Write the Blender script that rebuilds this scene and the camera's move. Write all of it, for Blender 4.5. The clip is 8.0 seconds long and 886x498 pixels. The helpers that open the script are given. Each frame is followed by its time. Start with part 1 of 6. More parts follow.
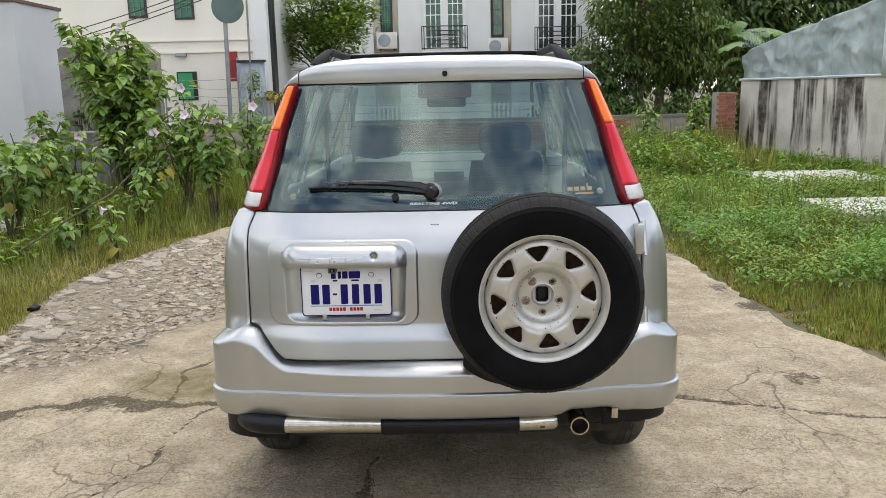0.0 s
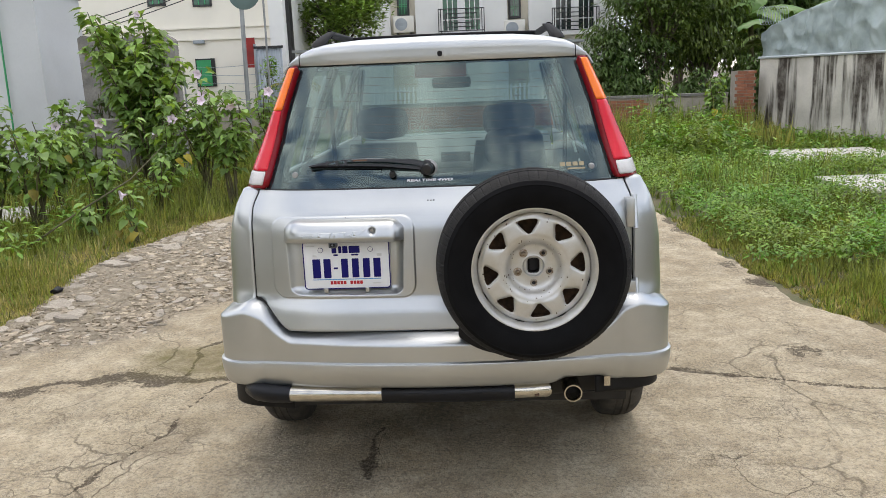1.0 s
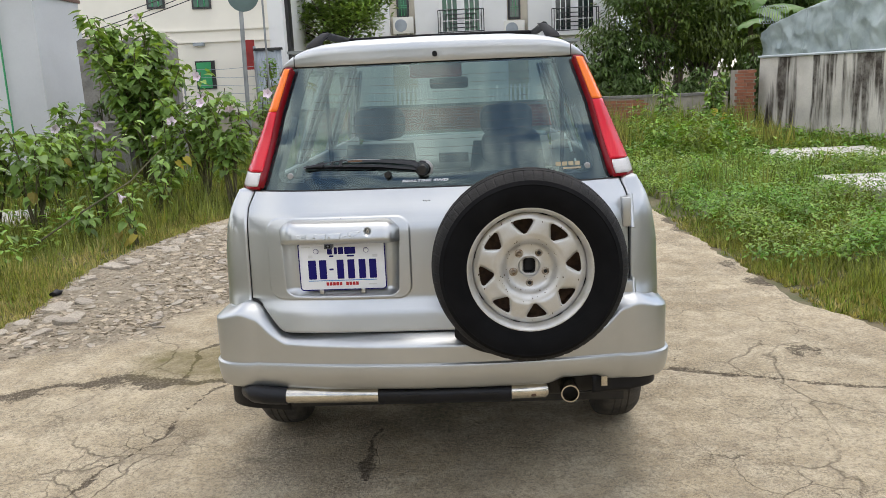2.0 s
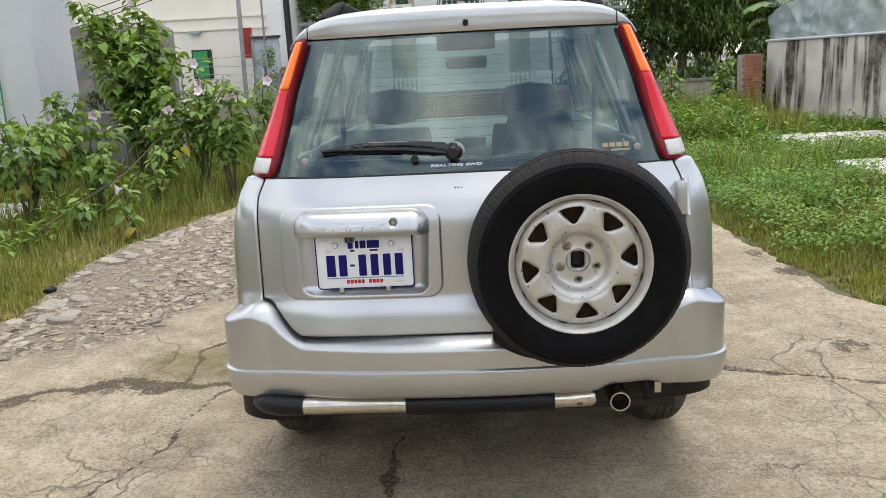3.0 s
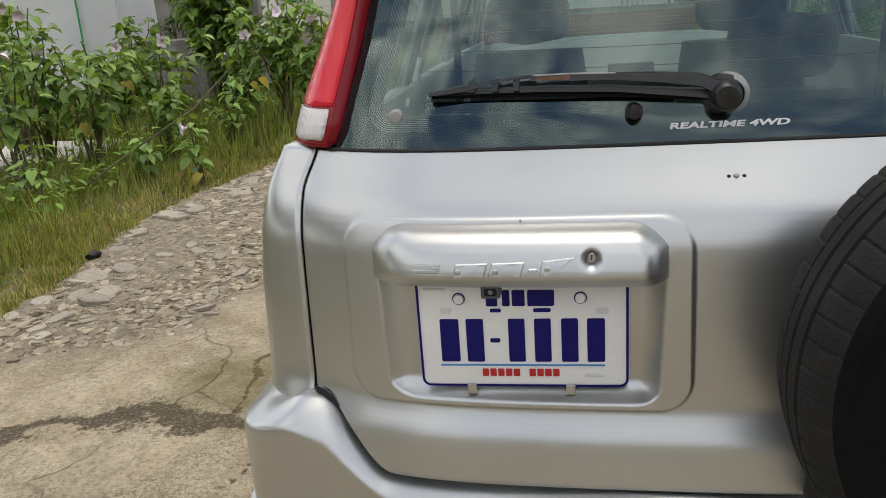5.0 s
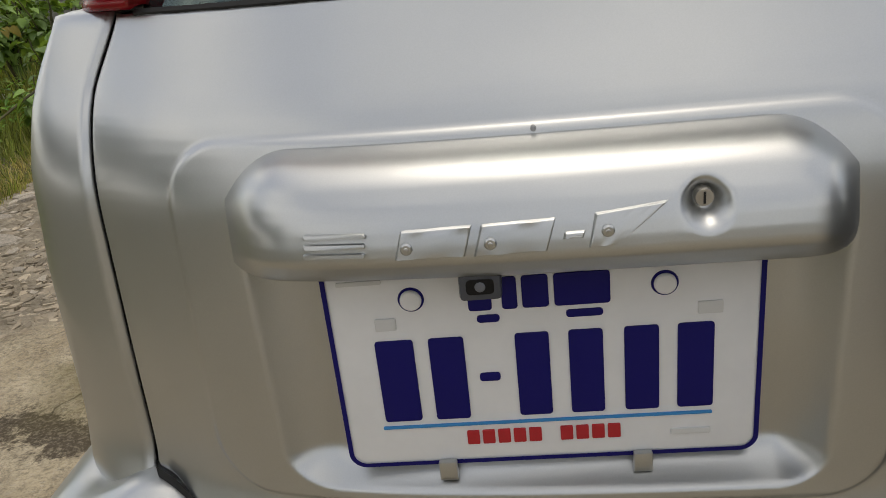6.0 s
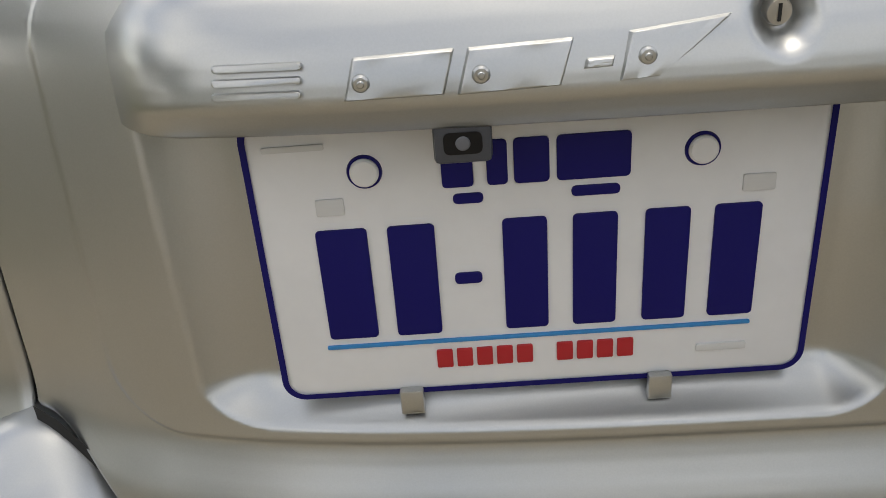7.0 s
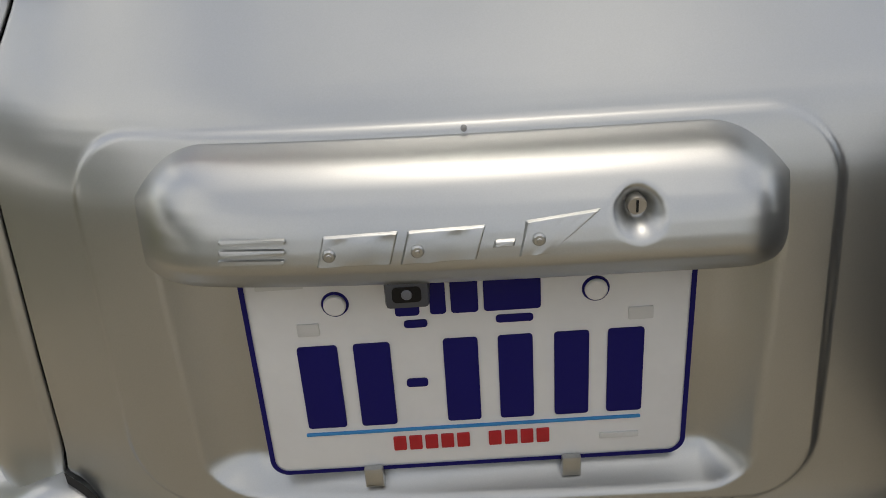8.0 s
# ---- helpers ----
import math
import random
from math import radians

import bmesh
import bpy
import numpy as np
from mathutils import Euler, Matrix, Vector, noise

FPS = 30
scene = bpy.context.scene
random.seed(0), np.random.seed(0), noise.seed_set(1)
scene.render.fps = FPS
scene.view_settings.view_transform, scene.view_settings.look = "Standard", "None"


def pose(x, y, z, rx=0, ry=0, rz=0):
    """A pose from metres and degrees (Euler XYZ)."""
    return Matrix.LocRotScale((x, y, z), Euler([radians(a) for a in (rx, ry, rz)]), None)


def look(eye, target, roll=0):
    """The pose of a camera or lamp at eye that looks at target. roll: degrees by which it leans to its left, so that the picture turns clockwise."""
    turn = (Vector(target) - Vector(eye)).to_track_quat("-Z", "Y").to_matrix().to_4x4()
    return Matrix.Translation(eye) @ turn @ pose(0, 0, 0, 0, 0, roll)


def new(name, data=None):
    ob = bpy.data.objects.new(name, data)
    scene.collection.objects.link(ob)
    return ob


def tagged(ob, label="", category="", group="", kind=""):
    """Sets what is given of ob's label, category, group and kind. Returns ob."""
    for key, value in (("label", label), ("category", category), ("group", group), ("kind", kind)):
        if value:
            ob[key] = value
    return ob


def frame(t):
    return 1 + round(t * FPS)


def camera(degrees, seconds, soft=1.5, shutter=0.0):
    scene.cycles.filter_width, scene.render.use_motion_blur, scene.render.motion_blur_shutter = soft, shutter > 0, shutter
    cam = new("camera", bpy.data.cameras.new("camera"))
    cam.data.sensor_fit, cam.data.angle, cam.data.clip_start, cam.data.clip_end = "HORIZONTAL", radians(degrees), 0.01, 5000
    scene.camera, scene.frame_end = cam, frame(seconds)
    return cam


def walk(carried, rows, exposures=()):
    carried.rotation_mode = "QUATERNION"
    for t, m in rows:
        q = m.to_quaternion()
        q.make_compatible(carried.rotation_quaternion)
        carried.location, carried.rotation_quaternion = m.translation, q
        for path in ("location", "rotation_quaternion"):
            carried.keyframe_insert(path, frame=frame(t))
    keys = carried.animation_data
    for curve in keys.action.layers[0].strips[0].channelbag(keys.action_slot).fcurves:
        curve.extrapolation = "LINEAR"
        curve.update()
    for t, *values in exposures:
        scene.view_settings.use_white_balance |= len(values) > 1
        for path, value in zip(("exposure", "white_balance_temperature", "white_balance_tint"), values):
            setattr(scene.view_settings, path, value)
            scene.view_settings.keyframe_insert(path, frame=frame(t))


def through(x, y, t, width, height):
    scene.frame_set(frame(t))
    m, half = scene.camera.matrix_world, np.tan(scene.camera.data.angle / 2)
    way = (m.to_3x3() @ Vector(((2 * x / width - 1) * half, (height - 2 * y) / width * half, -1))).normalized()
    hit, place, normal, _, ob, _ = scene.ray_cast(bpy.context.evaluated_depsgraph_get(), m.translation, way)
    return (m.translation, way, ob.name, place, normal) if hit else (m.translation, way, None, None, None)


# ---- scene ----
cam = camera(58.3, 8.0, 0.5)
PATH = [
    (0, (0.073, 0.116, 1.649), (0.034, 2.078, 1.262), -1.3),
    (0.5, (0.134, 0.052, 1.639), (0.05, 2.01, 1.238), -2.1),
    (1, (0.167, 0.012, 1.631), (0.073, 1.964, 1.207), -2.2),
    (1.5, (0.192, -0.003, 1.634), (0.096, 1.95, 1.214), -2.3),
    (2.8, (0.104, 0.225, 1.589), (0.005, 2.176, 1.16), -2.8),
    (3, (0.054, 0.322, 1.575), (-0.04, 2.269, 1.129), -3.0),
    (3.5, (-0.008, 0.611, 1.535), (-0.057, 2.514, 0.923), -5.8),
    (4, (-0.038, 1.017, 1.514), (-0.372, 2.906, 0.947), -2.7),
    (4.2, (-0.055, 1.175, 1.511), (-0.432, 3.055, 0.944), -2.2),
    (5.3, (-0.298, 1.921, 1.429), (-0.591, 3.794, 0.791), -5.4),
    (5.5, (-0.311, 2.058, 1.395), (-0.583, 3.924, 0.728), -6.2),
    (6, (-0.34, 2.321, 1.275), (-0.53, 4.166, 0.527), -6.4),
    (6.5, (-0.376, 2.42, 1.195), (-0.486, 4.23, 0.35), -6.6),
    (7, (-0.372, 2.437, 1.17), (-0.419, 4.24, 0.305), -4.5),
    (7.5, (-0.357, 2.424, 1.176), (-0.374, 4.228, 0.313), -3.8),
    (8, (-0.335, 2.351, 1.286), (-0.365, 4.172, 0.46), -4.0),
]
walk(cam, [(t, look(eye, target, roll)) for t, eye, target, roll in PATH], [(0, 1.00, 6700, 13), (2.8, 1.04, 6700, 13), (3.5, 1.08, 6700, 13), (4.2, 0.90, 6800, 13), (5.3, 0.58, 7200, 12), (6.0, 0.32, 7250, 12), (7, 0.56, 7200, 12), (7.5, 0.56, 7200, 12), (8, 0.27, 7250, 12)])


# ---- world, sun, exposure ----
SUN_EL, SUN_AZ = radians(72), radians(10)
world = bpy.data.worlds.new("sky")
scene.world = world
world.use_nodes = True
wn, wl = world.node_tree.nodes, world.node_tree.links
wn.clear()
w_out = wn.new("ShaderNodeOutputWorld")
w_bg = wn.new("ShaderNodeBackground")
w_sky = wn.new("ShaderNodeTexSky")
w_sky.sky_type, w_sky.sun_disc = "NISHITA", False
w_sky.sun_elevation, w_sky.sun_rotation = SUN_EL, SUN_AZ
w_co = wn.new("ShaderNodeTexCoord")
w_map = wn.new("ShaderNodeMapping")
w_map.inputs["Scale"].default_value = (1.0, 1.0, 2.2)
w_noise = wn.new("ShaderNodeTexNoise")
w_noise.inputs["Scale"].default_value, w_noise.inputs["Detail"].default_value = 2.6, 7.0
w_noise.inputs["Roughness"].default_value = 0.55
w_ramp = wn.new("ShaderNodeValToRGB")
w_ramp.color_ramp.elements[0].position, w_ramp.color_ramp.elements[1].position = 0.36, 0.56
w_mix = wn.new("ShaderNodeMixRGB")
w_noise2 = wn.new("ShaderNodeTexNoise")
w_noise2.inputs["Scale"].default_value, w_noise2.inputs["Detail"].default_value = 6.0, 7.0
w_ramp2 = wn.new("ShaderNodeValToRGB")
w_ramp2.color_ramp.elements[0].position, w_ramp2.color_ramp.elements[1].position = 0.36, 0.66
w_ramp2.color_ramp.elements[0].color = (2.9, 3.4, 4.1, 1)
w_ramp2.color_ramp.elements[1].color = (11.8, 11.7, 11.4, 1)
wl.new(w_co.outputs["Generated"], w_map.inputs["Vector"])
wl.new(w_map.outputs["Vector"], w_noise.inputs["Vector"])
wl.new(w_map.outputs["Vector"], w_noise2.inputs["Vector"])
wl.new(w_noise.outputs["Fac"], w_ramp.inputs["Fac"])
wl.new(w_noise2.outputs["Fac"], w_ramp2.inputs["Fac"])
wl.new(w_ramp.outputs["Color"], w_mix.inputs["Fac"])
wl.new(w_sky.outputs["Color"], w_mix.inputs["Color1"])
wl.new(w_ramp2.outputs["Color"], w_mix.inputs["Color2"])
wl.new(w_mix.outputs["Color"], w_bg.inputs["Color"])
w_bg.inputs["Strength"].default_value = 0.14
wl.new(w_bg.outputs["Background"], w_out.inputs["Surface"])

sun_data = bpy.data.lights.new("sun", "SUN")
sun_data.energy, sun_data.angle, sun_data.color = 0.6, radians(30), (1.0, 0.95, 0.87)
sun = new("sun", sun_data)
sun.matrix_world = look((0, 0, 30), (0 - 30 * math.cos(SUN_EL) * math.sin(SUN_AZ) / math.sin(SUN_EL),
                                     0 - 30 * math.cos(SUN_EL) * math.cos(SUN_AZ) / math.sin(SUN_EL), 0))


# ---- materials ----
def material(name, color, rough=0.6, metal=0.0, coat=0.0, var=0.0, scale=8.0, fine=0.0, fscale=120.0, bump=0.0, color2=None,
             coords="Object", spec=0.5, per_island=0.0, per_object=0.0, trans=0.0, stretch=(1, 1, 1), dist=0.01):
    """A surface with two scales of variation in colour and a fine relief."""
    m = bpy.data.materials.new(name)
    m.use_nodes = True
    n, l = m.node_tree.nodes, m.node_tree.links
    b = n["Principled BSDF"]
    b.inputs["Base Color"].default_value = (*color, 1)
    b.inputs["Roughness"].default_value, b.inputs["Metallic"].default_value = rough, metal
    b.inputs["Coat Weight"].default_value, b.inputs["Specular IOR Level"].default_value = coat, spec
    if var or fine or bump or per_island or per_object:
        co = n.new("ShaderNodeTexCoord")
        mp = n.new("ShaderNodeMapping")
        mp.inputs["Scale"].default_value = stretch
        l.new(co.outputs[coords], mp.inputs["Vector"])
        big = n.new("ShaderNodeTexNoise")
        big.inputs["Scale"].default_value, big.inputs["Detail"].default_value = scale, 6
        small = n.new("ShaderNodeTexNoise")
        small.inputs["Scale"].default_value, small.inputs["Detail"].default_value = fscale, 3
        l.new(mp.outputs["Vector"], big.inputs["Vector"])
        l.new(mp.outputs["Vector"], small.inputs["Vector"])
        c2 = color2 or tuple(c * (1 - var) for c in color)
        ramp = n.new("ShaderNodeValToRGB")
        ramp.color_ramp.elements[0].position, ramp.color_ramp.elements[1].position = 0.38, 0.62
        l.new(big.outputs["Fac"], ramp.inputs["Fac"])
        mix = n.new("ShaderNodeMixRGB")
        mix.inputs["Color1"].default_value, mix.inputs["Color2"].default_value = (*c2, 1), (*color, 1)
        l.new(ramp.outputs["Color"], mix.inputs["Fac"])
        last = mix.outputs["Color"]
        hsv = n.new("ShaderNodeHueSaturation")
        l.new(last, hsv.inputs["Color"])
        ma = n.new("ShaderNodeMath")
        ma.operation = "MULTIPLY_ADD"
        l.new(small.outputs["Fac"], ma.inputs[0])
        ma.inputs[1].default_value, ma.inputs[2].default_value = fine * 2, 1 - fine
        val = ma.outputs[0]
        for amount, out in ((per_island, "Random Per Island"), (per_object, "Random")):
            if amount:
                src = n.new("ShaderNodeNewGeometry" if out == "Random Per Island" else "ShaderNodeObjectInfo")
                mb = n.new("ShaderNodeMath")
                mb.operation = "MULTIPLY_ADD"
                l.new(src.outputs[out], mb.inputs[0])
                mb.inputs[1].default_value, mb.inputs[2].default_value = amount, 1 - amount / 2
                mc = n.new("ShaderNodeMath")
                mc.operation = "MULTIPLY"
                l.new(mb.outputs[0], mc.inputs[0])
                l.new(val, mc.inputs[1])
                val = mc.outputs[0]
        l.new(val, hsv.inputs["Value"])
        l.new(hsv.outputs["Color"], b.inputs["Base Color"])
        if bump:
            bp = n.new("ShaderNodeBump")
            bp.inputs["Strength"].default_value, bp.inputs["Distance"].default_value = bump, dist
            l.new(small.outputs["Fac"], bp.inputs["Height"])
            l.new(bp.outputs["Normal"], b.inputs["Normal"])
    return m


def glass_material(name, tint, gloss=0.03, rough=0.0):
    m = bpy.data.materials.new(name)
    m.use_nodes = True
    n, l = m.node_tree.nodes, m.node_tree.links
    n.clear()
    out, tr, gl, mix, fr = (n.new(k) for k in ("ShaderNodeOutputMaterial", "ShaderNodeBsdfTransparent", "ShaderNodeBsdfGlossy",
                                               "ShaderNodeMixShader", "ShaderNodeFresnel"))
    tr.inputs["Color"].default_value = (*tint, 1)
    gl.inputs["Roughness"].default_value = rough
    gl.inputs["Color"].default_value = (0.80, 1.0, 0.97, 1)
    fr.inputs["IOR"].default_value = 1.0 + gloss
    l.new(fr.outputs["Fac"], mix.inputs["Fac"])
    l.new(tr.outputs["BSDF"], mix.inputs[1])
    l.new(gl.outputs["BSDF"], mix.inputs[2])
    l.new(mix.outputs["Shader"], out.inputs["Surface"])
    return m


SILVER = material("silver_paint", (0.485, 0.498, 0.496), rough=0.345, metal=0.92, coat=0.3, var=0.06, scale=5, fine=0.06, fscale=900)
SEAM = material("seam_black", (0.01, 0.01, 0.01), rough=0.8)
RUBBER = material("tyre_rubber", (0.0065, 0.0065, 0.007), rough=0.85, spec=0.10, var=0.3, scale=12, fine=0.15, bump=0.1, fscale=300)
TREAD = material("tyre_tread", (0.0095, 0.0093, 0.009), rough=0.8, spec=0.3, var=0.4, scale=14, fine=0.2, bump=0.25, fscale=200, color2=(0.016, 0.015, 0.0138))
DUSTY = material("dusty_tread", (0.045, 0.042, 0.038), rough=0.9, spec=0.2, var=0.4, scale=16, fine=0.25, fscale=160, bump=0.3, color2=(0.080, 0.072, 0.060))
BLACK = material("black_plastic", (0.009, 0.009, 0.010), rough=0.5, spec=0.22, var=0.3, scale=10, fine=0.1, bump=0.08, fscale=400)
BLUEBLACK = material("scuffed_plastic", (0.0045, 0.0052, 0.008), rough=0.36, spec=0.3, var=0.4, scale=16, fine=0.2, bump=0.15, fscale=220)
STEEL = material("wheel_steel", (0.56, 0.555, 0.535), rough=0.40, metal=0.68, var=0.12, scale=20, fine=0.06, fscale=400, color2=(0.50, 0.485, 0.44))
RUST = material("rust", (0.12, 0.065, 0.035), rough=0.85, var=0.5, scale=40, fine=0.2)
CHROME = material("steel_tube", (0.62, 0.58, 0.50), rough=0.2, metal=1.0, var=0.2, scale=18, fine=0.1, fscale=200)
PLATE_WHITE = material("plate_white", (0.74, 0.75, 0.76), rough=0.42, var=0.04, scale=20, fine=0.02)
PLATE_BLUE = material("plate_blue", (0.005, 0.004, 0.115), rough=0.5, spec=0.2)
PLATE_RED = material("plate_red", (0.42, 0.012, 0.02), rough=0.4)
PLATE_CYAN = material("plate_cyan", (0.02, 0.22, 0.52), rough=0.4)
CONCRETE = material("concrete", (0.40, 0.36, 0.29), rough=0.85, var=0.25, scale=1.3, fine=0.2, fscale=60, bump=0.3)
WALL_CREAM = material("cream_render", (0.78, 0.74, 0.64), rough=0.85, var=0.05, scale=1.5, fine=0.03)
WALL_WHITE = material("white_render", (0.74, 0.74, 0.72), rough=0.85, var=0.05, scale=1.2, fine=0.03)
SOIL = material("soil", (0.15, 0.12, 0.07), rough=0.95, var=0.4, scale=2.5, fine=0.3, fscale=40, bump=0.5, color2=(0.075, 0.085, 0.03))
GRASS = material("grass", (0.10, 0.16, 0.035), rough=0.6, per_island=0.7, var=0.4, scale=0.9, color2=(0.15, 0.15, 0.05))


# ---- mesh helpers ----
def smoothstep(a, b, x):
    t = min(1.0, max(0.0, (x - a) / (b - a)))
    return t * t * (3 - 2 * t)


def lerp_table(table, x):
    for (x0, y0), (x1, y1) in zip(table, table[1:]):
        if x <= x1:
            return y0 + (y1 - y0) * max(0.0, (x - x0)) / (x1 - x0)
    return table[-1][1]


def finish(name, me, mat, parent=None, label="", smooth=None):
    if mat is not None:
        me.materials.append(mat)
    if smooth is not None:
        me.shade_smooth()
        me.set_sharp_from_angle(angle=radians(smooth))
    ob = new(name, me)
    if parent is not None:
        ob.parent = parent
    if label:
        ob["label"] = label
    return ob


def raw(name, verts, faces, mat, parent=None, label="", smooth=None):
    me = bpy.data.meshes.new(name)
    me.from_pydata([tuple(v) for v in verts], [], faces)
    me.update()
    return finish(name, me, mat, parent, label, smooth)


def part(name, bm, mat, parent=None, label="", smooth=None):
    bmesh.ops.recalc_face_normals(bm, faces=bm.faces)
    me = bpy.data.meshes.new(name)
    bm.to_mesh(me)
    bm.free()
    return finish(name, me, mat, parent, label, smooth)


def grid(us, vs, fn):
    """Vertices and quads of fn(u, v) over two lists."""
    verts = [fn(u, v) for u in us for v in vs]
    n = len(vs)
    faces = [(i * n + j, i * n + j + 1, (i + 1) * n + j + 1, (i + 1) * n + j) for i in range(len(us) - 1) for j in range(n - 1)]
    return verts, faces


def steps(a, b, n):
    return [a + (b - a) * i / n for i in range(n + 1)]


def thicken(ob, t, offset=-1.0):
    mod = ob.modifiers.new("thickness", "SOLIDIFY")
    mod.thickness, mod.offset = t, offset
    return ob


def add_box(bm, x0, x1, y0, y1, z0, z1, bevel=0.0):
    vs = [bm.verts.new((x, y, z)) for x in (x0, x1) for y in (y0, y1) for z in (z0, z1)]
    fs = [bm.faces.new([vs[i] for i in q]) for q in ((0, 1, 3, 2), (4, 6, 7, 5), (0, 4, 5, 1), (2, 3, 7, 6), (0, 2, 6, 4), (1, 5, 7, 3))]
    if bevel:
        edges = list({e for f in fs for e in f.edges})
        bmesh.ops.bevel(bm, geom=edges, offset=bevel, segments=2, affect="EDGES", profile=0.5)


def box(name, x0, x1, y0, y1, z0, z1, mat, parent=None, label="", bevel=0.0):
    bm = bmesh.new()
    add_box(bm, x0, x1, y0, y1, z0, z1, bevel)
    return part(name, bm, mat, parent, label, 40 if bevel else None)


def lathe_data(profile, segs, closed=False):
    """Turns (radius, height) pairs round the y axis."""
    verts, faces, n = [], [], len(profile)
    for i in range(segs):
        a = 2 * math.pi * i / segs
        for r, h in profile:
            verts.append((r * math.cos(a), h, r * math.sin(a)))
    for i in range(segs):
        j = (i + 1) % segs
        for k in range(n if closed else n - 1):
            m = (k + 1) % n
            faces.append((i * n + k, i * n + m, j * n + m, j * n + k))
    return verts, faces


def lathe(name, profile, segs, mat, parent=None, label="", closed=False, at=(0, 0, 0), smooth=35):
    verts, faces = lathe_data(profile, segs, closed)
    return raw(name, [(x + at[0], y + at[1], z + at[2]) for x, y, z in verts], faces, mat, parent, label, smooth)


def tube_data(points, radii, segs=10, cap=True):
    """A tube along points; radii is one number or one a point."""
    pts = [Vector(p) for p in points]
    if not isinstance(radii, (list, tuple)):
        radii = [radii] * len(pts)
    verts, faces = [], []
    up = Vector((0.13, 0.21, 0.97))
    for i, p in enumerate(pts):
        d = (pts[min(i + 1, len(pts) - 1)] - pts[max(i - 1, 0)]).normalized()
        s = d.cross(up)
        if s.length < 0.05:
            s = d.cross(Vector((1, 0, 0)))
        s.normalize()
        t = d.cross(s)
        for k in range(segs):
            a = 2 * math.pi * k / segs
            verts.append(p + (s * math.cos(a) + t * math.sin(a)) * radii[i])
    for i in range(len(pts) - 1):
        for k in range(segs):
            m = (k + 1) % segs
            faces.append((i * segs + k, i * segs + m, (i + 1) * segs + m, (i + 1) * segs + k))
    if cap:
        faces.append(tuple(range(segs - 1, -1, -1)))
        faces.append(tuple(range((len(pts) - 1) * segs, len(pts) * segs)))
    return verts, faces


def tube(name, points, radii, mat, parent=None, label="", segs=10, smooth=50):
    verts, faces = tube_data(points, radii, segs)
    return raw(name, verts, faces, mat, parent, label, smooth)


def empty(name, at=(0, 0, 0), label="", category="", group="", kind=""):
    ob = new(name)
    ob.location = at
    return tagged(ob, label, category, group, kind)


def rounded(x0, x1, z0, z1, r, n=6):
    """A rounded rectangle, anticlockwise, as (x, z) pairs."""
    pts = []
    for cx, cz, a0 in ((x1 - r, z0 + r, -90), (x1 - r, z1 - r, 0), (x0 + r, z1 - r, 90), (x0 + r, z0 + r, 180)):
        for i in range(n + 1):
            a = radians(a0 + 90 * i / n)
            pts.append((cx + r * math.cos(a), cz + r * math.sin(a)))
    return pts


def slab(name, outline, y0, y1, mat, parent=None, label="", bevel=0.0):
    """A plate with an outline in x and z, between two depths."""
    bm = bmesh.new()
    a = [bm.verts.new((x, y0, z)) for x, z in outline]
    f = bm.faces.new(a)
    ex = bmesh.ops.extrude_face_region(bm, geom=[f])
    for v in ex["geom"]:
        if isinstance(v, bmesh.types.BMVert):
            v.co.y = y1
    if bevel:
        front = [e for e in bm.edges if all(abs(v.co.y - y0) < 1e-6 for v in e.verts)]
        bmesh.ops.bevel(bm, geom=front, offset=bevel, segments=2, affect="EDGES", profile=0.6)
    return part(name, bm, mat, parent, label, 35)



# ---- ground ----
tagged(raw("ground", [(-400, -300, -0.05), (400, -300, -0.05), (400, 900, -0.05), (-400, 900, -0.05)], [(0, 1, 2, 3)], SOIL),
       "bare brown soil of an overgrown lot", "ground", kind="structure")
LEFT_EDGE = [(-12, -4.6), (0, -3.9), (4.5, -3.3), (5.6, -3.28), (6.3, -3.4), (7.2, -3.56), (7.8, -3.5), (8.5, -3.38), (9.5, -3.2), (10.5, -2.8), (14, -2.5), (19, -2.2)]
RIGHT_EDGE = [(-12, 4.6), (0, 3.6), (4.0, 2.88), (4.62, 2.68), (5.05, 2.56), (5.4, 2.34), (5.7, 2.36), (6.6, 2.32), (7.2, 2.28), (8.3, 2.22), (10, 2.2), (14, 2.3), (19, 2.4)]
CRACKS = [(0.046, [(-3.4, 3.95), (-2.54, 4.07), (-2.24, 4.18), (-1.86, 4.29), (-1.6, 4.20), (-1.26, 4.23), (-0.6, 4.25), (0.5, 4.28), (1.2, 4.23), (1.74, 4.05), (2.21, 3.90), (3.0, 3.78)]),
          (0.016, [(-1.26, 4.23), (-1.38, 3.81), (-1.36, 3.53), (-1.52, 3.2), (-1.55, 2.9), (-1.7, 2.3)]),
          (0.018, [(-1.45, 5.1), (-1.62, 4.75), (-1.55, 4.45), (-1.6, 4.2)]),
          (0.018, [(-0.30, 3.55), (-0.33, 3.41), (-0.36, 3.21), (-0.33, 3.05)]),
          (0.008, [(1.2, 4.22), (1.42, 4.7), (1.5, 5.3), (1.9, 6.2)]),
          (0.007, [(1.74, 4.05), (1.6, 3.6), (1.72, 3.2), (1.5, 2.8)]),
          (0.006, [(0.25, 3.9), (0.35, 3.5), (0.2, 3.2), (0.28, 2.9)]),
          (0.012, [(-3.2, 7.5), (-2.8, 7.42), (-2.4, 7.9), (-2.1, 8.3)])]


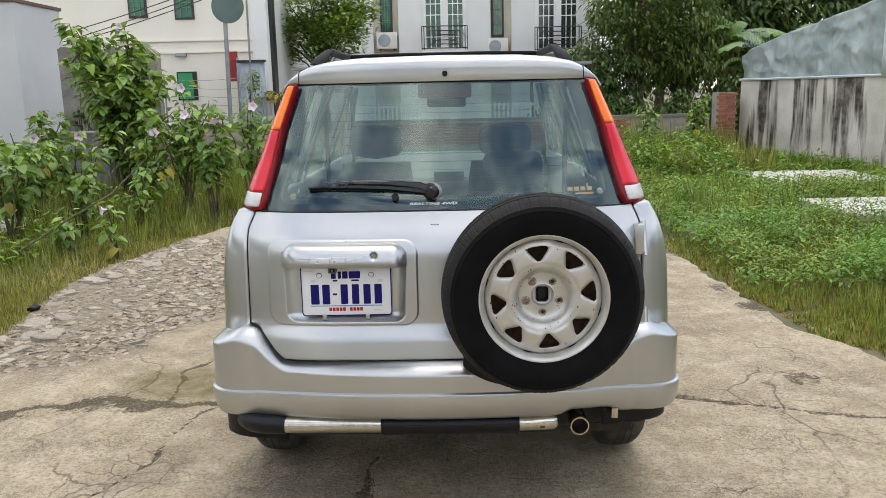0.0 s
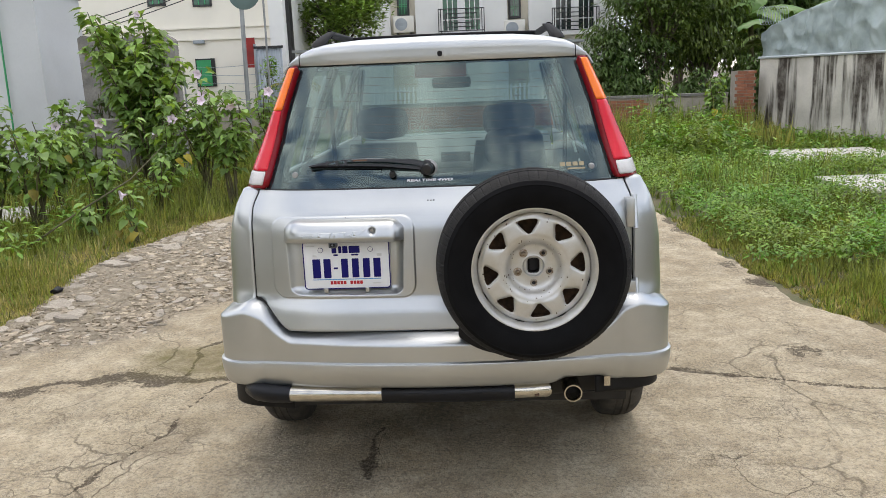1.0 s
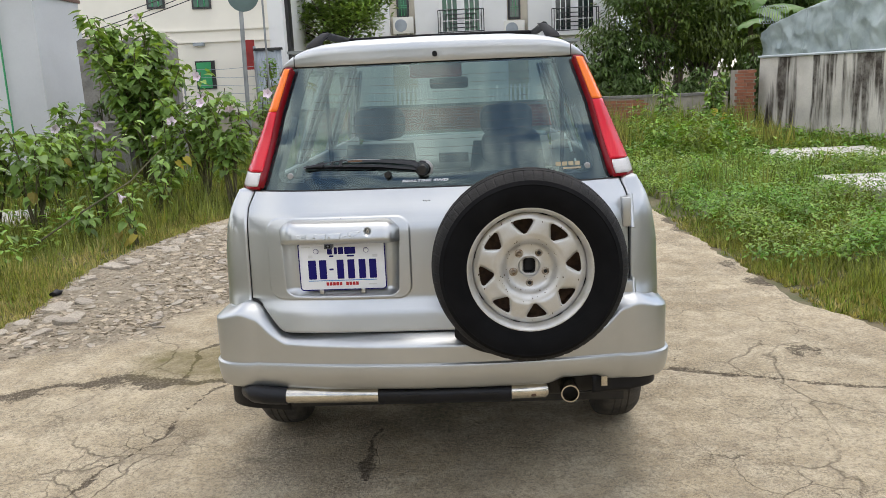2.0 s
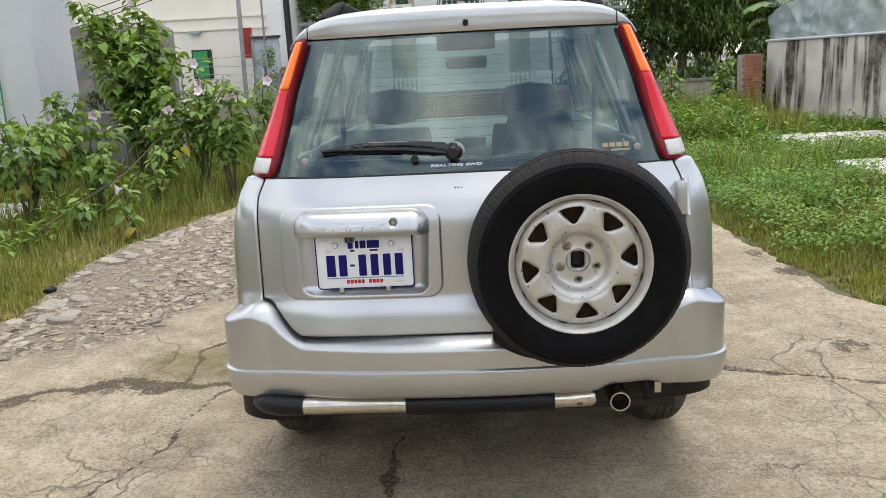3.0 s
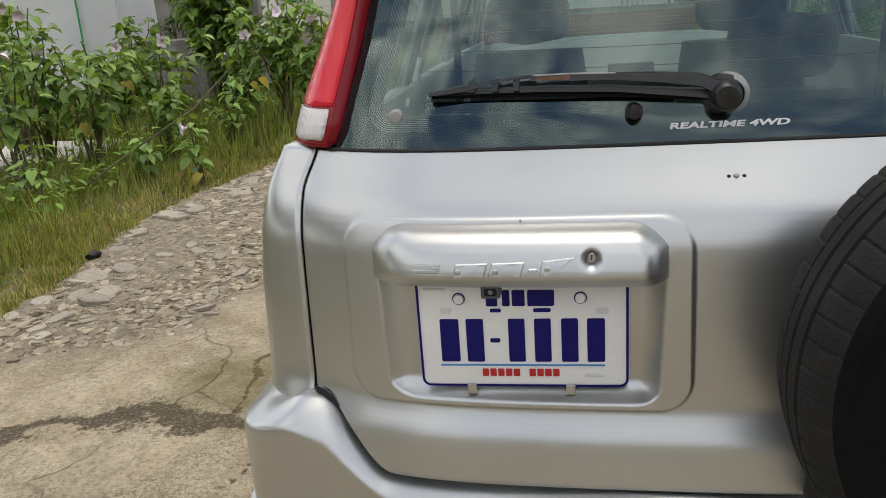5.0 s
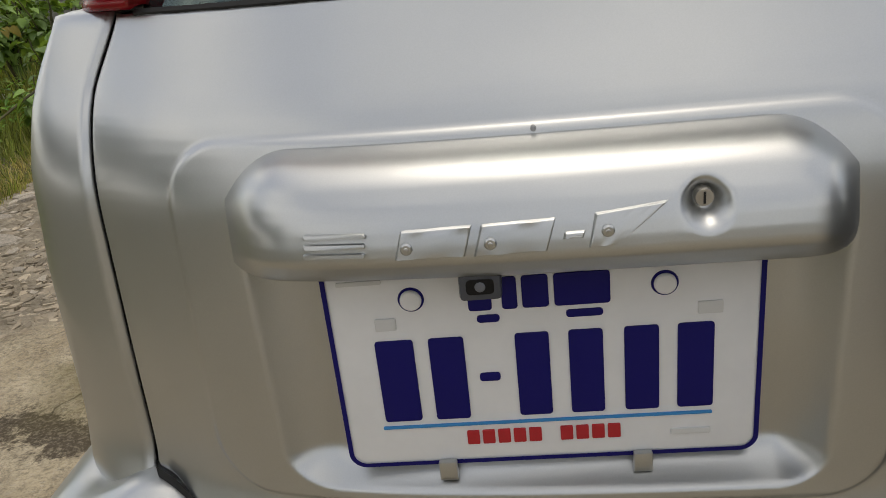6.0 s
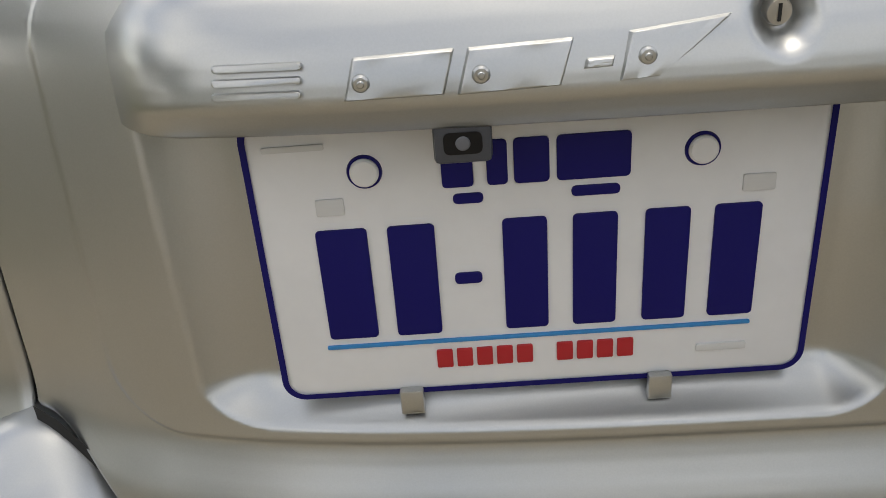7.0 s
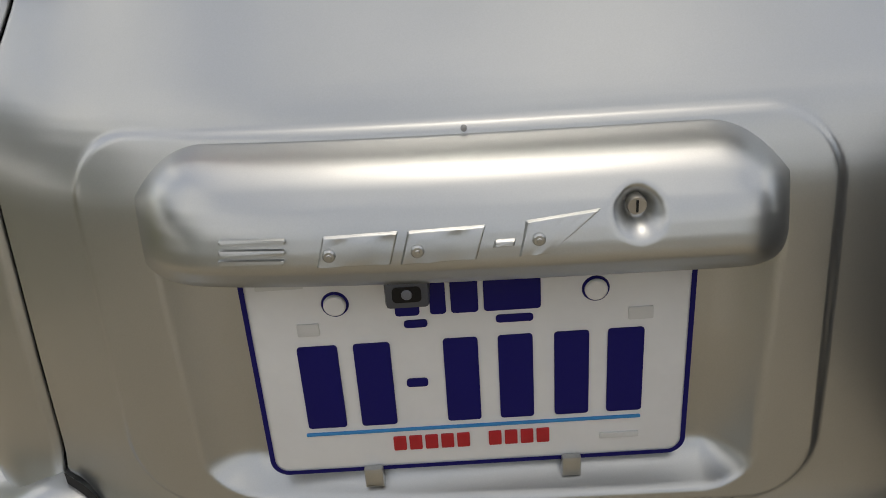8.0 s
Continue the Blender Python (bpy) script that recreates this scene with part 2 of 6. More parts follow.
def edge_dist(x, y, line):
    best = 9.0
    for (x0, y0), (x1, y1) in zip(line, line[1:]):
        dx, dy = x1 - x0, y1 - y0
        t = max(0.0, min(1.0, ((x - x0) * dx + (y - y0) * dy) / (dx * dx + dy * dy)))
        best = min(best, math.hypot(x - x0 - t * dx, y - y0 - t * dy))
    return best


def rubble_at(x, y):
    """How broken the surface is, along the drive's left flank."""
    right = lerp_table([(4.3, -3.2), (4.7, -2.6), (5.2, -2.0), (6.5, -1.75), (8.5, -2.0), (10, -2.7)], y) + 0.25 * noise.noise((x * 1.3, y * 1.3, 4.2))
    return (1 - smoothstep(right - 0.25, right + 0.15, x)) * smoothstep(4.3, 4.9, y) * (1 - smoothstep(9.0, 10.2, y))


drive_info = {}


def drive_point(u, y):
    a = lerp_table(LEFT_EDGE, y) + 0.07 * noise.noise((3.1, y * 2.3, 0)) + 0.04 * noise.noise((8.1, y * 9, 0))
    b = lerp_table(RIGHT_EDGE, y) + 0.06 * noise.noise((5.7, y * 2.1, 0)) + 0.04 * noise.noise((1.1, y * 9, 0))
    x = a + (b - a) * u
    z = 0.010 * noise.noise((x * 0.7, y * 0.7, 1)) + 0.004 * noise.noise((x * 3, y * 3, 2))
    dirt = 0.0
    if 2.0 < y < 11:
        wx, wy = x + 0.06 * noise.noise((x * 5, y * 5, 7)), y + 0.06 * noise.noise((x * 5, y * 5, 9))
        for w, line in CRACKS:
            if min(q[1] for q in line) - 0.3 < y < max(q[1] for q in line) + 0.3:
                ww = w * (1 - 0.5 * smoothstep(0.2, 0.9, x)) * max(0.55, 0.8 + 2.2 * noise.noise((x * 1.9, y * 3.1, 3)) + 1.2 * noise.noise((x * 9, y * 9, 13)))
                d = edge_dist(wx, wy, line)
                dirt = max(dirt, min(1.0, w / 0.011) * (1 - smoothstep(0.0, max(ww, 0.006) * 3.0, d)))
        rub = rubble_at(x, y)
        z += -0.007 * dirt - rub * (0.012 + 0.012 * noise.noise((x * 6, y * 6, 5)) + 0.010 * noise.noise((x * 17, y * 17, 6)))
    else:
        rub = 0.0
    moss = (1 - smoothstep(0.15, 0.42, math.hypot((x + 1.55) * 0.8, y - 4.55) + 0.2 * noise.noise((x * 4, y * 4, 1)))) * (0.5 + 0.9 * abs(noise.noise((x * 7, y * 7, 2))))
    stain = 1 - smoothstep(0.04, 0.16, math.hypot((x - 2.04) * 0.7, y - 4.47) + 0.06 * noise.noise((x * 12, y * 12, 1)))
    # gritty stain behind the car, with the car's shade painted in
    stain_shade = (1 - smoothstep(0.4, 1.2, math.hypot((x + 0.45) * 0.95, (y - 3.40) * 1.2))) * smoothstep(-0.25, 0.45, noise.noise((x * 3.3, y * 3.3, 8)) + 0.2)
    edge = 1 - smoothstep(0.0, 0.20, min(x - a, b - x) + 0.12 * noise.noise((x * 3, y * 3, 11)))
    drive_info[len(drive_info)] = (max(dirt, 0.75 * stain, (0.40 + 1.4 * noise.noise((x * 2.1, y * 2.1, 17))) * edge), min(1, moss), max(rub, 0), stain_shade)
    return (x, y, z)


dys = steps(-12, 1.5, 26) + steps(1.65, 2.4, 8) + steps(2.42, 7.5, 220) + steps(7.54, 11, 70) + steps(11.3, 19, 24)
dv, df = grid(steps(0, 1, 250), dys, drive_point)


def concrete_ground():
    m = bpy.data.materials.new("driveway_concrete")
    m.use_nodes = True
    n, l = m.node_tree.nodes, m.node_tree.links
    b = n["Principled BSDF"]
    b.inputs["Roughness"].default_value = 0.9
    b.inputs["Specular IOR Level"].default_value = 0.2
    co = n.new("ShaderNodeTexCoord")

    def tex(scale, detail=5, rough=0.55):
        t = n.new("ShaderNodeTexNoise")
        t.inputs["Scale"].default_value, t.inputs["Detail"].default_value, t.inputs["Roughness"].default_value = scale, detail, rough
        l.new(co.outputs["Object"], t.inputs["Vector"])
        return t.outputs["Fac"]

    def ramp(src, p0, p1, c0=(0, 0, 0), c1=(1, 1, 1)):
        r = n.new("ShaderNodeValToRGB")
        r.color_ramp.elements[0].position, r.color_ramp.elements[1].position = p0, p1
        r.color_ramp.elements[0].color, r.color_ramp.elements[1].color = (*c0, 1), (*c1, 1)
        l.new(src, r.inputs["Fac"])
        return r.outputs["Color"]

    def mix(fac, c1, c2, kind="MIX"):
        x = n.new("ShaderNodeMixRGB")
        x.blend_type = kind
        for sock, v in ((x.inputs["Fac"], fac), (x.inputs["Color1"], c1), (x.inputs["Color2"], c2)):
            if isinstance(v, (int, float)):
                sock.default_value = v
            elif isinstance(v, tuple):
                sock.default_value = (*v, 1)
            else:
                l.new(v, sock)
        return x.outputs["Color"]

    def math_(op, a, c):
        x = n.new("ShaderNodeMath")
        x.operation = op
        for sock, v in ((x.inputs[0], a), (x.inputs[1], c)):
            if isinstance(v, (int, float)):
                sock.default_value = v
            else:
                l.new(v, sock)
        return x.outputs[0]

    at = n.new("ShaderNodeVertexColor")
    at.layer_name = "wear_shade"
    sep = n.new("ShaderNodeSeparateColor")
    l.new(at.outputs["Color"], sep.inputs["Color"])
    dirt, moss, rub, stain_shade = sep.outputs[0], sep.outputs[1], sep.outputs[2], at.outputs["Alpha"]
    col = mix(ramp(tex(0.9, 6), 0.36, 0.66), (0.375, 0.300, 0.192), (0.53, 0.445, 0.305))
    col = mix(ramp(tex(4.5, 8, 0.65), 0.42, 0.7), col, (0.60, 0.515, 0.37))
    col = mix(math_("MULTIPLY", ramp(tex(2.2, 8, 0.7), 0.52, 0.70), 0.45), col, (0.22, 0.18, 0.125))
    col = mix(math_("MULTIPLY", ramp(tex(48, 5, 0.75), 0.48, 0.62), 0.6), col, (0.16, 0.138, 0.105))
    col = mix(math_("MULTIPLY", ramp(tex(170, 3, 0.7), 0.54, 0.64), 0.5), col, (0.15, 0.127, 0.095))
    col = mix(math_("MULTIPLY", ramp(tex(120, 3), 0.56, 0.64), 0.4), col, (0.56, 0.50, 0.41))
    col = mix(math_("MULTIPLY", ramp(tex(11, 9, 0.72), 0.46, 0.62), 0.34), col, (0.20, 0.165, 0.115))
    speck = math_("MULTIPLY", ramp(tex(85, 4, 0.8), 0.45, 0.58), ramp(tex(1.7, 7, 0.72), 0.45, 0.60))
    col = mix(math_("MULTIPLY", speck, 0.60), col, (0.115, 0.097, 0.066))
    # hairline cracks
    wob = n.new("ShaderNodeMixRGB")
    wob.blend_type = "LINEAR_LIGHT"
    wob.inputs["Fac"].default_value = 0.10
    nz = n.new("ShaderNodeTexNoise")
    nz.inputs["Scale"].default_value, nz.inputs["Detail"].default_value = 4.0, 4
    l.new(co.outputs["Object"], nz.inputs["Vector"])
    l.new(co.outputs["Object"], wob.inputs["Color1"])
    l.new(nz.outputs["Color"], wob.inputs["Color2"])
    lines = None
    for scale, width in ((1.15, 0.007), (3.4, 0.008)):
        vo = n.new("ShaderNodeTexVoronoi")
        vo.feature = "DISTANCE_TO_EDGE"
        vo.inputs["Scale"].default_value = scale
        l.new(wob.outputs["Color"], vo.inputs["Vector"])
        ln = ramp(vo.outputs["Distance"], 0.002, width, (1, 1, 1), (0, 0, 0))
        ln = math_("MULTIPLY", ln, ramp(tex(0.8 if scale < 3 else 1.1, 3), 0.50, 0.60))
        lines = ln if lines is None else math_("MAXIMUM", lines, ln)
    col = mix(math_("MULTIPLY", lines, 0.62), col, (0.085, 0.07, 0.05))
    rcol = mix(ramp(tex(14, 6, 0.7), 0.40, 0.64), (0.12, 0.10, 0.072), (0.30, 0.262, 0.20))
    col = mix(math_("MULTIPLY", rub, 0.75), col, rcol)
    # darkens the stain and the painted shade under the car's rear
    col = mix(math_("MULTIPLY", stain_shade, ramp(tex(60, 5, 0.8), 0.36, 0.60, (0.05, 0.05, 0.05), (0.65, 0.65, 0.65))), col, (0.095, 0.080, 0.058))
    grit = mix(ramp(tex(75, 3, 0.7), 0.50, 0.60), (0.05, 0.038, 0.024), (0.17, 0.14, 0.10))
    crumb = math_("ADD", dirt, math_("MULTIPLY", math_("SUBTRACT", tex(24, 9, 0.8), 0.5), 2.0))
    col = mix(math_("MULTIPLY", ramp(crumb, 0.56, 0.78), 0.88), col, grit)
    col = mix(math_("MULTIPLY", moss, 0.85), col, (0.13, 0.11, 0.035))
    l.new(col, b.inputs["Base Color"])
    bp = n.new("ShaderNodeBump")
    bp.inputs["Strength"].default_value, bp.inputs["Distance"].default_value = 0.9, 0.014
    h = math_("SUBTRACT", math_("ADD", tex(60, 6, 0.7), math_("MULTIPLY", tex(9, 4), 1.2)), math_("MULTIPLY", lines, 0.8))
    l.new(h, bp.inputs["Height"])
    l.new(bp.outputs["Normal"], b.inputs["Normal"])
    return m


DRIVE = concrete_ground()
drive = tagged(raw("driveway", dv, df, DRIVE, smooth=60), "cracked pale concrete driveway with broken edges", "driveway", kind="structure")
ca = drive.data.color_attributes.new("wear_shade", "FLOAT_COLOR", "POINT")
ca.data.foreach_set("color", np.array([drive_info[i] for i in range(len(dv))], dtype=np.float32).ravel())

# ---- the car ----
XC = 0.018
car = empty("car", (XC, 0, 0), "silver compact off-road estate car parked on the concrete drive", "car")

Y0 = [(0.50, 2.780), (0.72, 2.794), (0.80, 2.809), (0.822, 2.823), (0.84, 2.832), (0.95, 2.839), (1.10, 2.852), (1.15, 2.872), (1.19, 2.906), (1.235, 2.939), (1.25, 2.947),
      (1.30, 2.966), (1.516, 3.043), (1.69, 3.10), (1.80, 3.13)]


def soft_table(table, x, r):
    """The table's line, rounded over a span of 2 r."""
    return sum(lerp_table(table, x + r * d) * w for d, w in ((-1, 1), (-0.6, 2), (-0.25, 3), (0, 3), (0.25, 3), (0.6, 2), (1, 1))) / 15


def rear(x, z):
    """The depth of the car's rear skin."""
    x2, w = min(x * x, 0.64), smoothstep(1.205, 1.44, z)
    flat, bowed = 0.03 * x2 + 0.607 * x2 ** 3, 0.18 * x2 + 0.165 * x2 * x2
    return soft_table(Y0, z, 0.022 if z < 0.9 else 0.03) + flat * (1 - w) + bowed * w


def bottom_edge(x):
    """The height of the tailgate's lower edge, raised at the corners."""
    return 0.722 + 0.108 * smoothstep(0.565, 0.70, abs(x))


PAD = (-0.3605, 0.2695, 0.992, 0.1503, 0.05)
REC = (-0.572, -0.129, 0.853)


def crisp(t, k=1.6):
    """Rises with a sharp start and a soft end."""
    return 1 - (1 - min(1.0, max(0.0, t))) ** k


def pad_skin(x, z):
    """The skin with its raised pad and the sunk field of the number plate."""
    cx, hw, cz, hh, r = PAD
    qx, qz = abs(x - cx) - hw + r, abs(z - cz) - hh + r
    sd = math.hypot(max(qx, 0), max(qz, 0)) + min(max(qx, qz), 0) - r
    y = rear(x, z) - 0.0045 * (1 - smoothstep(-0.0035, 0.0015, sd))
    left, right, inz = x - REC[0], REC[1] - x, z - REC[2]
    if left > 0 and right > 0 and inz > 0 and z < 1.13:
        slant = 0.010 * (1.06 - z) / 0.21
        side = max(0.0, 1 - (left - slant) / 0.046, 1 - (right - slant) / 0.036)
        s = crisp(1 - math.hypot(side, max(0.0, 1 - inz / 0.030)), 2.0) * (1 - smoothstep(1.066, 1.090, z))
        y += s * max(0.0, max(2.863, rear(x, z) + 0.021) - y)
    return y


def seam_in(z):
    """How far the tailgate's side joint leans in at the shoulder."""
    return 0.022 * smoothstep(1.165, 1.24, z)


def tailgate_point(x, w):
    zb = bottom_edge(x)
    z = zb + (1.234 - zb) * w
    x -= math.copysign(seam_in(z) * smoothstep(0.60, 0.716, abs(x)), x)
    y = pad_skin(x, z)
    y += 0.004 * (1 - smoothstep(zb, zb + 0.005, z)) + 0.006 * smoothstep(0.711, 0.716, abs(x) + seam_in(z))
    return (x, y, z)


xs = steps(-0.716, -0.70, 6) + steps(-0.695, -0.648, 6) + steps(-0.644, -0.08, 200) + steps(-0.07, 0.70, 60) + steps(0.704, 0.716, 5)
tv, tf = grid(xs, steps(0, 0.05, 8) + steps(0.055, 0.9, 200) + steps(0.91, 1, 12), tailgate_point)
tailgate = raw("tailgate", tv, tf, SILVER, car, "silver tailgate with a sunk field for the number plate", 60)
thicken(tailgate, 0.004, 1.0)

# dark joints round the tailgate
jv, jf = grid(steps(0, 1, 20), [0, 1], lambda t, k: ((0.700 + 0.034 * k) - seam_in(0.79 + 0.47 * t), rear(0.718, 0.79 + 0.47 * t) + 0.016, 0.79 + 0.47 * t))
for sgn in (-1, 1):
    raw("tailgate_joint", [(x * sgn, y, z) for x, y, z in jv], jf, SEAM, car)
jv, jf = grid(steps(-0.71, 0.71, 60), [0, 1], lambda x, k: (x, rear(x, 0.75) + 0.020, bottom_edge(x) - 0.022 + 0.03 * k))
raw("tailgate_joint", jv, jf, SEAM, car)


# quarter panels and sides
def half_width(z):
    return lerp_table([(0.35, 0.845), (0.8, 0.858), (1.0, 0.848), (1.1, 0.830), (1.16, 0.807), (1.20, 0.786), (1.238, 0.760)], z)


def belt(y):
    """The height of the body's upper edge along the side."""
    return lerp_table([(3.0, 1.236), (3.3, 1.230), (5.7, 1.215), (6.1, 1.10), (6.9, 0.95), (7.1, 0.86)], y)


def side_point(s, v):
    """s: 0 to 1 round the rear corner, then metres forward; v: 0 to 1 upward."""
    seam = 0.7195
    if v > 1:
        x, y, z = side_point(s, 1.0)
        k = (v - 1) * 10
        return (x - 0.055 * k, y + (0.045 * k if s <= 1 else 0), z + 0.004 * min(1, 3 * k))
    if s <= 1:
        zb = 0.745 + 0.050 * (1 - s)
        z = zb + (1.236 - zb) * v
        w = half_width(z)
        seam -= seam_in(z)
        y0 = rear(seam, z)
        k = 0.27
        h0, h1, h2, h3 = 2 * s ** 3 - 3 * s * s + 1, s ** 3 - 2 * s * s + s, -2 * s ** 3 + 3 * s * s, s ** 3 - s * s
        d = 0.006 * (1 - smoothstep(0.0, 0.03, s))
        return (h0 * seam + h1 * k + h2 * w, h0 * y0 + h1 * k * 0.34 + h2 * 3.12 + h3 * k * 1.0 + d, z)
    y = 3.12 + (s - 1)
    lo = 0.40 if y > 3.42 else 0.74
    z = lo + (belt(y) - lo) * v
    nose = max(0.0, y - 6.35) / 0.7
    w = half_width(z) * (1 - 0.22 * min(1, nose) ** 2.2)
    return (w, y, z)


side_s = [0, 0.01, 0.02, 0.03, 0.05] + steps(0.08, 1, 22) + [1 + d for d in steps(0.03, 3.92, 130)]
side_v = steps(0, 1, 36) + [1.02, 1.05, 1.1]
for sgn in (-1, 1):
    sv, sf = grid(side_s, side_v, side_point)
    keep = []
    for f in sf:
        cy = sum(sv[i][1] for i in f) / 4
        cz = sum(sv[i][2] for i in f) / 4
        if all((cy - wy) ** 2 + (cz - 0.36) ** 2 > 0.375 ** 2 for wy in (3.70, 6.22)):
            keep.append(f if sgn > 0 else f[::-1])
    thicken(raw("side_panel", [(x * sgn, y, z) for x, y, z in sv], keep, SILVER, car, "", 60), 0.004, 1.0)
    for wy in (3.70, 6.22):
        arc = [(sgn * 0.846, wy + 0.375 * math.cos(a), 0.36 + 0.375 * math.sin(a)) for a in steps(-0.2, math.pi + 0.2, 24)]
        tube("arch_lip", arc, 0.016, SILVER, car, segs=8)
        v, f = grid(steps(-0.15, math.pi + 0.15, 24), range(4), lambda a, k: (
            sgn * (0.84, 0.66, 0.62, 0.62)[k], wy + (0.38, 0.38, 0.36, 0.05)[k] * math.cos(a), 0.36 + (0.38, 0.38, 0.36, 0.05)[k] * math.sin(a)))
        raw("arch_liner", v, f, BLACK, car, "", 60)


# bumper
def bump_top(x):
    a = abs(x)
    return 0.7205 + 0.108 * smoothstep(0.565, 0.70, a) - 0.03 * smoothstep(0.74, 0.88, a)


BUMP_ROWS = [(0, 0.0, 0.110), (0, -0.004, 0.050), (0, -0.034, 0.0065), (0, -0.0385, 0.0022), (0, -0.043, 0.0005), (0, -0.049, 0.0),
             (1, 0.6215, 0.0), (1, 0.6165, 0.0), (1, 0.6145, -0.004), (1, 0.6125, -0.010), (1, 0.6075, -0.012), (1, 0.570, -0.009), (1, 0.530, 0.0), (1, 0.516, 0.010),
             (1, 0.508, 0.03), (1, 0.506, 0.09)]


def bumper_point(u, row):
    """u: -1 to 1 over the back, beyond that forward along the sides in metres."""
    sgn, a = (1 if u >= 0 else -1), abs(u)
    kind, dz, dy = BUMP_ROWS[row]
    w = 0.875
    if a <= 0.78:
        x = a / 0.78 * 0.69
        y, out = 2.742 + 0.21 * x * x, (0.0, 1.0)
    elif a <= 1:
        t = (a - 0.78) / 0.22 * math.pi / 2
        x, y = 0.69 + (w - 0.69) * math.sin(t), 2.842 + 0.125 * (1 - math.cos(t))
        out = (-math.sin(t), math.cos(t))
    else:
        x, y, out = w, 2.967 + (a - 1), (-1.0, 0.0)
    x2, y2 = x + out[0] * dy, y + out[1] * dy
    if kind == 0:
        z = bump_top(x) + dz * (1 + 0.6 * smoothstep(0.58, 0.66, x) * (1 - smoothstep(0.66, 0.76, x)))
    else:
        z = dz - 0.024 * min(1.2, x / 0.87) ** 2
        if dz < 0.54:
            z += 0.020 * smoothstep(0.40, 0.47, sgn * x) * (1 - smoothstep(0.58, 0.66, sgn * x))
    return (sgn * x2 * 0.99 - 0.006, y2, z)


bu = [-1.43, -1.2, -1.1] + steps(-1, -0.78, 16) + steps(-0.77, 0.77, 90) + steps(0.78, 1, 16) + [1.1, 1.2, 1.43]
bv, bf = grid(bu, range(len(BUMP_ROWS)), bumper_point)
thicken(raw("bumper", bv, bf, SILVER, car, "silver rear bumper with a raised lip line", 42), 0.004, -1.0)

# rear window with a black border, heating lines and stickers
GLASS = glass_material("window_glass", (0.56, 0.67, 0.64), 0.88)
SIDE_GLASS = glass_material("side_glass", (0.48, 0.56, 0.53), 0.08)
FRIT = material("glass_border", (0.008, 0.010, 0.012), rough=0.10, spec=0.15)


def glass_half(z):
    return lerp_table([(1.24, 0.661), (1.30, 0.646), (1.525, 0.5915), (1.70, 0.530)], z)


def on_glass(x, z, out=0.0):
    return (x, rear(x, z) + 0.004 - out, z)


gv, gf = grid(steps(-1, 1, 40), steps(1.236, 1.69, 20), lambda u, z: on_glass(u * glass_half(z), z))
rear_glass = raw("rear_window", gv, [f[::-1] for f in gf], GLASS, car, "tinted rear window with a black border", 60)
rear_glass.visible_shadow = False
fv, ff = grid(steps(-1, 1, 120), steps(1.228, 1.694, 92), lambda u, z: on_glass(u * glass_half(z) * 1.004, z, -0.004))
fk = []
for f in ff:
    u, z = sum(fv[i][0] for i in f) / 4, sum(fv[i][2] for i in f) / 4
    q = (abs(u) - (glass_half(z) - 0.075 - 0.028)) / 0.028, (1.307 - z) / 0.022
    if abs(u) > glass_half(z) - 0.075 or z < 1.283 or z > 1.677 or (q[0] > 0 and q[1] > 0 and math.hypot(*q) > 1):
        fk.append(f)
raw("window_border", fv, [f[::-1] for f in fk], FRIT, rear_glass, "glossy black border", 60)
WIRE = material("heating_wire", (0.12, 0.055, 0.03), rough=0.5)
for i in range(11):
    z = 1.345 + i * 0.029
    w = glass_half(z) - 0.12
    tube("heating_wire", [on_glass(w * u, z + 0.006 * u * u, -0.003) for u in steps(-1, 1, 14)], 0.0007, WIRE, rear_glass, segs=4)
for sgn in (-1, 1):
    for off in (0.085, 0.11):
        tube("heating_wire", [on_glass(sgn * (glass_half(z) - off), z, -0.003) for z in steps(1.33, 1.64, 8)], 0.0007, WIRE, rear_glass, segs=4)
FINE = material("aerial_line", (0.30, 0.34, 0.33), rough=0.5)
for sgn in (-1, 1):
    for i in range(9):
        o = 0.050 + 0.0028 * i
        zc, r = 1.262 + 0.0028 * i, 0.040 - 0.002 * i
        side = [on_glass(sgn * (glass_half(z) - o), z, -0.003) for z in steps(1.50, zc + r, 6)]
        bend = [on_glass(sgn * (glass_half(zc + r) - o - r * (1 - math.cos(a)) + 0.003), zc + r * (1 - math.sin(a)), -0.003) for a in steps(0.25, math.pi / 2, 6)]
        end = [on_glass(sgn * 0.492, zc, -0.003)]
        tube("aerial_line", side + bend + end, 0.0004, FINE, rear_glass, segs=4)
GREY_CAP = material("grey_cap", (0.34, 0.34, 0.33), rough=0.4, metal=0.3)
for x, z in ((-0.547, 1.285), (0.573, 1.283)):
    p = on_glass(x, z)
    lathe("glass_button", [(0.0, -0.007), (0.009, -0.0065), (0.0115, -0.004), (0.012, 0.004)], 24, GREY_CAP, rear_glass, at=p)
STRIP = material("white_strip", (0.62, 0.66, 0.64), rough=0.5)
for sgn in (-1, 1):
    tube("white_strip", [on_glass(sgn * 0.518, 1.335, -0.006), on_glass(sgn * 0.510, 1.372, -0.006)], 0.0045, STRIP, rear_glass, segs=6)
    tube("white_strip", [on_glass(sgn * 0.530, 1.298, -0.006), on_glass(sgn * 0.528, 1.310, -0.006)], 0.0035, STRIP, rear_glass, segs=6)
DECAL = material("silver_decal", (0.62, 0.62, 0.64), rough=0.35)
GOLD = material("gold_decal", (0.30, 0.25, 0.14), rough=0.4)
dark_strip = [(-0.50, 1.287), (-0.21, 1.285), (-0.21, 1.302), (-0.50, 1.304)]
raw("dark_band", [on_glass(x, z, -0.0030) for x, z in dark_strip], [(0, 1, 2, 3)], FRIT, rear_glass)


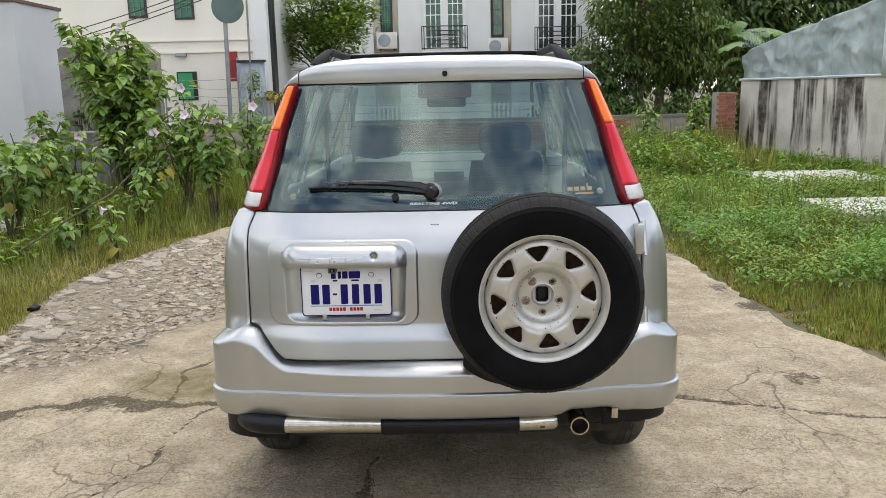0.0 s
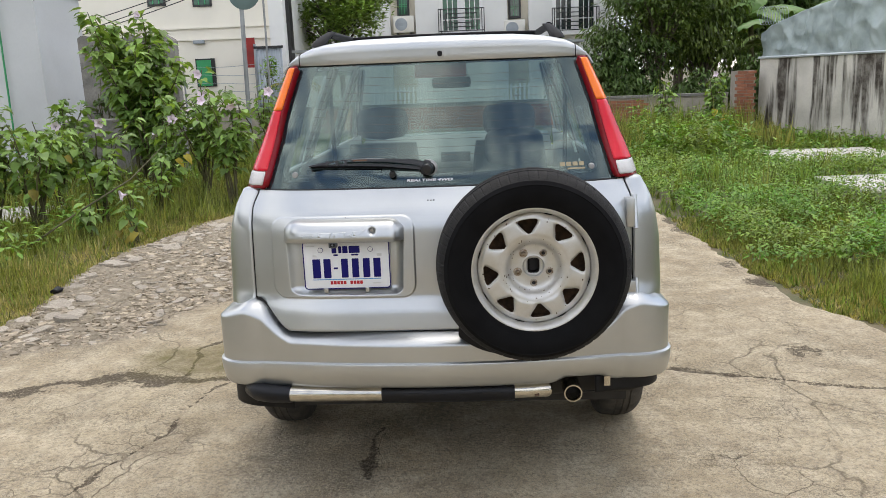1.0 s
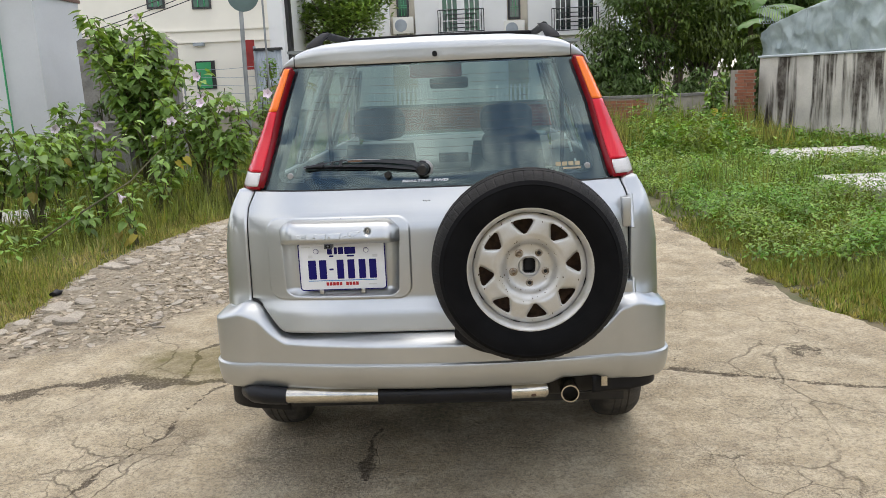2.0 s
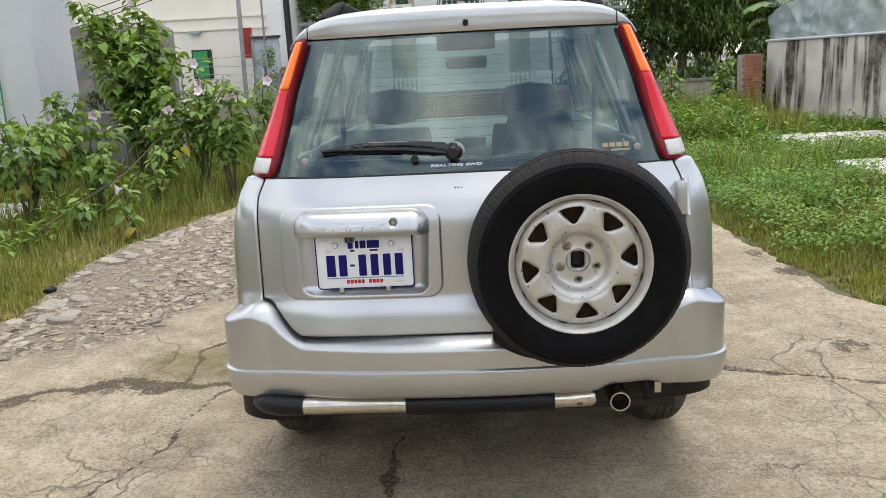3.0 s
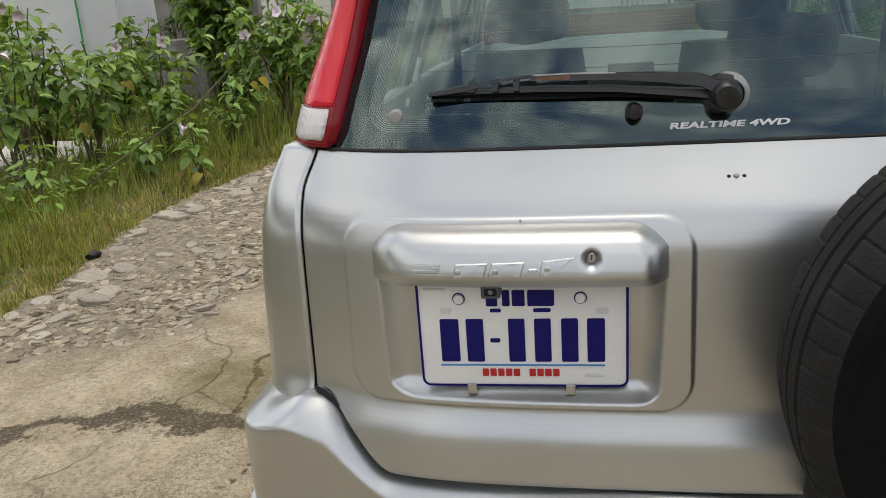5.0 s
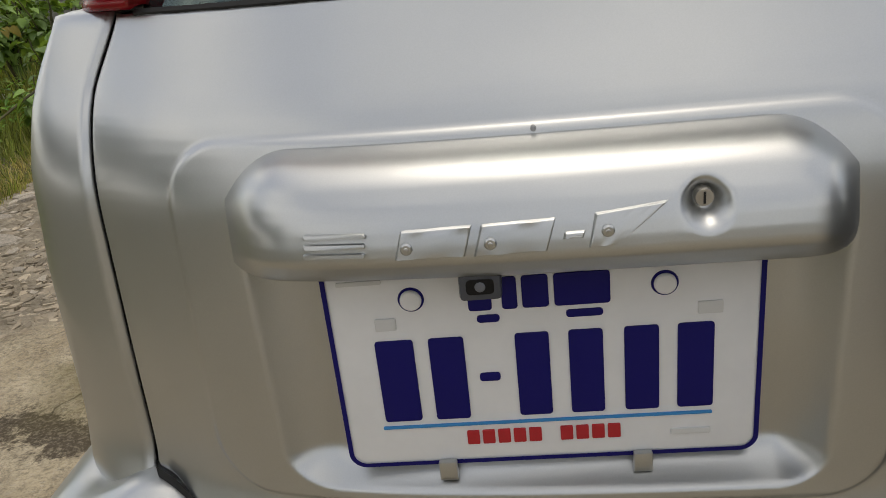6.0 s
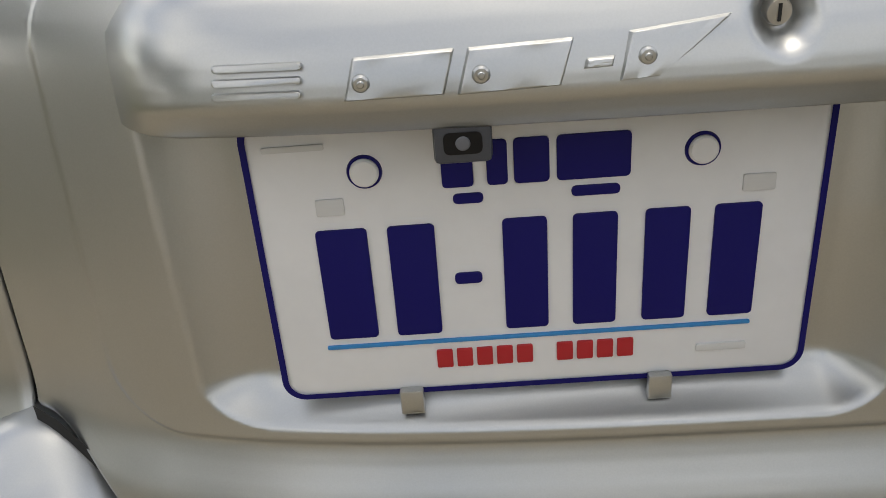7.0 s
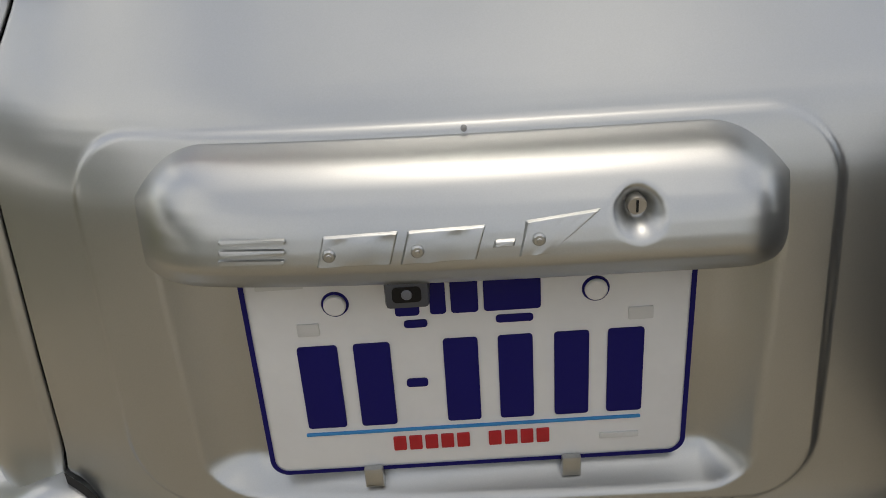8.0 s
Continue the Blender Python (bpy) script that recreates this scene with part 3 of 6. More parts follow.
def lettering(name, text, size, mat, parent, place, width=None, depth=0.0004, shear=0.0, label=""):
    """Raised letters facing the rear, at a place on a thing."""
    cu = bpy.data.curves.new(name, "FONT")
    cu.body, cu.size, cu.extrude, cu.shear, cu.offset = text, size, depth, shear, size * 0.035
    cu.align_x, cu.align_y = "CENTER", "CENTER"
    tmp = bpy.data.objects.new(name, cu)
    scene.collection.objects.link(tmp)
    dg = bpy.context.evaluated_depsgraph_get()
    me = bpy.data.meshes.new_from_object(tmp.evaluated_get(dg))
    bpy.data.objects.remove(tmp)
    if width:
        w = max(v.co.x for v in me.vertices) - min(v.co.x for v in me.vertices)
        for v in me.vertices:
            v.co.x *= width / w
    me.materials.clear()
    me.materials.append(mat)
    ob = new(name, me)
    ob.parent = parent
    ob.matrix_local = Matrix.Translation(place) @ Matrix.Rotation(radians(70), 4, "X")
    if label:
        ob["label"] = label
    return ob


lettering("drive_lettering", "REALTIME 4WD", 0.0125, DECAL, rear_glass, on_glass(-0.033, 1.2570, 0.0012), 0.172, shear=0.15, label="silver letters")
for i in range(4):
    x = 0.454 + 0.024 * i
    raw("gold_mark", [on_glass(a, b, 0.0012) for a, b in ((x, 1.288), (x + 0.019, 1.288), (x + 0.019, 1.302), (x, 1.302))], [(0, 1, 2, 3)], GOLD, rear_glass)
raw("gold_mark", [on_glass(a, b, 0.0012) for a, b in ((0.482, 1.276), (0.548, 1.276), (0.548, 1.282), (0.482, 1.282))], [(0, 1, 2, 3)], GOLD, rear_glass)
gasket = tube("window_gasket", [on_glass(u * 0.668, 1.2325 + 0.001 * u * u, 0.001) for u in steps(-1, 1, 30)], 0.0045, SEAM, car, segs=6)

# wiper
wiper = empty("wiper")
wiper.parent = car
WB = material("wiper_black", (0.012, 0.012, 0.013), rough=0.32, var=0.4, scale=30, fine=0.2, fscale=200)


def glass_slab(name, pts, widths, out0, out1, mat, parent, label=""):
    """A flat bar along points (x, z) on the glass, with its own width at each."""
    verts, faces = [], []
    for i, (x, z) in enumerate(pts):
        for dz, o in ((-1, out0), (1, out0), (0.8, out1), (-0.8, out1)):
            verts.append(on_glass(x * 0.985, z + dz * widths[i] / 2, o))
    for i in range(len(pts) - 1):
        for k in range(4):
            m = (k + 1) % 4
            faces.append((i * 4 + k, i * 4 + m, i * 4 + 4 + m, i * 4 + 4 + k))
    faces += [(3, 2, 1, 0), tuple(len(verts) - 4 + k for k in range(4))]
    return raw(name, verts, faces, mat, parent, label, 40)


glass_slab("wiper_arm", [(-0.035, 1.305), (-0.076, 1.324), (-0.14, 1.331), (-0.20, 1.335), (-0.27, 1.3375), (-0.328, 1.3375)], [0.026, 0.020, 0.015, 0.011, 0.010, 0.008], 0.022, 0.036, WB, wiper)
# the highlight along the arm's top, built in as a thin grey strip
glass_slab("arm_highlight", [(-0.20, 1.3405), (-0.27, 1.3425), (-0.326, 1.3420)], [0.0016, 0.0016, 0.0014], 0.030, 0.0366, GREY_CAP, wiper, "pale grey strip drawn as the highlight on the arm's top")
glass_slab("blade_holder", [(-0.324, 1.3400), (-0.36, 1.3375), (-0.40, 1.3325), (-0.435, 1.326), (-0.496, 1.3185)], [0.005, 0.004, 0.004, 0.011, 0.006], 0.015, 0.027, WB, wiper)
glass_slab("blade_spine", [(-0.055, 1.302), (-0.095, 1.306), (-0.20, 1.316), (-0.30, 1.320), (-0.40, 1.320), (-0.485, 1.3175)], [0.016, 0.013, 0.010, 0.009, 0.007, 0.006], 0.006, 0.020, WB, wiper)
glass_slab("wiper_blade", [(-0.060, 1.2960), (-0.20, 1.3070), (-0.324, 1.3115), (-0.492, 1.3135)], [0.006, 0.007, 0.007, 0.006], 0.002, 0.014, RUBBER, wiper)
for x in (-0.352, -0.386, -0.425):
    glass_slab("holder_clip", [(x - 0.005, 1.3275), (x + 0.005, 1.3285)], [0.018, 0.020], 0.012, 0.026, WB, wiper)
glass_slab("blade_end", [(-0.4975, 1.3165), (-0.491, 1.3165)], [0.009, 0.009], 0.004, 0.022, GREY_CAP, wiper, "grey end cap")
glass_slab("worn_patch", [(-0.268, 1.3372), (-0.322, 1.3372)], [0.0075, 0.0075], 0.030, 0.0368, RUST, wiper, "rust-brown worn patch")
lathe("wiper_pivot", [(0.0, -0.045), (0.016, -0.044), (0.022, -0.036), (0.023, -0.012), (0.030, -0.008), (0.031, 0.003)], 28, WB, wiper, at=on_glass(-0.040, 1.300))
lathe("pivot_ring", [(0.024, -0.010), (0.032, -0.006), (0.033, 0.004)], 28, GREY_CAP, wiper, at=on_glass(-0.034, 1.299))
lathe("wiper_rest", [(0.0, -0.026), (0.010, -0.025), (0.013, -0.018), (0.012, 0.003)], 20, WB, wiper, at=on_glass(-0.170, 1.283))

# roof, rails
RAIL = material("rail_plastic", (0.007, 0.007, 0.008), rough=0.65, spec=0.12, var=0.3, scale=10, fine=0.1)
ROOF_HALF = [(0.0, 1.793), (0.30, 1.789), (0.42, 1.780), (0.49, 1.765), (0.54, 1.742), (0.575, 1.712), (0.590, 1.685), (0.60, 1.66)]


def roof_point(x, v):
    top = lerp_table(ROOF_HALF, abs(x))
    base = min(1.690, top)
    f, dy = v
    return (x, rear(min(abs(x), 0.59), 1.69) - 0.006 + dy, base + (top - base) * f)


rv = [(0, 0.012), (0, 0.0), (0.06, -0.002), (0.25, -0.001), (0.42, -0.001), (0.56, -0.001), (0.66, 0.002), (0.73, 0.007), (0.79, 0.016), (0.85, 0.035), (0.91, 0.07), (0.96, 0.14), (1, 0.30)] + [(1, d) for d in steps(0.4, 1.9, 12)]
rvx, rfx = grid(steps(-0.60, 0.60, 64), rv, roof_point)
roof = thicken(raw("roof", rvx, rfx, SILVER, car, "", 60), 0.006, 1.0)
for sgn in (-1, 1):
    tube("tailgate_joint", [(sgn * 0.533, roof_point(0.533, v)[1] - 0.0005, roof_point(0.533, v)[2] + 0.0005) for v in rv[1:12]], 0.002, SEAM, car, segs=5)
slab("washer_nozzle", rounded(0.008, 0.026, 1.706, 1.726, 0.007), 3.075, 3.11, BLACK, car)
for sgn in (-1, 1):
    rail = tube("roof_rail", [(sgn * 0.455, y, 1.822 - 0.004 * abs(y - 4.1)) for y in steps(3.42, 4.9, 10)], 0.016, RAIL, car, "black roof rail", segs=10)
    for y0 in (3.36, 4.86):
        v, f = grid(steps(0, 1, 10), steps(0, 2 * math.pi, 12), lambda t, a, y0=y0: (
            sgn * (0.475 - 0.03 * t) + (0.030 - 0.012 * t) * math.cos(a), y0 - 0.10 + 0.16 * t + 0.05 * math.sin(a) * (1 - 0.4 * t), 1.764 + 0.064 * t ** 0.7))
        raw("rail_foot", v, f + [tuple(range(len(v) - 13, len(v) - 1))], RAIL, rail, "", 50)
tube("roof_crossbar", [(-0.455, 4.0, 1.822), (-0.2, 4.0, 1.826), (0.2, 4.0, 1.826), (0.455, 4.0, 1.822)], 0.011, RAIL, car, "black crossbar", segs=8)

# tail lamps
def lens_material(name, color, ribs):
    m = material(name, color, rough=0.14, coat=0.15, spec=0.3)
    n, l = m.node_tree.nodes, m.node_tree.links
    co, wv, bp = n.new("ShaderNodeTexCoord"), n.new("ShaderNodeTexWave"), n.new("ShaderNodeBump")
    wv.bands_direction, wv.inputs["Scale"].default_value = "X", ribs
    l.new(co.outputs["Object"], wv.inputs["Vector"])
    l.new(wv.outputs["Fac"], bp.inputs["Height"])
    bp.inputs["Strength"].default_value, bp.inputs["Distance"].default_value = 0.30 if ribs > 80 else 0.07, 0.003
    l.new(bp.outputs["Normal"], n["Principled BSDF"].inputs["Normal"])
    n["Principled BSDF"].inputs["Coat Roughness"].default_value = 0.03
    return m


LAMP_RED = lens_material("red_lens", (0.62, 0.005, 0.020), 30)
LAMP_DEEP = material("deep_red_lens", (0.20, 0.003, 0.008), rough=0.2, spec=0.3)
LAMP_ORANGE = lens_material("orange_lens", (0.95, 0.20, 0.02), 40)
LAMP_WHITE = lens_material("clear_lens", (0.60, 0.58, 0.57), 90)


def lamp_in(z):
    return glass_half(z) + 0.007


def lamp_out(z):
    return lerp_table([(1.22, 0.768), (1.295, 0.745), (1.525, 0.656), (1.69, 0.584)], z)


def lamp_piece(name, z0, z1, mat, parent, sgn, inset=0.0, label="", proud=0.010):
    def fn(u, z):
        a, b = lamp_in(z) + inset, lamp_out(z) + inset * 0.05
        x = a + (b - a) * u
        edge = max(0.0, 1 - min(z - z0, z1 - z) / 0.006)
        return (sgn * x, rear(x, max(z, 1.275)) - 0.38 * max(0.0, 1.275 - z) - proud * (1 - 0.7 * u ** 4) + 0.09 * max(0, u - 0.45) ** 2 + 0.004 * edge, z)
    v, f = grid(steps(0, 1, 14), [z0, z0 + 0.003, z0 + 0.006] + steps(z0 + 0.012, z1 - 0.012, 14) + [z1 - 0.006, z1 - 0.003, z1], fn)
    ob = raw(name, v, f if sgn < 0 else [q[::-1] for q in f], mat, parent, label, 60)
    return thicken(ob, 0.05, -1.0)


for sgn in (-1, 1):
    lamp = lamp_piece("tail_lamp", 1.238, 1.69, LAMP_DEEP, car, sgn, label="tall red tail lamp with an orange top", proud=0.026)
    lamp_piece("stop_lens", 1.303, 1.524, LAMP_RED, lamp, sgn, 0.009, "red lens", 0.031)
    lamp_piece("turn_lens", 1.526, 1.684, LAMP_ORANGE, lamp, sgn, 0.008, "orange lens", 0.031)
    lamp_piece("reverse_lens", 1.250, 1.300, LAMP_WHITE, lamp, sgn, 0.014, "clear ribbed lens", 0.032)

# hood over the plate
HX, HW = -0.3525, 0.2240


def hood_edge(u):
    return 1.0570 - 0.004 * max(0.0, (-u - 0.7) / 0.3)


def hood_point(u, v):
    """v: 0 at the top, 1 at the turned-under lip."""
    x = HX + HW * u
    a = abs(u)
    top = 1.1360 - 0.034 * max(0.0, (a - 0.74) / 0.26) ** 2.4
    zb = hood_edge(u)
    reach = 0.053 * (1 - (1 - min(1.0, (1 - a) / (0.40 if u < 0 else 0.25))) ** 3.0) + 0.0030
    prof = [(0.0, 0.0, 0.0), (0.05, 0.14, 0.015), (0.10, 0.30, 0.035), (0.16, 0.47, 0.075), (0.22, 0.62, 0.13), (0.30, 0.76, 0.22), (0.40, 0.87, 0.35), (0.52, 0.945, 0.50), (0.64, 0.985, 0.65), (0.76, 1.0, 0.77),
            (0.80, 0.985, 0.815), (0.86, 0.93, 0.87), (0.93, 0.86, 0.94), (1.0, 0.78, 1.0)]
    f = soft_table([(p[0], p[1]) for p in prof], v, 0.05 * smoothstep(0.0, 0.06, v) * (1 - smoothstep(0.55, 0.72, v)))
    g = soft_table([(p[0], p[2]) for p in prof], v, 0.05 * smoothstep(0.0, 0.06, v) * (1 - smoothstep(0.55, 0.72, v)))
    z = top + (zb - top) * g
    base = rear(x, z) - 0.0056
    return (x, base - reach * f + 0.004 * (v == 0), z)


KX, KZ = -0.2390, 1.0985


def hood_skin(u, v):
    """The hood with the dish of its key lock."""
    x, y, z = hood_point(u, v)
    r = math.hypot(x - KX, z - KZ)
    return (x, y + 0.014 * (1 - crisp((r - 0.007) / 0.0098)) + 0.0005 * (1 - smoothstep(0.016, 0.019, r)), z)


hu = [-1, -0.995, -0.985, -0.97, -0.95, -0.92] + steps(-0.89, 0.46, 84) + steps(0.465, 0.665, 44) + steps(0.68, 0.89, 13) + [0.92, 0.95, 0.97, 0.985, 0.995, 1]
hv_, hf_ = grid(hu, [0, 0.02, 0.05, 0.08, 0.12, 0.16, 0.21, 0.26, 0.285] + steps(0.30, 0.72, 44) + [0.75, 0.80, 0.84, 0.87, 0.90, 0.93, 0.955, 0.97, 0.985, 1.0], hood_skin)
hood = raw("plate_hood", hv_, hf_, SILVER, tailgate, "silver handle hood over the plate", 75)
thicken(hood, 0.003, -1.0)


def hood_front(x, z):
    """The hood's face at a place, by search down its section."""
    u = (x - HX) / HW
    best = min((abs(hood_point(u, v)[2] - z), v) for v in steps(0.1, 0.92, 80))
    return hood_point(u, best[1])[1]


def hood_plate(name, pts, height, parent, bevel=0.0012):
    """A raised plate that lies on the hood, with the outline pts in x and z."""
    bm = bmesh.new()
    ring0 = [bm.verts.new((x, hood_front(x, z) + 0.002, z)) for x, z in pts]
    cx, cz = sum(p[0] for p in pts) / len(pts), sum(p[1] for p in pts) / len(pts)
    ring1 = [bm.verts.new((x, hood_front(x, z) - height + 0.0004, z)) for x, z in pts]
    ring2 = []
    for x, z in pts:
        d = Vector((cx - x, cz - z)).normalized() * bevel
        ring2.append(bm.verts.new((x + d.x, hood_front(x + d.x, z + d.y) - height, z + d.y)))
    n = len(pts)
    for i in range(n):
        j = (i + 1) % n
        bm.faces.new((ring0[i], ring0[j], ring1[j], ring1[i]))
        bm.faces.new((ring1[i], ring1[j], ring2[j], ring2[i]))
    bm.faces.new(ring2)
    return part(name, bm, SILVER, parent, "", 30)


for i in range(3):
    z = 1.0925 - 0.0062 * i
    hood_plate("raised_stripe", rounded(-0.501 - 0.0008 * i, -0.458 - 0.0008 * i, z - 0.0015, z + 0.0015, 0.0012, 2), 0.0032, hood, 0.0008)
# the emblem as plain raised shapes


def emblem_piece(corners, height=0.0030, edge=0.0013):
    """A raised four-cornered plate on the hood; corners run from the lower left, anticlockwise."""
    a, b, c, d = (Vector(p) for p in corners)
    w, h = ((b - a).length + (c - d).length) / 2, ((d - a).length + (c - b).length) / 2

    def fn(u, v):
        p = a.lerp(b, u).lerp(d.lerp(c, u), v)
        near = min(u * w, (1 - u) * w, v * h, (1 - v) * h)
        return (p.x, hood_front(p.x, p.y) + 0.0006 - height * smoothstep(-0.0002, edge, near), p.y)
    us = [0, edge * 0.4 / w, edge * 0.8 / w, edge / w] + steps(edge * 1.6 / w, 1 - edge * 1.6 / w, 10) + [1 - edge / w, 1 - edge * 0.8 / w, 1 - edge * 0.4 / w, 1]
    vs = [0, edge * 0.4 / h, edge * 0.8 / h, edge / h] + steps(edge * 1.4 / h, 1 - edge * 1.4 / h, 4) + [1 - edge / h, 1 - edge * 0.8 / h, 1 - edge * 0.4 / h, 1]
    v, f = grid(us, vs, fn)
    return raw("emblem_shape", v, f, SILVER, hood, "", 60)


for piece in (((-0.4400, 1.0752), (-0.3930, 1.0760), (-0.3870, 1.0962), (-0.4345, 1.0945)), ((-0.3875, 1.0755), (-0.3400, 1.0770), (-0.3330, 1.0975), (-0.3815, 1.0960)),
              ((-0.3300, 1.0835), (-0.3165, 1.0840), (-0.3150, 1.0890), (-0.3285, 1.0885)), ((-0.3140, 1.0775), (-0.2970, 1.0785), (-0.2620, 1.1030), (-0.3090, 1.0985))):
    emblem_piece(piece)
for x, z in ((-0.4310, 1.0835), (-0.3760, 1.0845), (-0.3015, 1.0880)):
    y = hood_front(x, z)
    lathe("emblem_rivet", [(0.0, -0.0052), (0.0014, -0.005), (0.0018, -0.0044), (0.0032, -0.0042), (0.0042, -0.0030), (0.0044, 0.001)], 18, SILVER, hood, at=(x, y, z))
ky = hood_front(KX, KZ) + 0.009
lathe("key_cylinder", [(0.0, 0.0), (0.0056, 0.0003), (0.0062, 0.0016), (0.0063, 0.009)], 28, material("lock_metal", (0.50, 0.48, 0.44), rough=0.4, metal=0.8, var=0.2, scale=60), hood, at=(KX, ky, KZ + 0.0015))
box("key_slot", KX - 0.0007, KX + 0.0007, ky - 0.0006, ky + 0.0030, KZ - 0.0025, KZ + 0.0055, SEAM, hood)
lathe("stray_screw", [(0.0, -0.0040), (0.0018, -0.0036), (0.0024, -0.002), (0.0024, 0.004)], 12, GREY_CAP, tailgate, at=(-0.342, pad_skin(-0.342, 1.1395) + 0.002, 1.1385))
for dx, r, mat in ((-0.0105, 0.0030, SEAM), (0.0, 0.0046, GREY_CAP), (0.0110, 0.0030, SEAM)):
    lathe("drilled_hole" if mat is SEAM else "screw", [(0.0, -0.0012 if mat is SEAM else -0.004), (r * 0.8, -0.0011), (r, 0.001)], 16, mat, tailgate, at=(-0.028 + dx, rear(-0.028, 1.188), 1.188))

# number plate: border, bars for its writing, fixings
plate = slab("number_plate", rounded(-0.5075, -0.1840, 0.8735, 1.058, 0.014, 8), 2.849, 2.852, PLATE_WHITE, car, "white number plate with a blue border and blue marks", 0.0008)
o1, o2 = rounded(-0.5070, -0.1845, 0.8740, 1.0575, 0.0138, 8), rounded(-0.5030, -0.1885, 0.8780, 1.0535, 0.0105, 8)
n = len(o1)
raw("plate_border", [(x, 2.8482, z) for x, z in o1] + [(x, 2.8478, z) for x, z in o2], [(i, (i + 1) % n, n + (i + 1) % n, n + i) for i in range(n)], PLATE_BLUE, plate)


def plate_bar(x0, x1, z0, z1, mat, name="plate_mark", r=0.0025):
    slab(name, rounded(x0, x1, z0, z1, min(r, (x1 - x0) / 2.2, (z1 - z0) / 2.2), 3), 2.8474, 2.8492, mat, plate, "", 0.0004)


for x0, x1 in ((-0.4745, -0.4415), (-0.4335, -0.4030), (-0.3680, -0.3390), (-0.3280, -0.2990), (-0.2870, -0.2580), (-0.2480, -0.2180)):
    plate_bar(x0 + 0.0018, x1 - 0.0018, 0.9170, 0.9890, PLATE_BLUE)
plate_bar(-0.3950, -0.3790, 0.9495, 0.9565, PLATE_BLUE)
plate_bar(-0.4755, -0.2200, 0.9098, 0.9122, PLATE_CYAN, "plate_line", 0.001)
for i in range(10):
    if i != 5:
        x0 = -0.4095 + i * 0.01225
        plate_bar(x0, x0 + 0.0098, 0.8920, 0.9045, PLATE_RED, r=0.001)
for x0, x1 in ((-0.3985, -0.3810), (-0.3735, -0.3620), (-0.3585, -0.3390), (-0.3350, -0.2945)):
    plate_bar(x0, x1, 1.010, 1.036, PLATE_BLUE)
for x0, x1 in ((-0.3930, -0.3760), (-0.3270, -0.3000)):
    plate_bar(x0, x1, 1.0000, 1.0060, PLATE_BLUE)
for x in (-0.4405, -0.2555):
    lathe("fixing_ring", [(0.0, -0.0005), (0.0094, -0.0008), (0.0100, 0.0008)], 28, PLATE_BLUE, plate, at=(x, 2.8484, 1.0225))
    lathe("fixing_cap", [(0.0, -0.0030), (0.0070, -0.0028), (0.0080, -0.0018), (0.0082, 0.0002)], 28, PLATE_WHITE, plate, at=(x, 2.8478, 1.0225))
FAINT = material("faint_print", (0.60, 0.61, 0.61), rough=0.4)
for x, z, w, h in ((-0.462, 1.003, 0.016, 0.010), (-0.223, 1.001, 0.018, 0.010), (-0.236, 0.8945, 0.030, 0.005), (-0.478, 1.0385, 0.034, 0.0035)):
    plate_bar(x - w / 2, x + w / 2, z - h / 2, z + h / 2, FAINT, "faint_mark", 0.001)
for x in (-0.427, -0.273):
    bm = bmesh.new()
    add_box(bm, x - 0.0075, x + 0.0075, 2.842, 2.8485, 0.862, 0.8795, 0.0018)
    add_box(bm, x - 0.0075, x + 0.0075, 2.842, 2.860, 0.862, 0.8655, 0.0012)
    part("plate_clip", bm, SILVER, plate, "", 40)
bm = bmesh.new()
add_box(bm, -0.4005, -0.3715, 2.806, 2.840, 1.038, 1.0655, 0.003)
cambox = part("rear_camera", bm, material("camera_plastic", (0.055, 0.062, 0.078), rough=0.35, fine=0.1, fscale=300), car, "small dark parking camera", 40)
lathe("camera_lens", [(0.0, -0.0012), (0.0030, -0.001), (0.0040, 0.0), (0.0042, 0.002)], 20, material("lens_ring", (0.13, 0.14, 0.16), rough=0.3), cambox, at=(-0.386, 2.8055, 1.049))
slab("camera_bezel", rounded(-0.3955, -0.3765, 1.0435, 1.0545, 0.003, 3), 2.8052, 2.8075, BLACK, cambox)

# spare wheel
MUFF = material("muffler", (0.035, 0.032, 0.028), rough=0.7, metal=0.4, var=0.4, scale=12)
SPX, SPZ, NW = 0.328, 0.988, 8
spare = empty("spare_wheel", (SPX, 0, SPZ), "black spare tyre on a painted steel rim on the tailgate")
spare.parent = car
TYRE_IN = [(0.205, 2.607), (0.212, 2.592), (0.222, 2.586), (0.228, 2.5845), (0.231, 2.582), (0.236, 2.579), (0.255, 2.573), (0.272, 2.5708), (0.287, 2.5735), (0.2905, 2.572), (0.294, 2.5755),
           (0.303, 2.583)]
SHOULDER = [(0.312, 2.592), (0.3200, 2.603)]
CROWN = [(0.3265, 2.617), (0.3295, 2.631), (0.3250, 2.633), (0.3252, 2.637), (0.3308, 2.639), (0.3330, 2.660), (0.3285, 2.662), (0.3285, 2.667), (0.3333, 2.669),
         (0.3333, 2.690), (0.3285, 2.692), (0.3285, 2.697), (0.3320, 2.699), (0.3300, 2.724)]
BACK = [(0.3270, 2.740), (0.319, 2.753), (0.304, 2.765), (0.28, 2.770), (0.24, 2.764), (0.212, 2.748), (0.205, 2.733)]
PROFILE = TYRE_IN + SHOULDER + CROWN + BACK


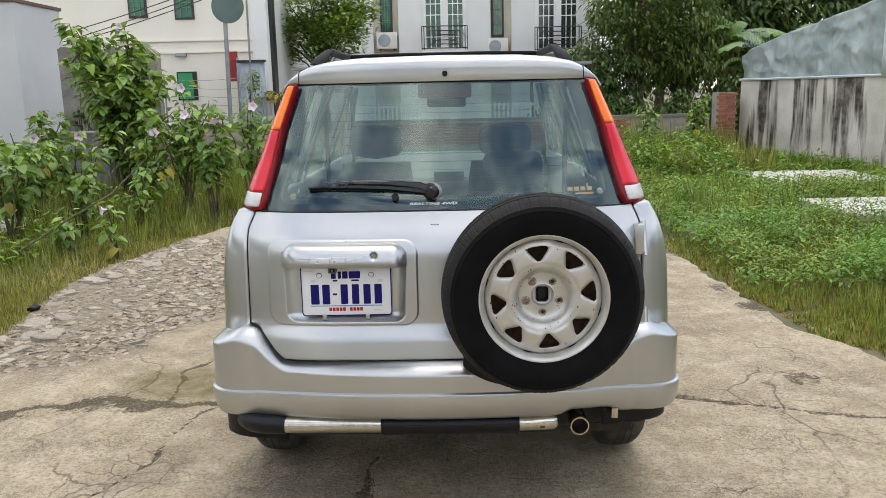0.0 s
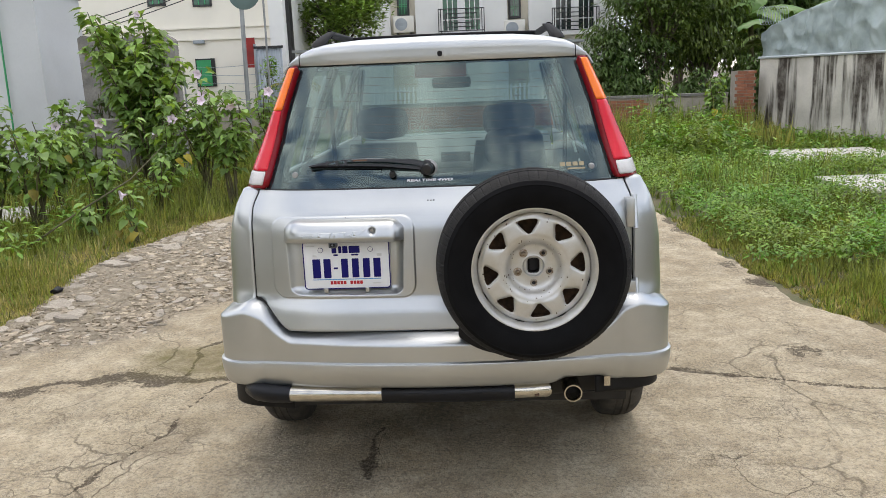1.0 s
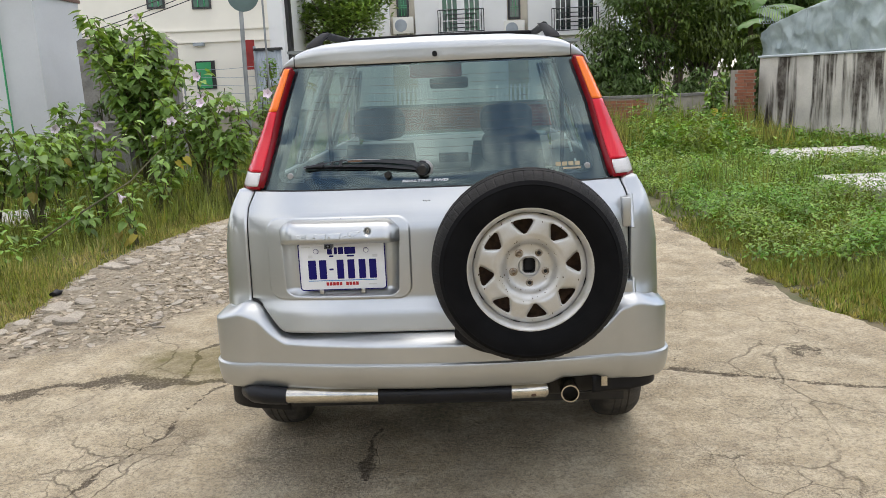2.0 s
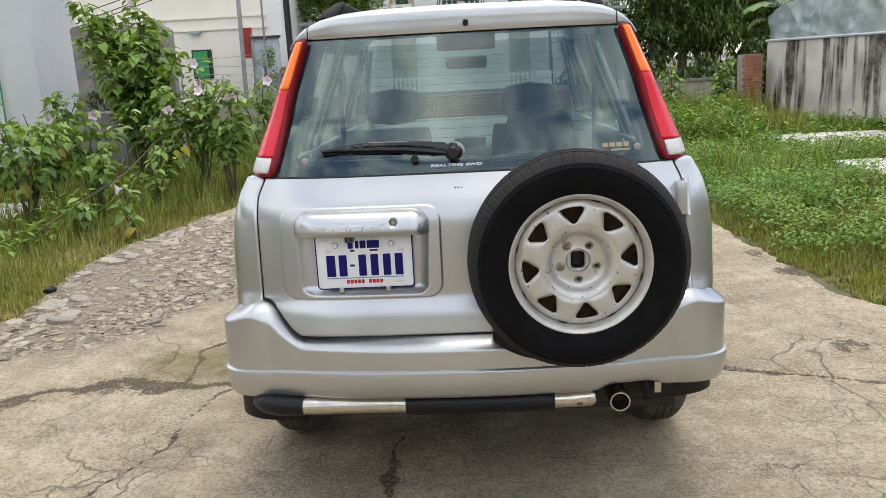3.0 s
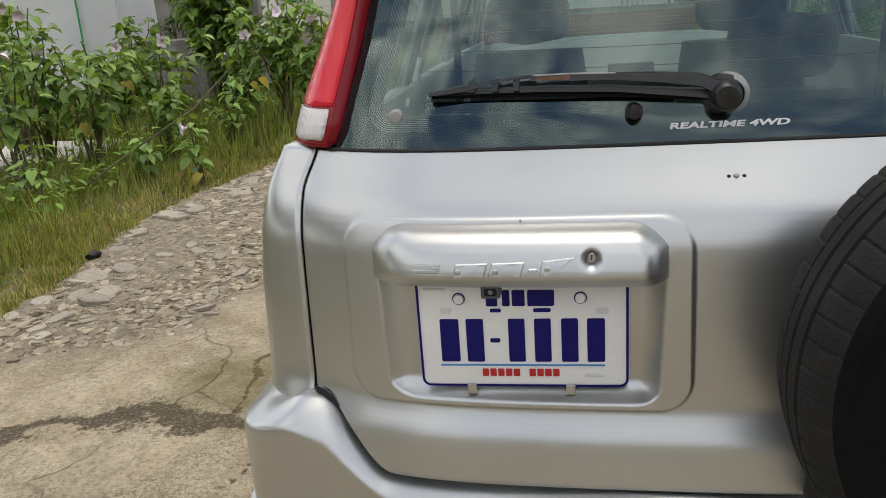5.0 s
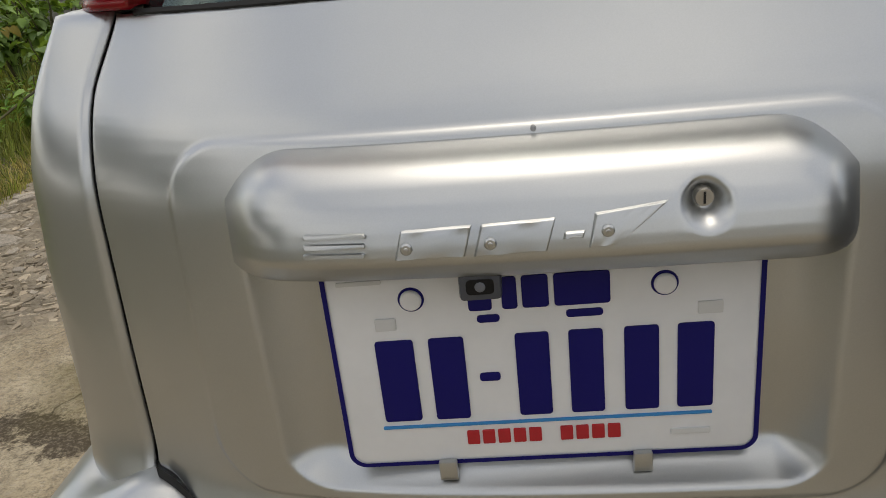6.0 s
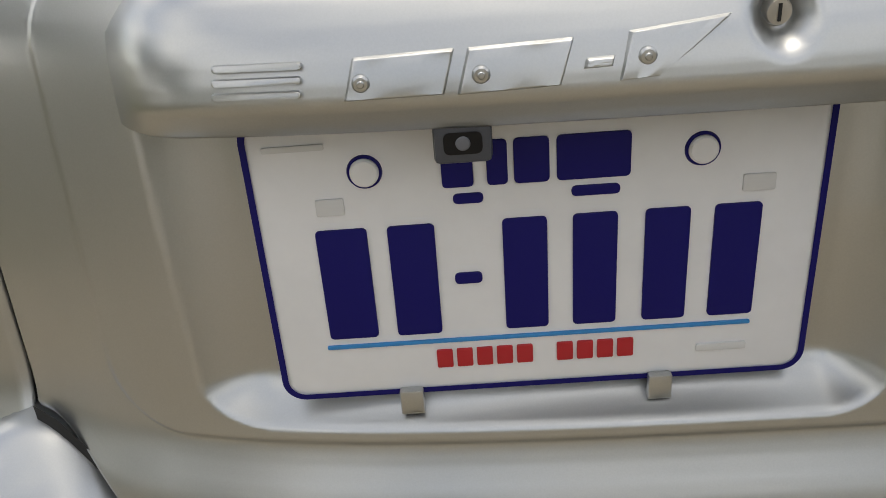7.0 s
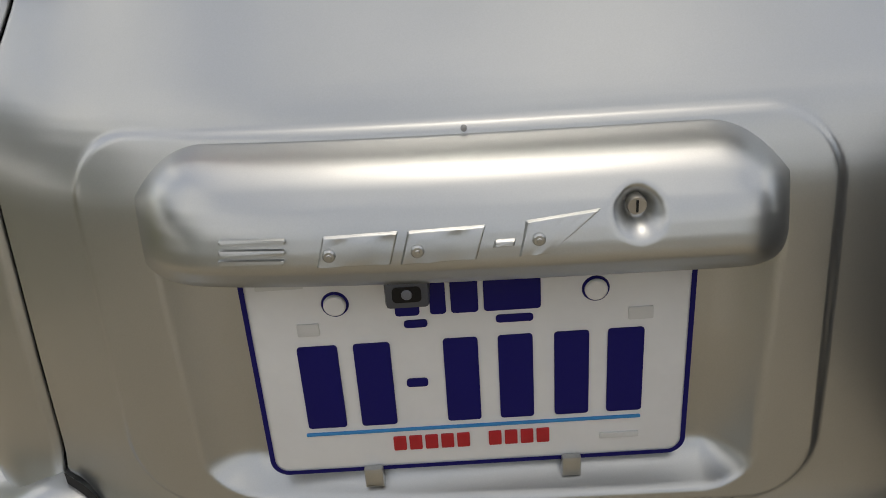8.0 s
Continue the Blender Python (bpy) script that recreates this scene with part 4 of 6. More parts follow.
def tyre_mesh(name, mat, parent, off=0.0, segs=168, gap=4):
    """A tyre with ribs and notched shoulders."""
    verts, faces = lathe_data([(r, h - off) for r, h in PROFILE], segs)
    n = len(PROFILE)
    a, b = len(TYRE_IN), len(TYRE_IN) + len(SHOULDER) + 2
    out = []
    for i, (x, y, z) in enumerate(verts):
        seg, k = divmod(i, n)
        if seg % gap == 0 and (a <= k < b or n - len(BACK) - 2 <= k < n - len(BACK) + 2):
            s = 1 - 0.0020 / 0.333
            x, z = x * s, z * s
            y += 0.0015 if k < b else -0.0015
        out.append((x, y, z))
    band = [f for f in faces if min(i % n for i in f) >= a - 1 and max(i % n for i in f) <= n - len(BACK) + 2]
    if mat is not RUBBER:
        return raw(name, out, faces, mat, parent, "", 28)
    wall = set(band)
    ob = raw(name, out, [f for f in faces if f not in wall], mat, parent, "", 28)
    raw("tread", out, band, TREAD, ob, "worn dusty tread", 28)
    return ob


tyre_mesh("tyre", RUBBER, spare, segs=558, gap=9)
RIM_ROWS = [(0.033, 2.676), (0.0335, 2.664), (0.035, 2.656), (0.038, 2.653), (0.042, 2.655), (0.072, 2.654), (0.080, 2.650), (0.088, 2.634), (0.096, 2.622), (0.106, 2.617), (0.118, 2.615),
            (0.130, 2.6145), (0.142, 2.615), (0.155, 2.616), (0.166, 2.6175), (0.174, 2.6195), (0.184, 2.623), (0.191, 2.629)]


def window_half(r):
    return radians(lerp_table([(0.10, 2.0), (0.1225, 2.2), (0.129, 4.6), (0.144, 8.4), (0.157, 11.2), (0.166, 11.8), (0.172, 9.6), (0.195, 8.0)], r))


def rim_cols():
    cols = []
    for k in range(NW):
        for t in steps(-1, 1, 8)[:-1]:
            cols.append((k, "w", t))
        for t in steps(0, 1, 6)[:-1]:
            cols.append((k, "s", t))
    return cols


cols = rim_cols()
rows = []
for (r0, h0), (r1, h1) in zip(RIM_ROWS, RIM_ROWS[1:]):
    m = 3 if r0 >= 0.106 else 1
    rows += [(r0 + (r1 - r0) * i / m, h0 + (h1 - h0) * i / m) for i in range(m)]
rows.append(RIM_ROWS[-1])
verts, faces = [], []
for k, kind, t in cols:
    mid = radians(7 + 45 * k)
    for r, h in rows:
        wh = window_half(r)
        a = mid + t * wh if kind == "w" else mid + wh + t * (radians(45) - 2 * wh)
        d = 0.0
        if 0.112 < r < 0.184:
            edge = abs(t) if kind == "w" else 1
            span = 1 - (abs(2 * t - 1) if kind == "s" else 1)
            d = -0.0035 * (1 - (1 - span) ** 4) * smoothstep(0.112, 0.125, r) * (1 - smoothstep(0.172, 0.184, r))
        verts.append((r * math.cos(a), h + d, r * math.sin(a)))
m, nc = len(rows), len(cols)
for i in range(nc):
    j = (i + 1) % nc
    for q in range(m - 1):
        rm = (rows[q][0] + rows[q + 1][0]) / 2
        if cols[i][1] == "w" and 0.1232 < rm < 0.1722:
            continue
        faces.append((i * m + q, i * m + q + 1, j * m + q + 1, j * m + q))
rim = thicken(raw("rim", verts, faces, STEEL, spare, "worn silver-painted steel rim with eight openings", 50), 0.0035, -1.0)
lathe("rim_flange", [(0.186, 2.655), (0.190, 2.640), (0.1925, 2.626), (0.1950, 2.611), (0.1985, 2.602), (0.2035, 2.5965), (0.2080, 2.5925), (0.2115, 2.5922), (0.2140, 2.596), (0.2135, 2.603), (0.206, 2.610), (0.198, 2.640), (0.194, 2.70)], 96, STEEL, rim)
# backing disc added behind the openings, dark brown to stand for their dark depth
lathe("rim_back", [(0.0, 2.705), (0.10, 2.70), (0.18, 2.690), (0.193, 2.66)], 48, RUST, rim, "dark brown backing disc behind the openings")
lathe("hub_bore", [(0.0, 2.700), (0.026, 2.700), (0.0262, 2.676), (0.0335, 2.675)], 36, MUFF, rim, "dark hub hole")
slab("hub_plate", rounded(-0.012, 0.012, -0.021, 0.021, 0.005, 4), 2.688, 2.699, SEAM, rim)
o1, o2 = rounded(-0.033, 0.033, -0.033, 0.033, 0.020, 6), rounded(-0.0195, 0.0205, -0.0255, 0.0255, 0.010, 6)
n = len(o1)
thicken(raw("hub_ring", [(x, 2.664, z) for x, z in o1] + [(x, 2.668, z) for x, z in o2], [(i, (i + 1) % n, n + (i + 1) % n, n + i) for i in range(n)], STEEL, rim, "worn bright edge of the hub hole", 40), 0.006)
for k in range(NW):
    mid = radians(29.5 + 45 * k)
    arc = lambda t, q, mid=mid: ((0.1905 + 0.0042 * (1 - t * t) * (q - 0.5)) * math.cos(mid + t * radians(5.0)), 2.6255, (0.1905 + 0.0042 * (1 - t * t) * (q - 0.5)) * math.sin(mid + t * radians(5.0)))
    v, f = grid(steps(-1, 1, 10), [0, 1], arc)
    thicken(raw("rim_gap", v, f, SEAM, rim, "dark gap between the disc and the flange"), 0.004)
NUT = material("wheel_nut", (0.40, 0.36, 0.30), rough=0.35, metal=0.9, var=0.4, scale=80, color2=(0.16, 0.11, 0.07))
for k in range(5):
    a = radians(-90 + 72 * k)
    x, z = 0.0572 * math.cos(a), 0.0572 * math.sin(a)
    if k > 2:
        lathe("wheel_nut", [(0.0, 2.634), (0.005, 2.6345), (0.0075, 2.640), (0.0082, 2.650), (0.0115, 2.652), (0.0145, 2.6525), (0.015, 2.656)], 18, NUT, rim, "worn steel wheel nut", at=(x, 0, z))
    else:
        lathe("nut_hole", [(0.0, 2.6515), (0.0062, 2.6515), (0.0068, 2.6525), (0.0098, 2.6500), (0.0125, 2.6515), (0.0135, 2.656)], 22, NUT, rim, "empty bolt hole", at=(x, 0, z))
        lathe("hole_shade", [(0.0, 2.6511), (0.0060, 2.6511)], 16, SEAM, rim, at=(x, 0, z))
CHIP = material("rust_chip", (0.07, 0.04, 0.025), rough=0.9)
rnd = random.Random(5)
for i in range(80):
    a, r = rnd.uniform(0, 6.283), rnd.choice((rnd.uniform(0.088, 0.118), rnd.uniform(0.165, 0.180), rnd.uniform(0.06, 0.11)))
    h = lerp_table(RIM_ROWS, r) - (0.0042 if r > 0.112 else 0.0008)
    s = rnd.uniform(0.0008, 0.0026)
    ring = [(r * math.cos(a) + s * rnd.uniform(0.5, 1.3) * math.cos(q * math.pi / 3), h, r * math.sin(a) + s * rnd.uniform(0.8, 2) * math.sin(q * math.pi / 3)) for q in range(6)]
    raw("paint_chip", ring, [tuple(range(6))], CHIP, rim)
box("spare_carrier", 0.328 - 0.09, 0.328 + 0.09, 2.76, 2.85, 0.90, 1.08, BLACK, car, bevel=0.01)


def rest_point(a, k):
    q = (a - radians(218)) / radians(46)
    r = 0.30 if k in (0, 1, 4) else 0.326 + 0.046 * smoothstep(-0.02, 0.16, q) * (1 - q * q)
    return (SPX + r * math.cos(a), 2.70 if k in (1, 2) else 2.79, SPZ + r * math.sin(a))


v, f = grid(steps(radians(218), radians(264), 30), range(5), rest_point)
raw("tyre_rest", v, f + [(3, 2, 1, 0), tuple(len(v) - 5 + k for k in range(4))], BLACK, car, "black rubber rest beside the spare tyre", 40)

# hinges on the tailgate's edge
for z0, z1 in ((1.055, 1.175), (0.795, 0.870)):
    hinge = tube("hinge", [(0.727, rear(0.72, z0) - 0.016, z0), (0.727, rear(0.72, z1) - 0.016, z1)], 0.010, SILVER, car, segs=14)
    box("hinge_leaf", 0.690, 0.722, rear(0.71, z0) - 0.012, rear(0.71, z1) - 0.004, z0 + 0.006, z1 - 0.006, SILVER, hinge, bevel=0.002)
    lathe("hinge_pin", [(0.0, 0.0), (0.006, 0.0), (0.006, 0.004)], 12, BLACK, hinge, at=(0.727, rear(0.72, z1) - 0.026, z1 - 0.01))

# under the bumper
bar = empty("bumper_bar", (0, 0, 0), "chromed tube with black rubber sleeves")
bar.parent = car
tube("tube_section", [(-0.60, 2.822, 0.474), (-0.21, 2.812, 0.474)], 0.030, CHROME, bar, "tarnished chrome tube", segs=24)
tube("tube_section", [(0.24, 2.812, 0.474), (0.385, 2.816, 0.476), (0.392, 2.818, 0.476)], [0.030, 0.030, 0.024], CHROME, bar, "tarnished chrome tube", segs=24)
tube("rubber_sleeve", [(-0.235, 2.811, 0.473), (-0.230, 2.811, 0.473), (0.255, 2.811, 0.473), (0.262, 2.811, 0.473)], [0.033, 0.037, 0.037, 0.033], BLUEBLACK, bar, "scuffed black sleeve", segs=20)
for x0 in (-0.15, 0.14):
    box("sleeve_slot", x0, x0 + 0.07, 2.7725, 2.78, 0.478, 0.484, SEAM, bar)
tube("rubber_elbow", [(-0.583, 2.822, 0.474), (-0.66, 2.828, 0.475), (-0.71, 2.845, 0.476), (-0.742, 2.88, 0.476), (-0.75, 2.95, 0.476), (-0.75, 3.05, 0.476)], [0.034, 0.035, 0.036, 0.036, 0.034, 0.03], BLUEBLACK, bar, "black rubber elbow", segs=18)
box("rust_spot", 0.335, 0.352, 2.7855, 2.79, 0.462, 0.476, RUST, bar)
ex = empty("exhaust", (0, 0, 0), "steel exhaust pipe with a bright end")
ex.parent = car
lathe("exhaust_tip", [(0.027, 2.90), (0.027, 2.797), (0.029, 2.792), (0.0335, 2.792), (0.0345, 2.797), (0.0345, 2.90)], 36, CHROME, ex, at=(0.478, 0, 0.465))
lathe("pipe_inside", [(0.0, 2.86), (0.0275, 2.86)], 20, SEAM, ex, at=(0.478, 0, 0.465))
tube("muffler", [(0.40, 3.0, 0.47), (0.41, 3.0, 0.47), (0.73, 3.02, 0.47), (0.74, 3.02, 0.47)], [0.05, 0.085, 0.085, 0.05], MUFF, ex, segs=20)
tube("exhaust_pipe", [(0.478, 2.89, 0.465), (0.478, 3.1, 0.465), (0.45, 3.4, 0.40), (0.35, 4.0, 0.33)], 0.026, MUFF, ex, segs=12)
tube("hanging_wire", [(0.62, 2.90, 0.52), (0.625, 2.90, 0.47), (0.60, 2.90, 0.435), (0.55, 2.90, 0.428), (0.52, 2.90, 0.43)], 0.003, SEAM, ex, segs=6)
box("bumper_bracket", 0.598, 0.620, 2.83, 2.84, 0.478, 0.515, CHROME, car)
for sgn in (-1, 1):
    def valance_point(u, z, sgn=sgn):
        x, y, _ = bumper_point(sgn * u, 12)
        return (x * 0.962, y + 0.028, z)
    v, f = grid(steps(0.68, 1.0, 16) + [1.1, 1.25], [0.52, 0.485, 0.455, 0.405 if sgn < 0 else 0.445], valance_point)
    thicken(raw("corner_valance", v, f, BLACK, car, "black plastic valance under the bumper's corner", 60), 0.006)
box("underbody", -0.72, 0.72, 3.05, 6.9, 0.33, 0.52, MUFF, car)
box("rear_axle", -0.68, 0.68, 3.65, 3.75, 0.28, 0.36, MUFF, car, bevel=0.02)

# wheels
for sgn in (-1, 1):
    for wy in (3.70, 6.22):
        wheel = empty("wheel", (0.770 if sgn > 0 else -0.792, wy, 0.334))
        wheel.parent = car
        wheel.rotation_euler = (0, 0, radians(90 * sgn))
        tyre_mesh("tyre", DUSTY, wheel, 2.67, 192, 4)
        lathe("rim", [(0.0, -0.04), (0.05, -0.04), (0.10, -0.06), (0.17, -0.05), (0.19, -0.045), (0.205, -0.075), (0.212, -0.08), (0.205, -0.04), (0.19, 0.06)], 40, STEEL, wheel)

# cabin: sides, pillars, windscreen, bonnet, inside
def cabin_x(z):
    return lerp_table([(1.215, 0.755), (1.45, 0.668), (1.70, 0.572)], z)


def side_patch(name, y0a, y0b, y1a, y1b, z0, z1, mat, parent, sgn, t=0.0, inn=0.0):
    v, f = grid(steps(0, 1, 6), steps(0, 1, 8), lambda a, b: (
        sgn * (cabin_x(z0 + (z1 - z0) * b) - inn), (y0a + (y1a - y0a) * a) * (1 - b) + (y0b + (y1b - y0b) * a) * b, z0 + (z1 - z0) * b))
    ob = raw(name, v, f if sgn > 0 else [q[::-1] for q in f], mat, parent, "", 60)
    return thicken(ob, t, 0.0) if t else ob


TRIM = material("grey_trim", (0.23, 0.245, 0.235), rough=0.7, var=0.1, fine=0.1, fscale=200, bump=0.1)
SEATC = material("seat_cloth", (0.10, 0.105, 0.11), rough=0.9, var=0.25, scale=10, fine=0.2, fscale=300, bump=0.2)
for sgn in (-1, 1):
    for nm, a0, b0, a1, b1 in (("rear_pillar", 3.16, 3.24, 3.36, 3.42), ("side_pillar", 4.02, 4.04, 4.12, 4.12), ("side_pillar", 4.86, 4.84, 4.94, 4.90), ("front_pillar", 5.82, 5.02, 5.92, 5.10)):
        side_patch(nm, a0, b0, a1, b1, 1.215, 1.69, SILVER, car, sgn, 0.03)
        side_patch("pillar_trim", a0, b0, a1, b1, 1.215, 1.69, TRIM, car, sgn, 0.01, 0.03)
    for a0, b0, a1, b1 in ((3.36, 3.42, 4.02, 4.04), (4.12, 4.12, 4.86, 4.84), (4.94, 4.90, 5.82, 5.02)):
        side_patch("side_window", a0, b0, a1, b1, 1.225, 1.68, SIDE_GLASS, car, sgn).visible_shadow = False
    side_patch("door_trim", 3.15, 3.2, 5.8, 5.8, 0.60, 1.24, TRIM, car, sgn, 0.02, 0.05)
v, f = grid(steps(-1, 1, 12), steps(0, 1, 8), lambda u, t: (u * (0.70 - 0.12 * t), 5.95 - 0.90 * t - 0.10 * u * u * (1 - 0.3 * t), 1.13 + 0.58 * t))
raw("windscreen", v, f, SIDE_GLASS, car, "", 60).visible_shadow = False
v, f = grid(steps(-1, 1, 12), steps(0, 1, 12), lambda u, t: (u * (0.79 - 0.14 * max(0, t - 0.5) ** 2 * 2), 5.88 + 1.16 * t - 0.10 * u * u * t, 1.13 - 0.10 * t - 0.16 * t ** 6 - 0.03 * u * u))
thicken(raw("bonnet", v, f, SILVER, car, "", 60), 0.01)
v, f = grid(steps(-1, 1, 14), steps(0, 1, 8), lambda u, t: (u * (0.70 - 0.04 * t), 7.06 - 0.16 * u * u - 0.05 * (2 * t - 1) ** 2, 0.40 + 0.50 * t))
thicken(raw("front_bumper", v, f, SILVER, car, "", 60), 0.01)
box("cargo_floor", -0.66, 0.66, 3.05, 5.6, 0.66, 0.70, TRIM, car)
box("parcel_shelf", -0.62, 0.62, 3.12, 3.60, 1.03, 1.06, SEATC, car, bevel=0.01)
v, f = grid(steps(-0.66, 0.66, 16), steps(0, 1, 8), lambda x, t: (x, 5.42 + 0.50 * t + 0.04 * x * x, 1.02 + 0.16 * math.sin(t * 1.6) - 0.03 * x * x))
thicken(raw("dashboard", v, f, TRIM, car, "grey dashboard", 60), 0.05)
box("dash_radio", -0.10, 0.10, 5.40, 5.43, 1.06, 1.13, SEATC, car, bevel=0.005)
box("headlining", -0.58, 0.58, 3.25, 5.0, 1.745, 1.755, TRIM, car)
box("brake_lamp", -0.085, 0.115, 3.125, 3.16, 1.628, 1.684, material("brake_lens", (0.30, 0.10, 0.085), rough=0.3, var=0.2, scale=20), car, "faded red high brake lamp", 0.008)
bm = bmesh.new()
add_box(bm, -0.12, 0.12, 5.02, 5.06, 1.56, 1.63, 0.02)
part("inner_mirror", bm, SEATC, car, "", 40)
for x, y, top in ((-0.42, 4.72, 1.47), (0.34, 4.72, 1.47), (0.34, 4.10, 1.36), (-0.42, 4.10, 1.26)):
    seat = empty("seat")
    seat.parent = car
    v, f = grid(steps(0, 1, 14), steps(0, 2 * math.pi, 20), lambda t, a: (
        x + (0.25 - 0.05 * t ** 2) * math.copysign(abs(math.cos(a)) ** 0.55, math.cos(a)),
        y + 0.10 * t + 0.065 * math.copysign(abs(math.sin(a)) ** 0.6, math.sin(a)) * (1 - 0.3 * t), 0.66 + (top - 0.22 - 0.66) * t))
    raw("seat_back", v, f + [tuple(range(len(v) - 21, len(v) - 1))], SEATC, seat, "", 50)
    v, f = grid(steps(-1, 1, 12), steps(0, 2 * math.pi, 20), lambda t, a: (
        x + 0.155 * (1 - abs(t) ** 3.5) ** 0.3 * math.copysign(abs(math.cos(a)) ** 0.6, math.cos(a)),
        y + 0.11 + 0.05 * (1 - abs(t) ** 3) ** 0.4 * math.sin(a), top - 0.10 + 0.10 * t))
    raw("headrest", v, f, SEATC, seat, "", 50)
for x in (-0.60, 0.60):
    tube("seat_belt", [(x, 4.15, 1.60), (x, 4.16, 1.2), (x, 4.2, 0.8)], 0.012, SEATC, car, segs=6)

# ---- plants: building blocks ----
def leaf_stuff(name, leaves, template, faces, mat, parent=None, label=""):
    """Many leaves in one mesh. leaves: (place, along, up, length, width)."""
    t = np.array(template, dtype=np.float64)
    k = len(template)
    allv = np.empty((len(leaves) * k, 3))
    for i, (p, d, u, ln, wd) in enumerate(leaves):
        d = Vector(d).normalized()
        s = d.cross(Vector(u))
        if s.length < 1e-3:
            s = d.cross(Vector((1, 0.2, 0)))
        s.normalize()
        nn = s.cross(d)
        m = np.array([s * wd, d * ln, nn * ln])
        allv[i * k:(i + 1) * k] = t @ m + np.array(p)
    me = bpy.data.meshes.new(name)
    fl = [tuple(i * k + q for q in f) for i in range(len(leaves)) for f in faces]
    me.from_pydata(allv.tolist(), [], fl)
    me.shade_smooth()
    ob = finish(name, me, mat, parent, label)
    ob["kind"] = "stuff"
    return ob


HEART = [(0, 0, 0), (0, 0.30, -0.05), (0, 0.62, -0.10), (0, 1.0, -0.26), (0.30, -0.07, 0.05), (0.48, 0.22, 0.07), (0.33, 0.60, 0.0),
         (-0.30, -0.07, 0.05), (-0.48, 0.22, 0.07), (-0.33, 0.60, 0.0)]
HEART_F = [(0, 4, 5, 1), (1, 5, 6, 2), (2, 6, 3), (0, 1, 8, 7), (1, 2, 9, 8), (2, 3, 9)]
LANCE = [(0, 0, 0), (0.5, 0.35, 0.03), (0.42, 0.7, -0.06), (0, 1, -0.22), (-0.42, 0.7, -0.06), (-0.5, 0.35, 0.03), (0, 0.5, -0.06)]
LANCE_F = [(0, 1, 6), (1, 2, 3, 6), (6, 3, 4, 5), (0, 6, 5)]
BLADE = [(-0.5, 0, 0), (0.5, 0, 0), (0.34, 0.55, -0.04), (-0.34, 0.55, -0.04), (0, 1.0, -0.30)]
BLADE_F = [(0, 1, 2, 3), (3, 2, 4)]


def leaf_material(name, color, color2, rough=0.5, through=0.28, scale=1.0, spread=0.95):
    """A leaf that lets some light through, varied from leaf to leaf."""
    m = material(name, color, rough=rough, var=0.3, scale=scale, color2=color2, per_island=spread, spec=0.35, fine=0.12, fscale=60)
    n, l = m.node_tree.nodes, m.node_tree.links
    b = n["Principled BSDF"]
    src = b.inputs["Base Color"].links[0].from_socket
    tr, mx = n.new("ShaderNodeBsdfTranslucent"), n.new("ShaderNodeMixShader")
    br = n.new("ShaderNodeMixRGB")
    br.blend_type = "MULTIPLY"
    br.inputs["Fac"].default_value = 1.0
    br.inputs["Color2"].default_value = (1.4, 1.3, 0.5, 1)
    l.new(src, br.inputs["Color1"])
    l.new(br.outputs["Color"], tr.inputs["Color"])
    mx.inputs["Fac"].default_value = through
    l.new(b.outputs["BSDF"], mx.inputs[1])
    l.new(tr.outputs["BSDF"], mx.inputs[2])
    l.new(mx.outputs["Shader"], n["Material Output"].inputs["Surface"])
    return m


LEAF = leaf_material("shrub_leaf", (0.215, 0.325, 0.080), (0.150, 0.250, 0.060))
LEAF_DARK = leaf_material("dark_leaf", (0.062, 0.118, 0.032), (0.090, 0.145, 0.038), rough=0.45, scale=0.5)
LEAF_MID = leaf_material("tree_leaf", (0.066, 0.122, 0.026), (0.112, 0.155, 0.032), rough=0.45, scale=0.6)
LEAF_WEED = leaf_material("weed_leaf", (0.105, 0.250, 0.026), (0.185, 0.260, 0.040), scale=1.6)
LEAF_BANANA = leaf_material("banana_leaf", (0.10, 0.20, 0.05), (0.14, 0.23, 0.06), rough=0.4)
LEAF_YELLOW = leaf_material("yellow_leaf", (0.33, 0.26, 0.035), (0.22, 0.20, 0.03))
GRASS_GREEN = leaf_material("green_grass", (0.145, 0.222, 0.042), (0.235, 0.250, 0.062), scale=0.9, spread=1.2)
GRASS_DRY = leaf_material("dry_grass", (0.30, 0.285, 0.085), (0.20, 0.25, 0.06), scale=0.9, spread=1.1)
STEM = material("plant_stem", (0.11, 0.10, 0.045), rough=0.8, var=0.3, scale=6, fine=0.1)
BARK = material("bark", (0.13, 0.105, 0.08), rough=0.9, var=0.35, scale=7, fine=0.25, fscale=50, bump=0.4, stretch=(1, 1, 0.3))
PETAL = material("petal", (0.80, 0.66, 0.74), rough=0.6, var=0.2, scale=20)


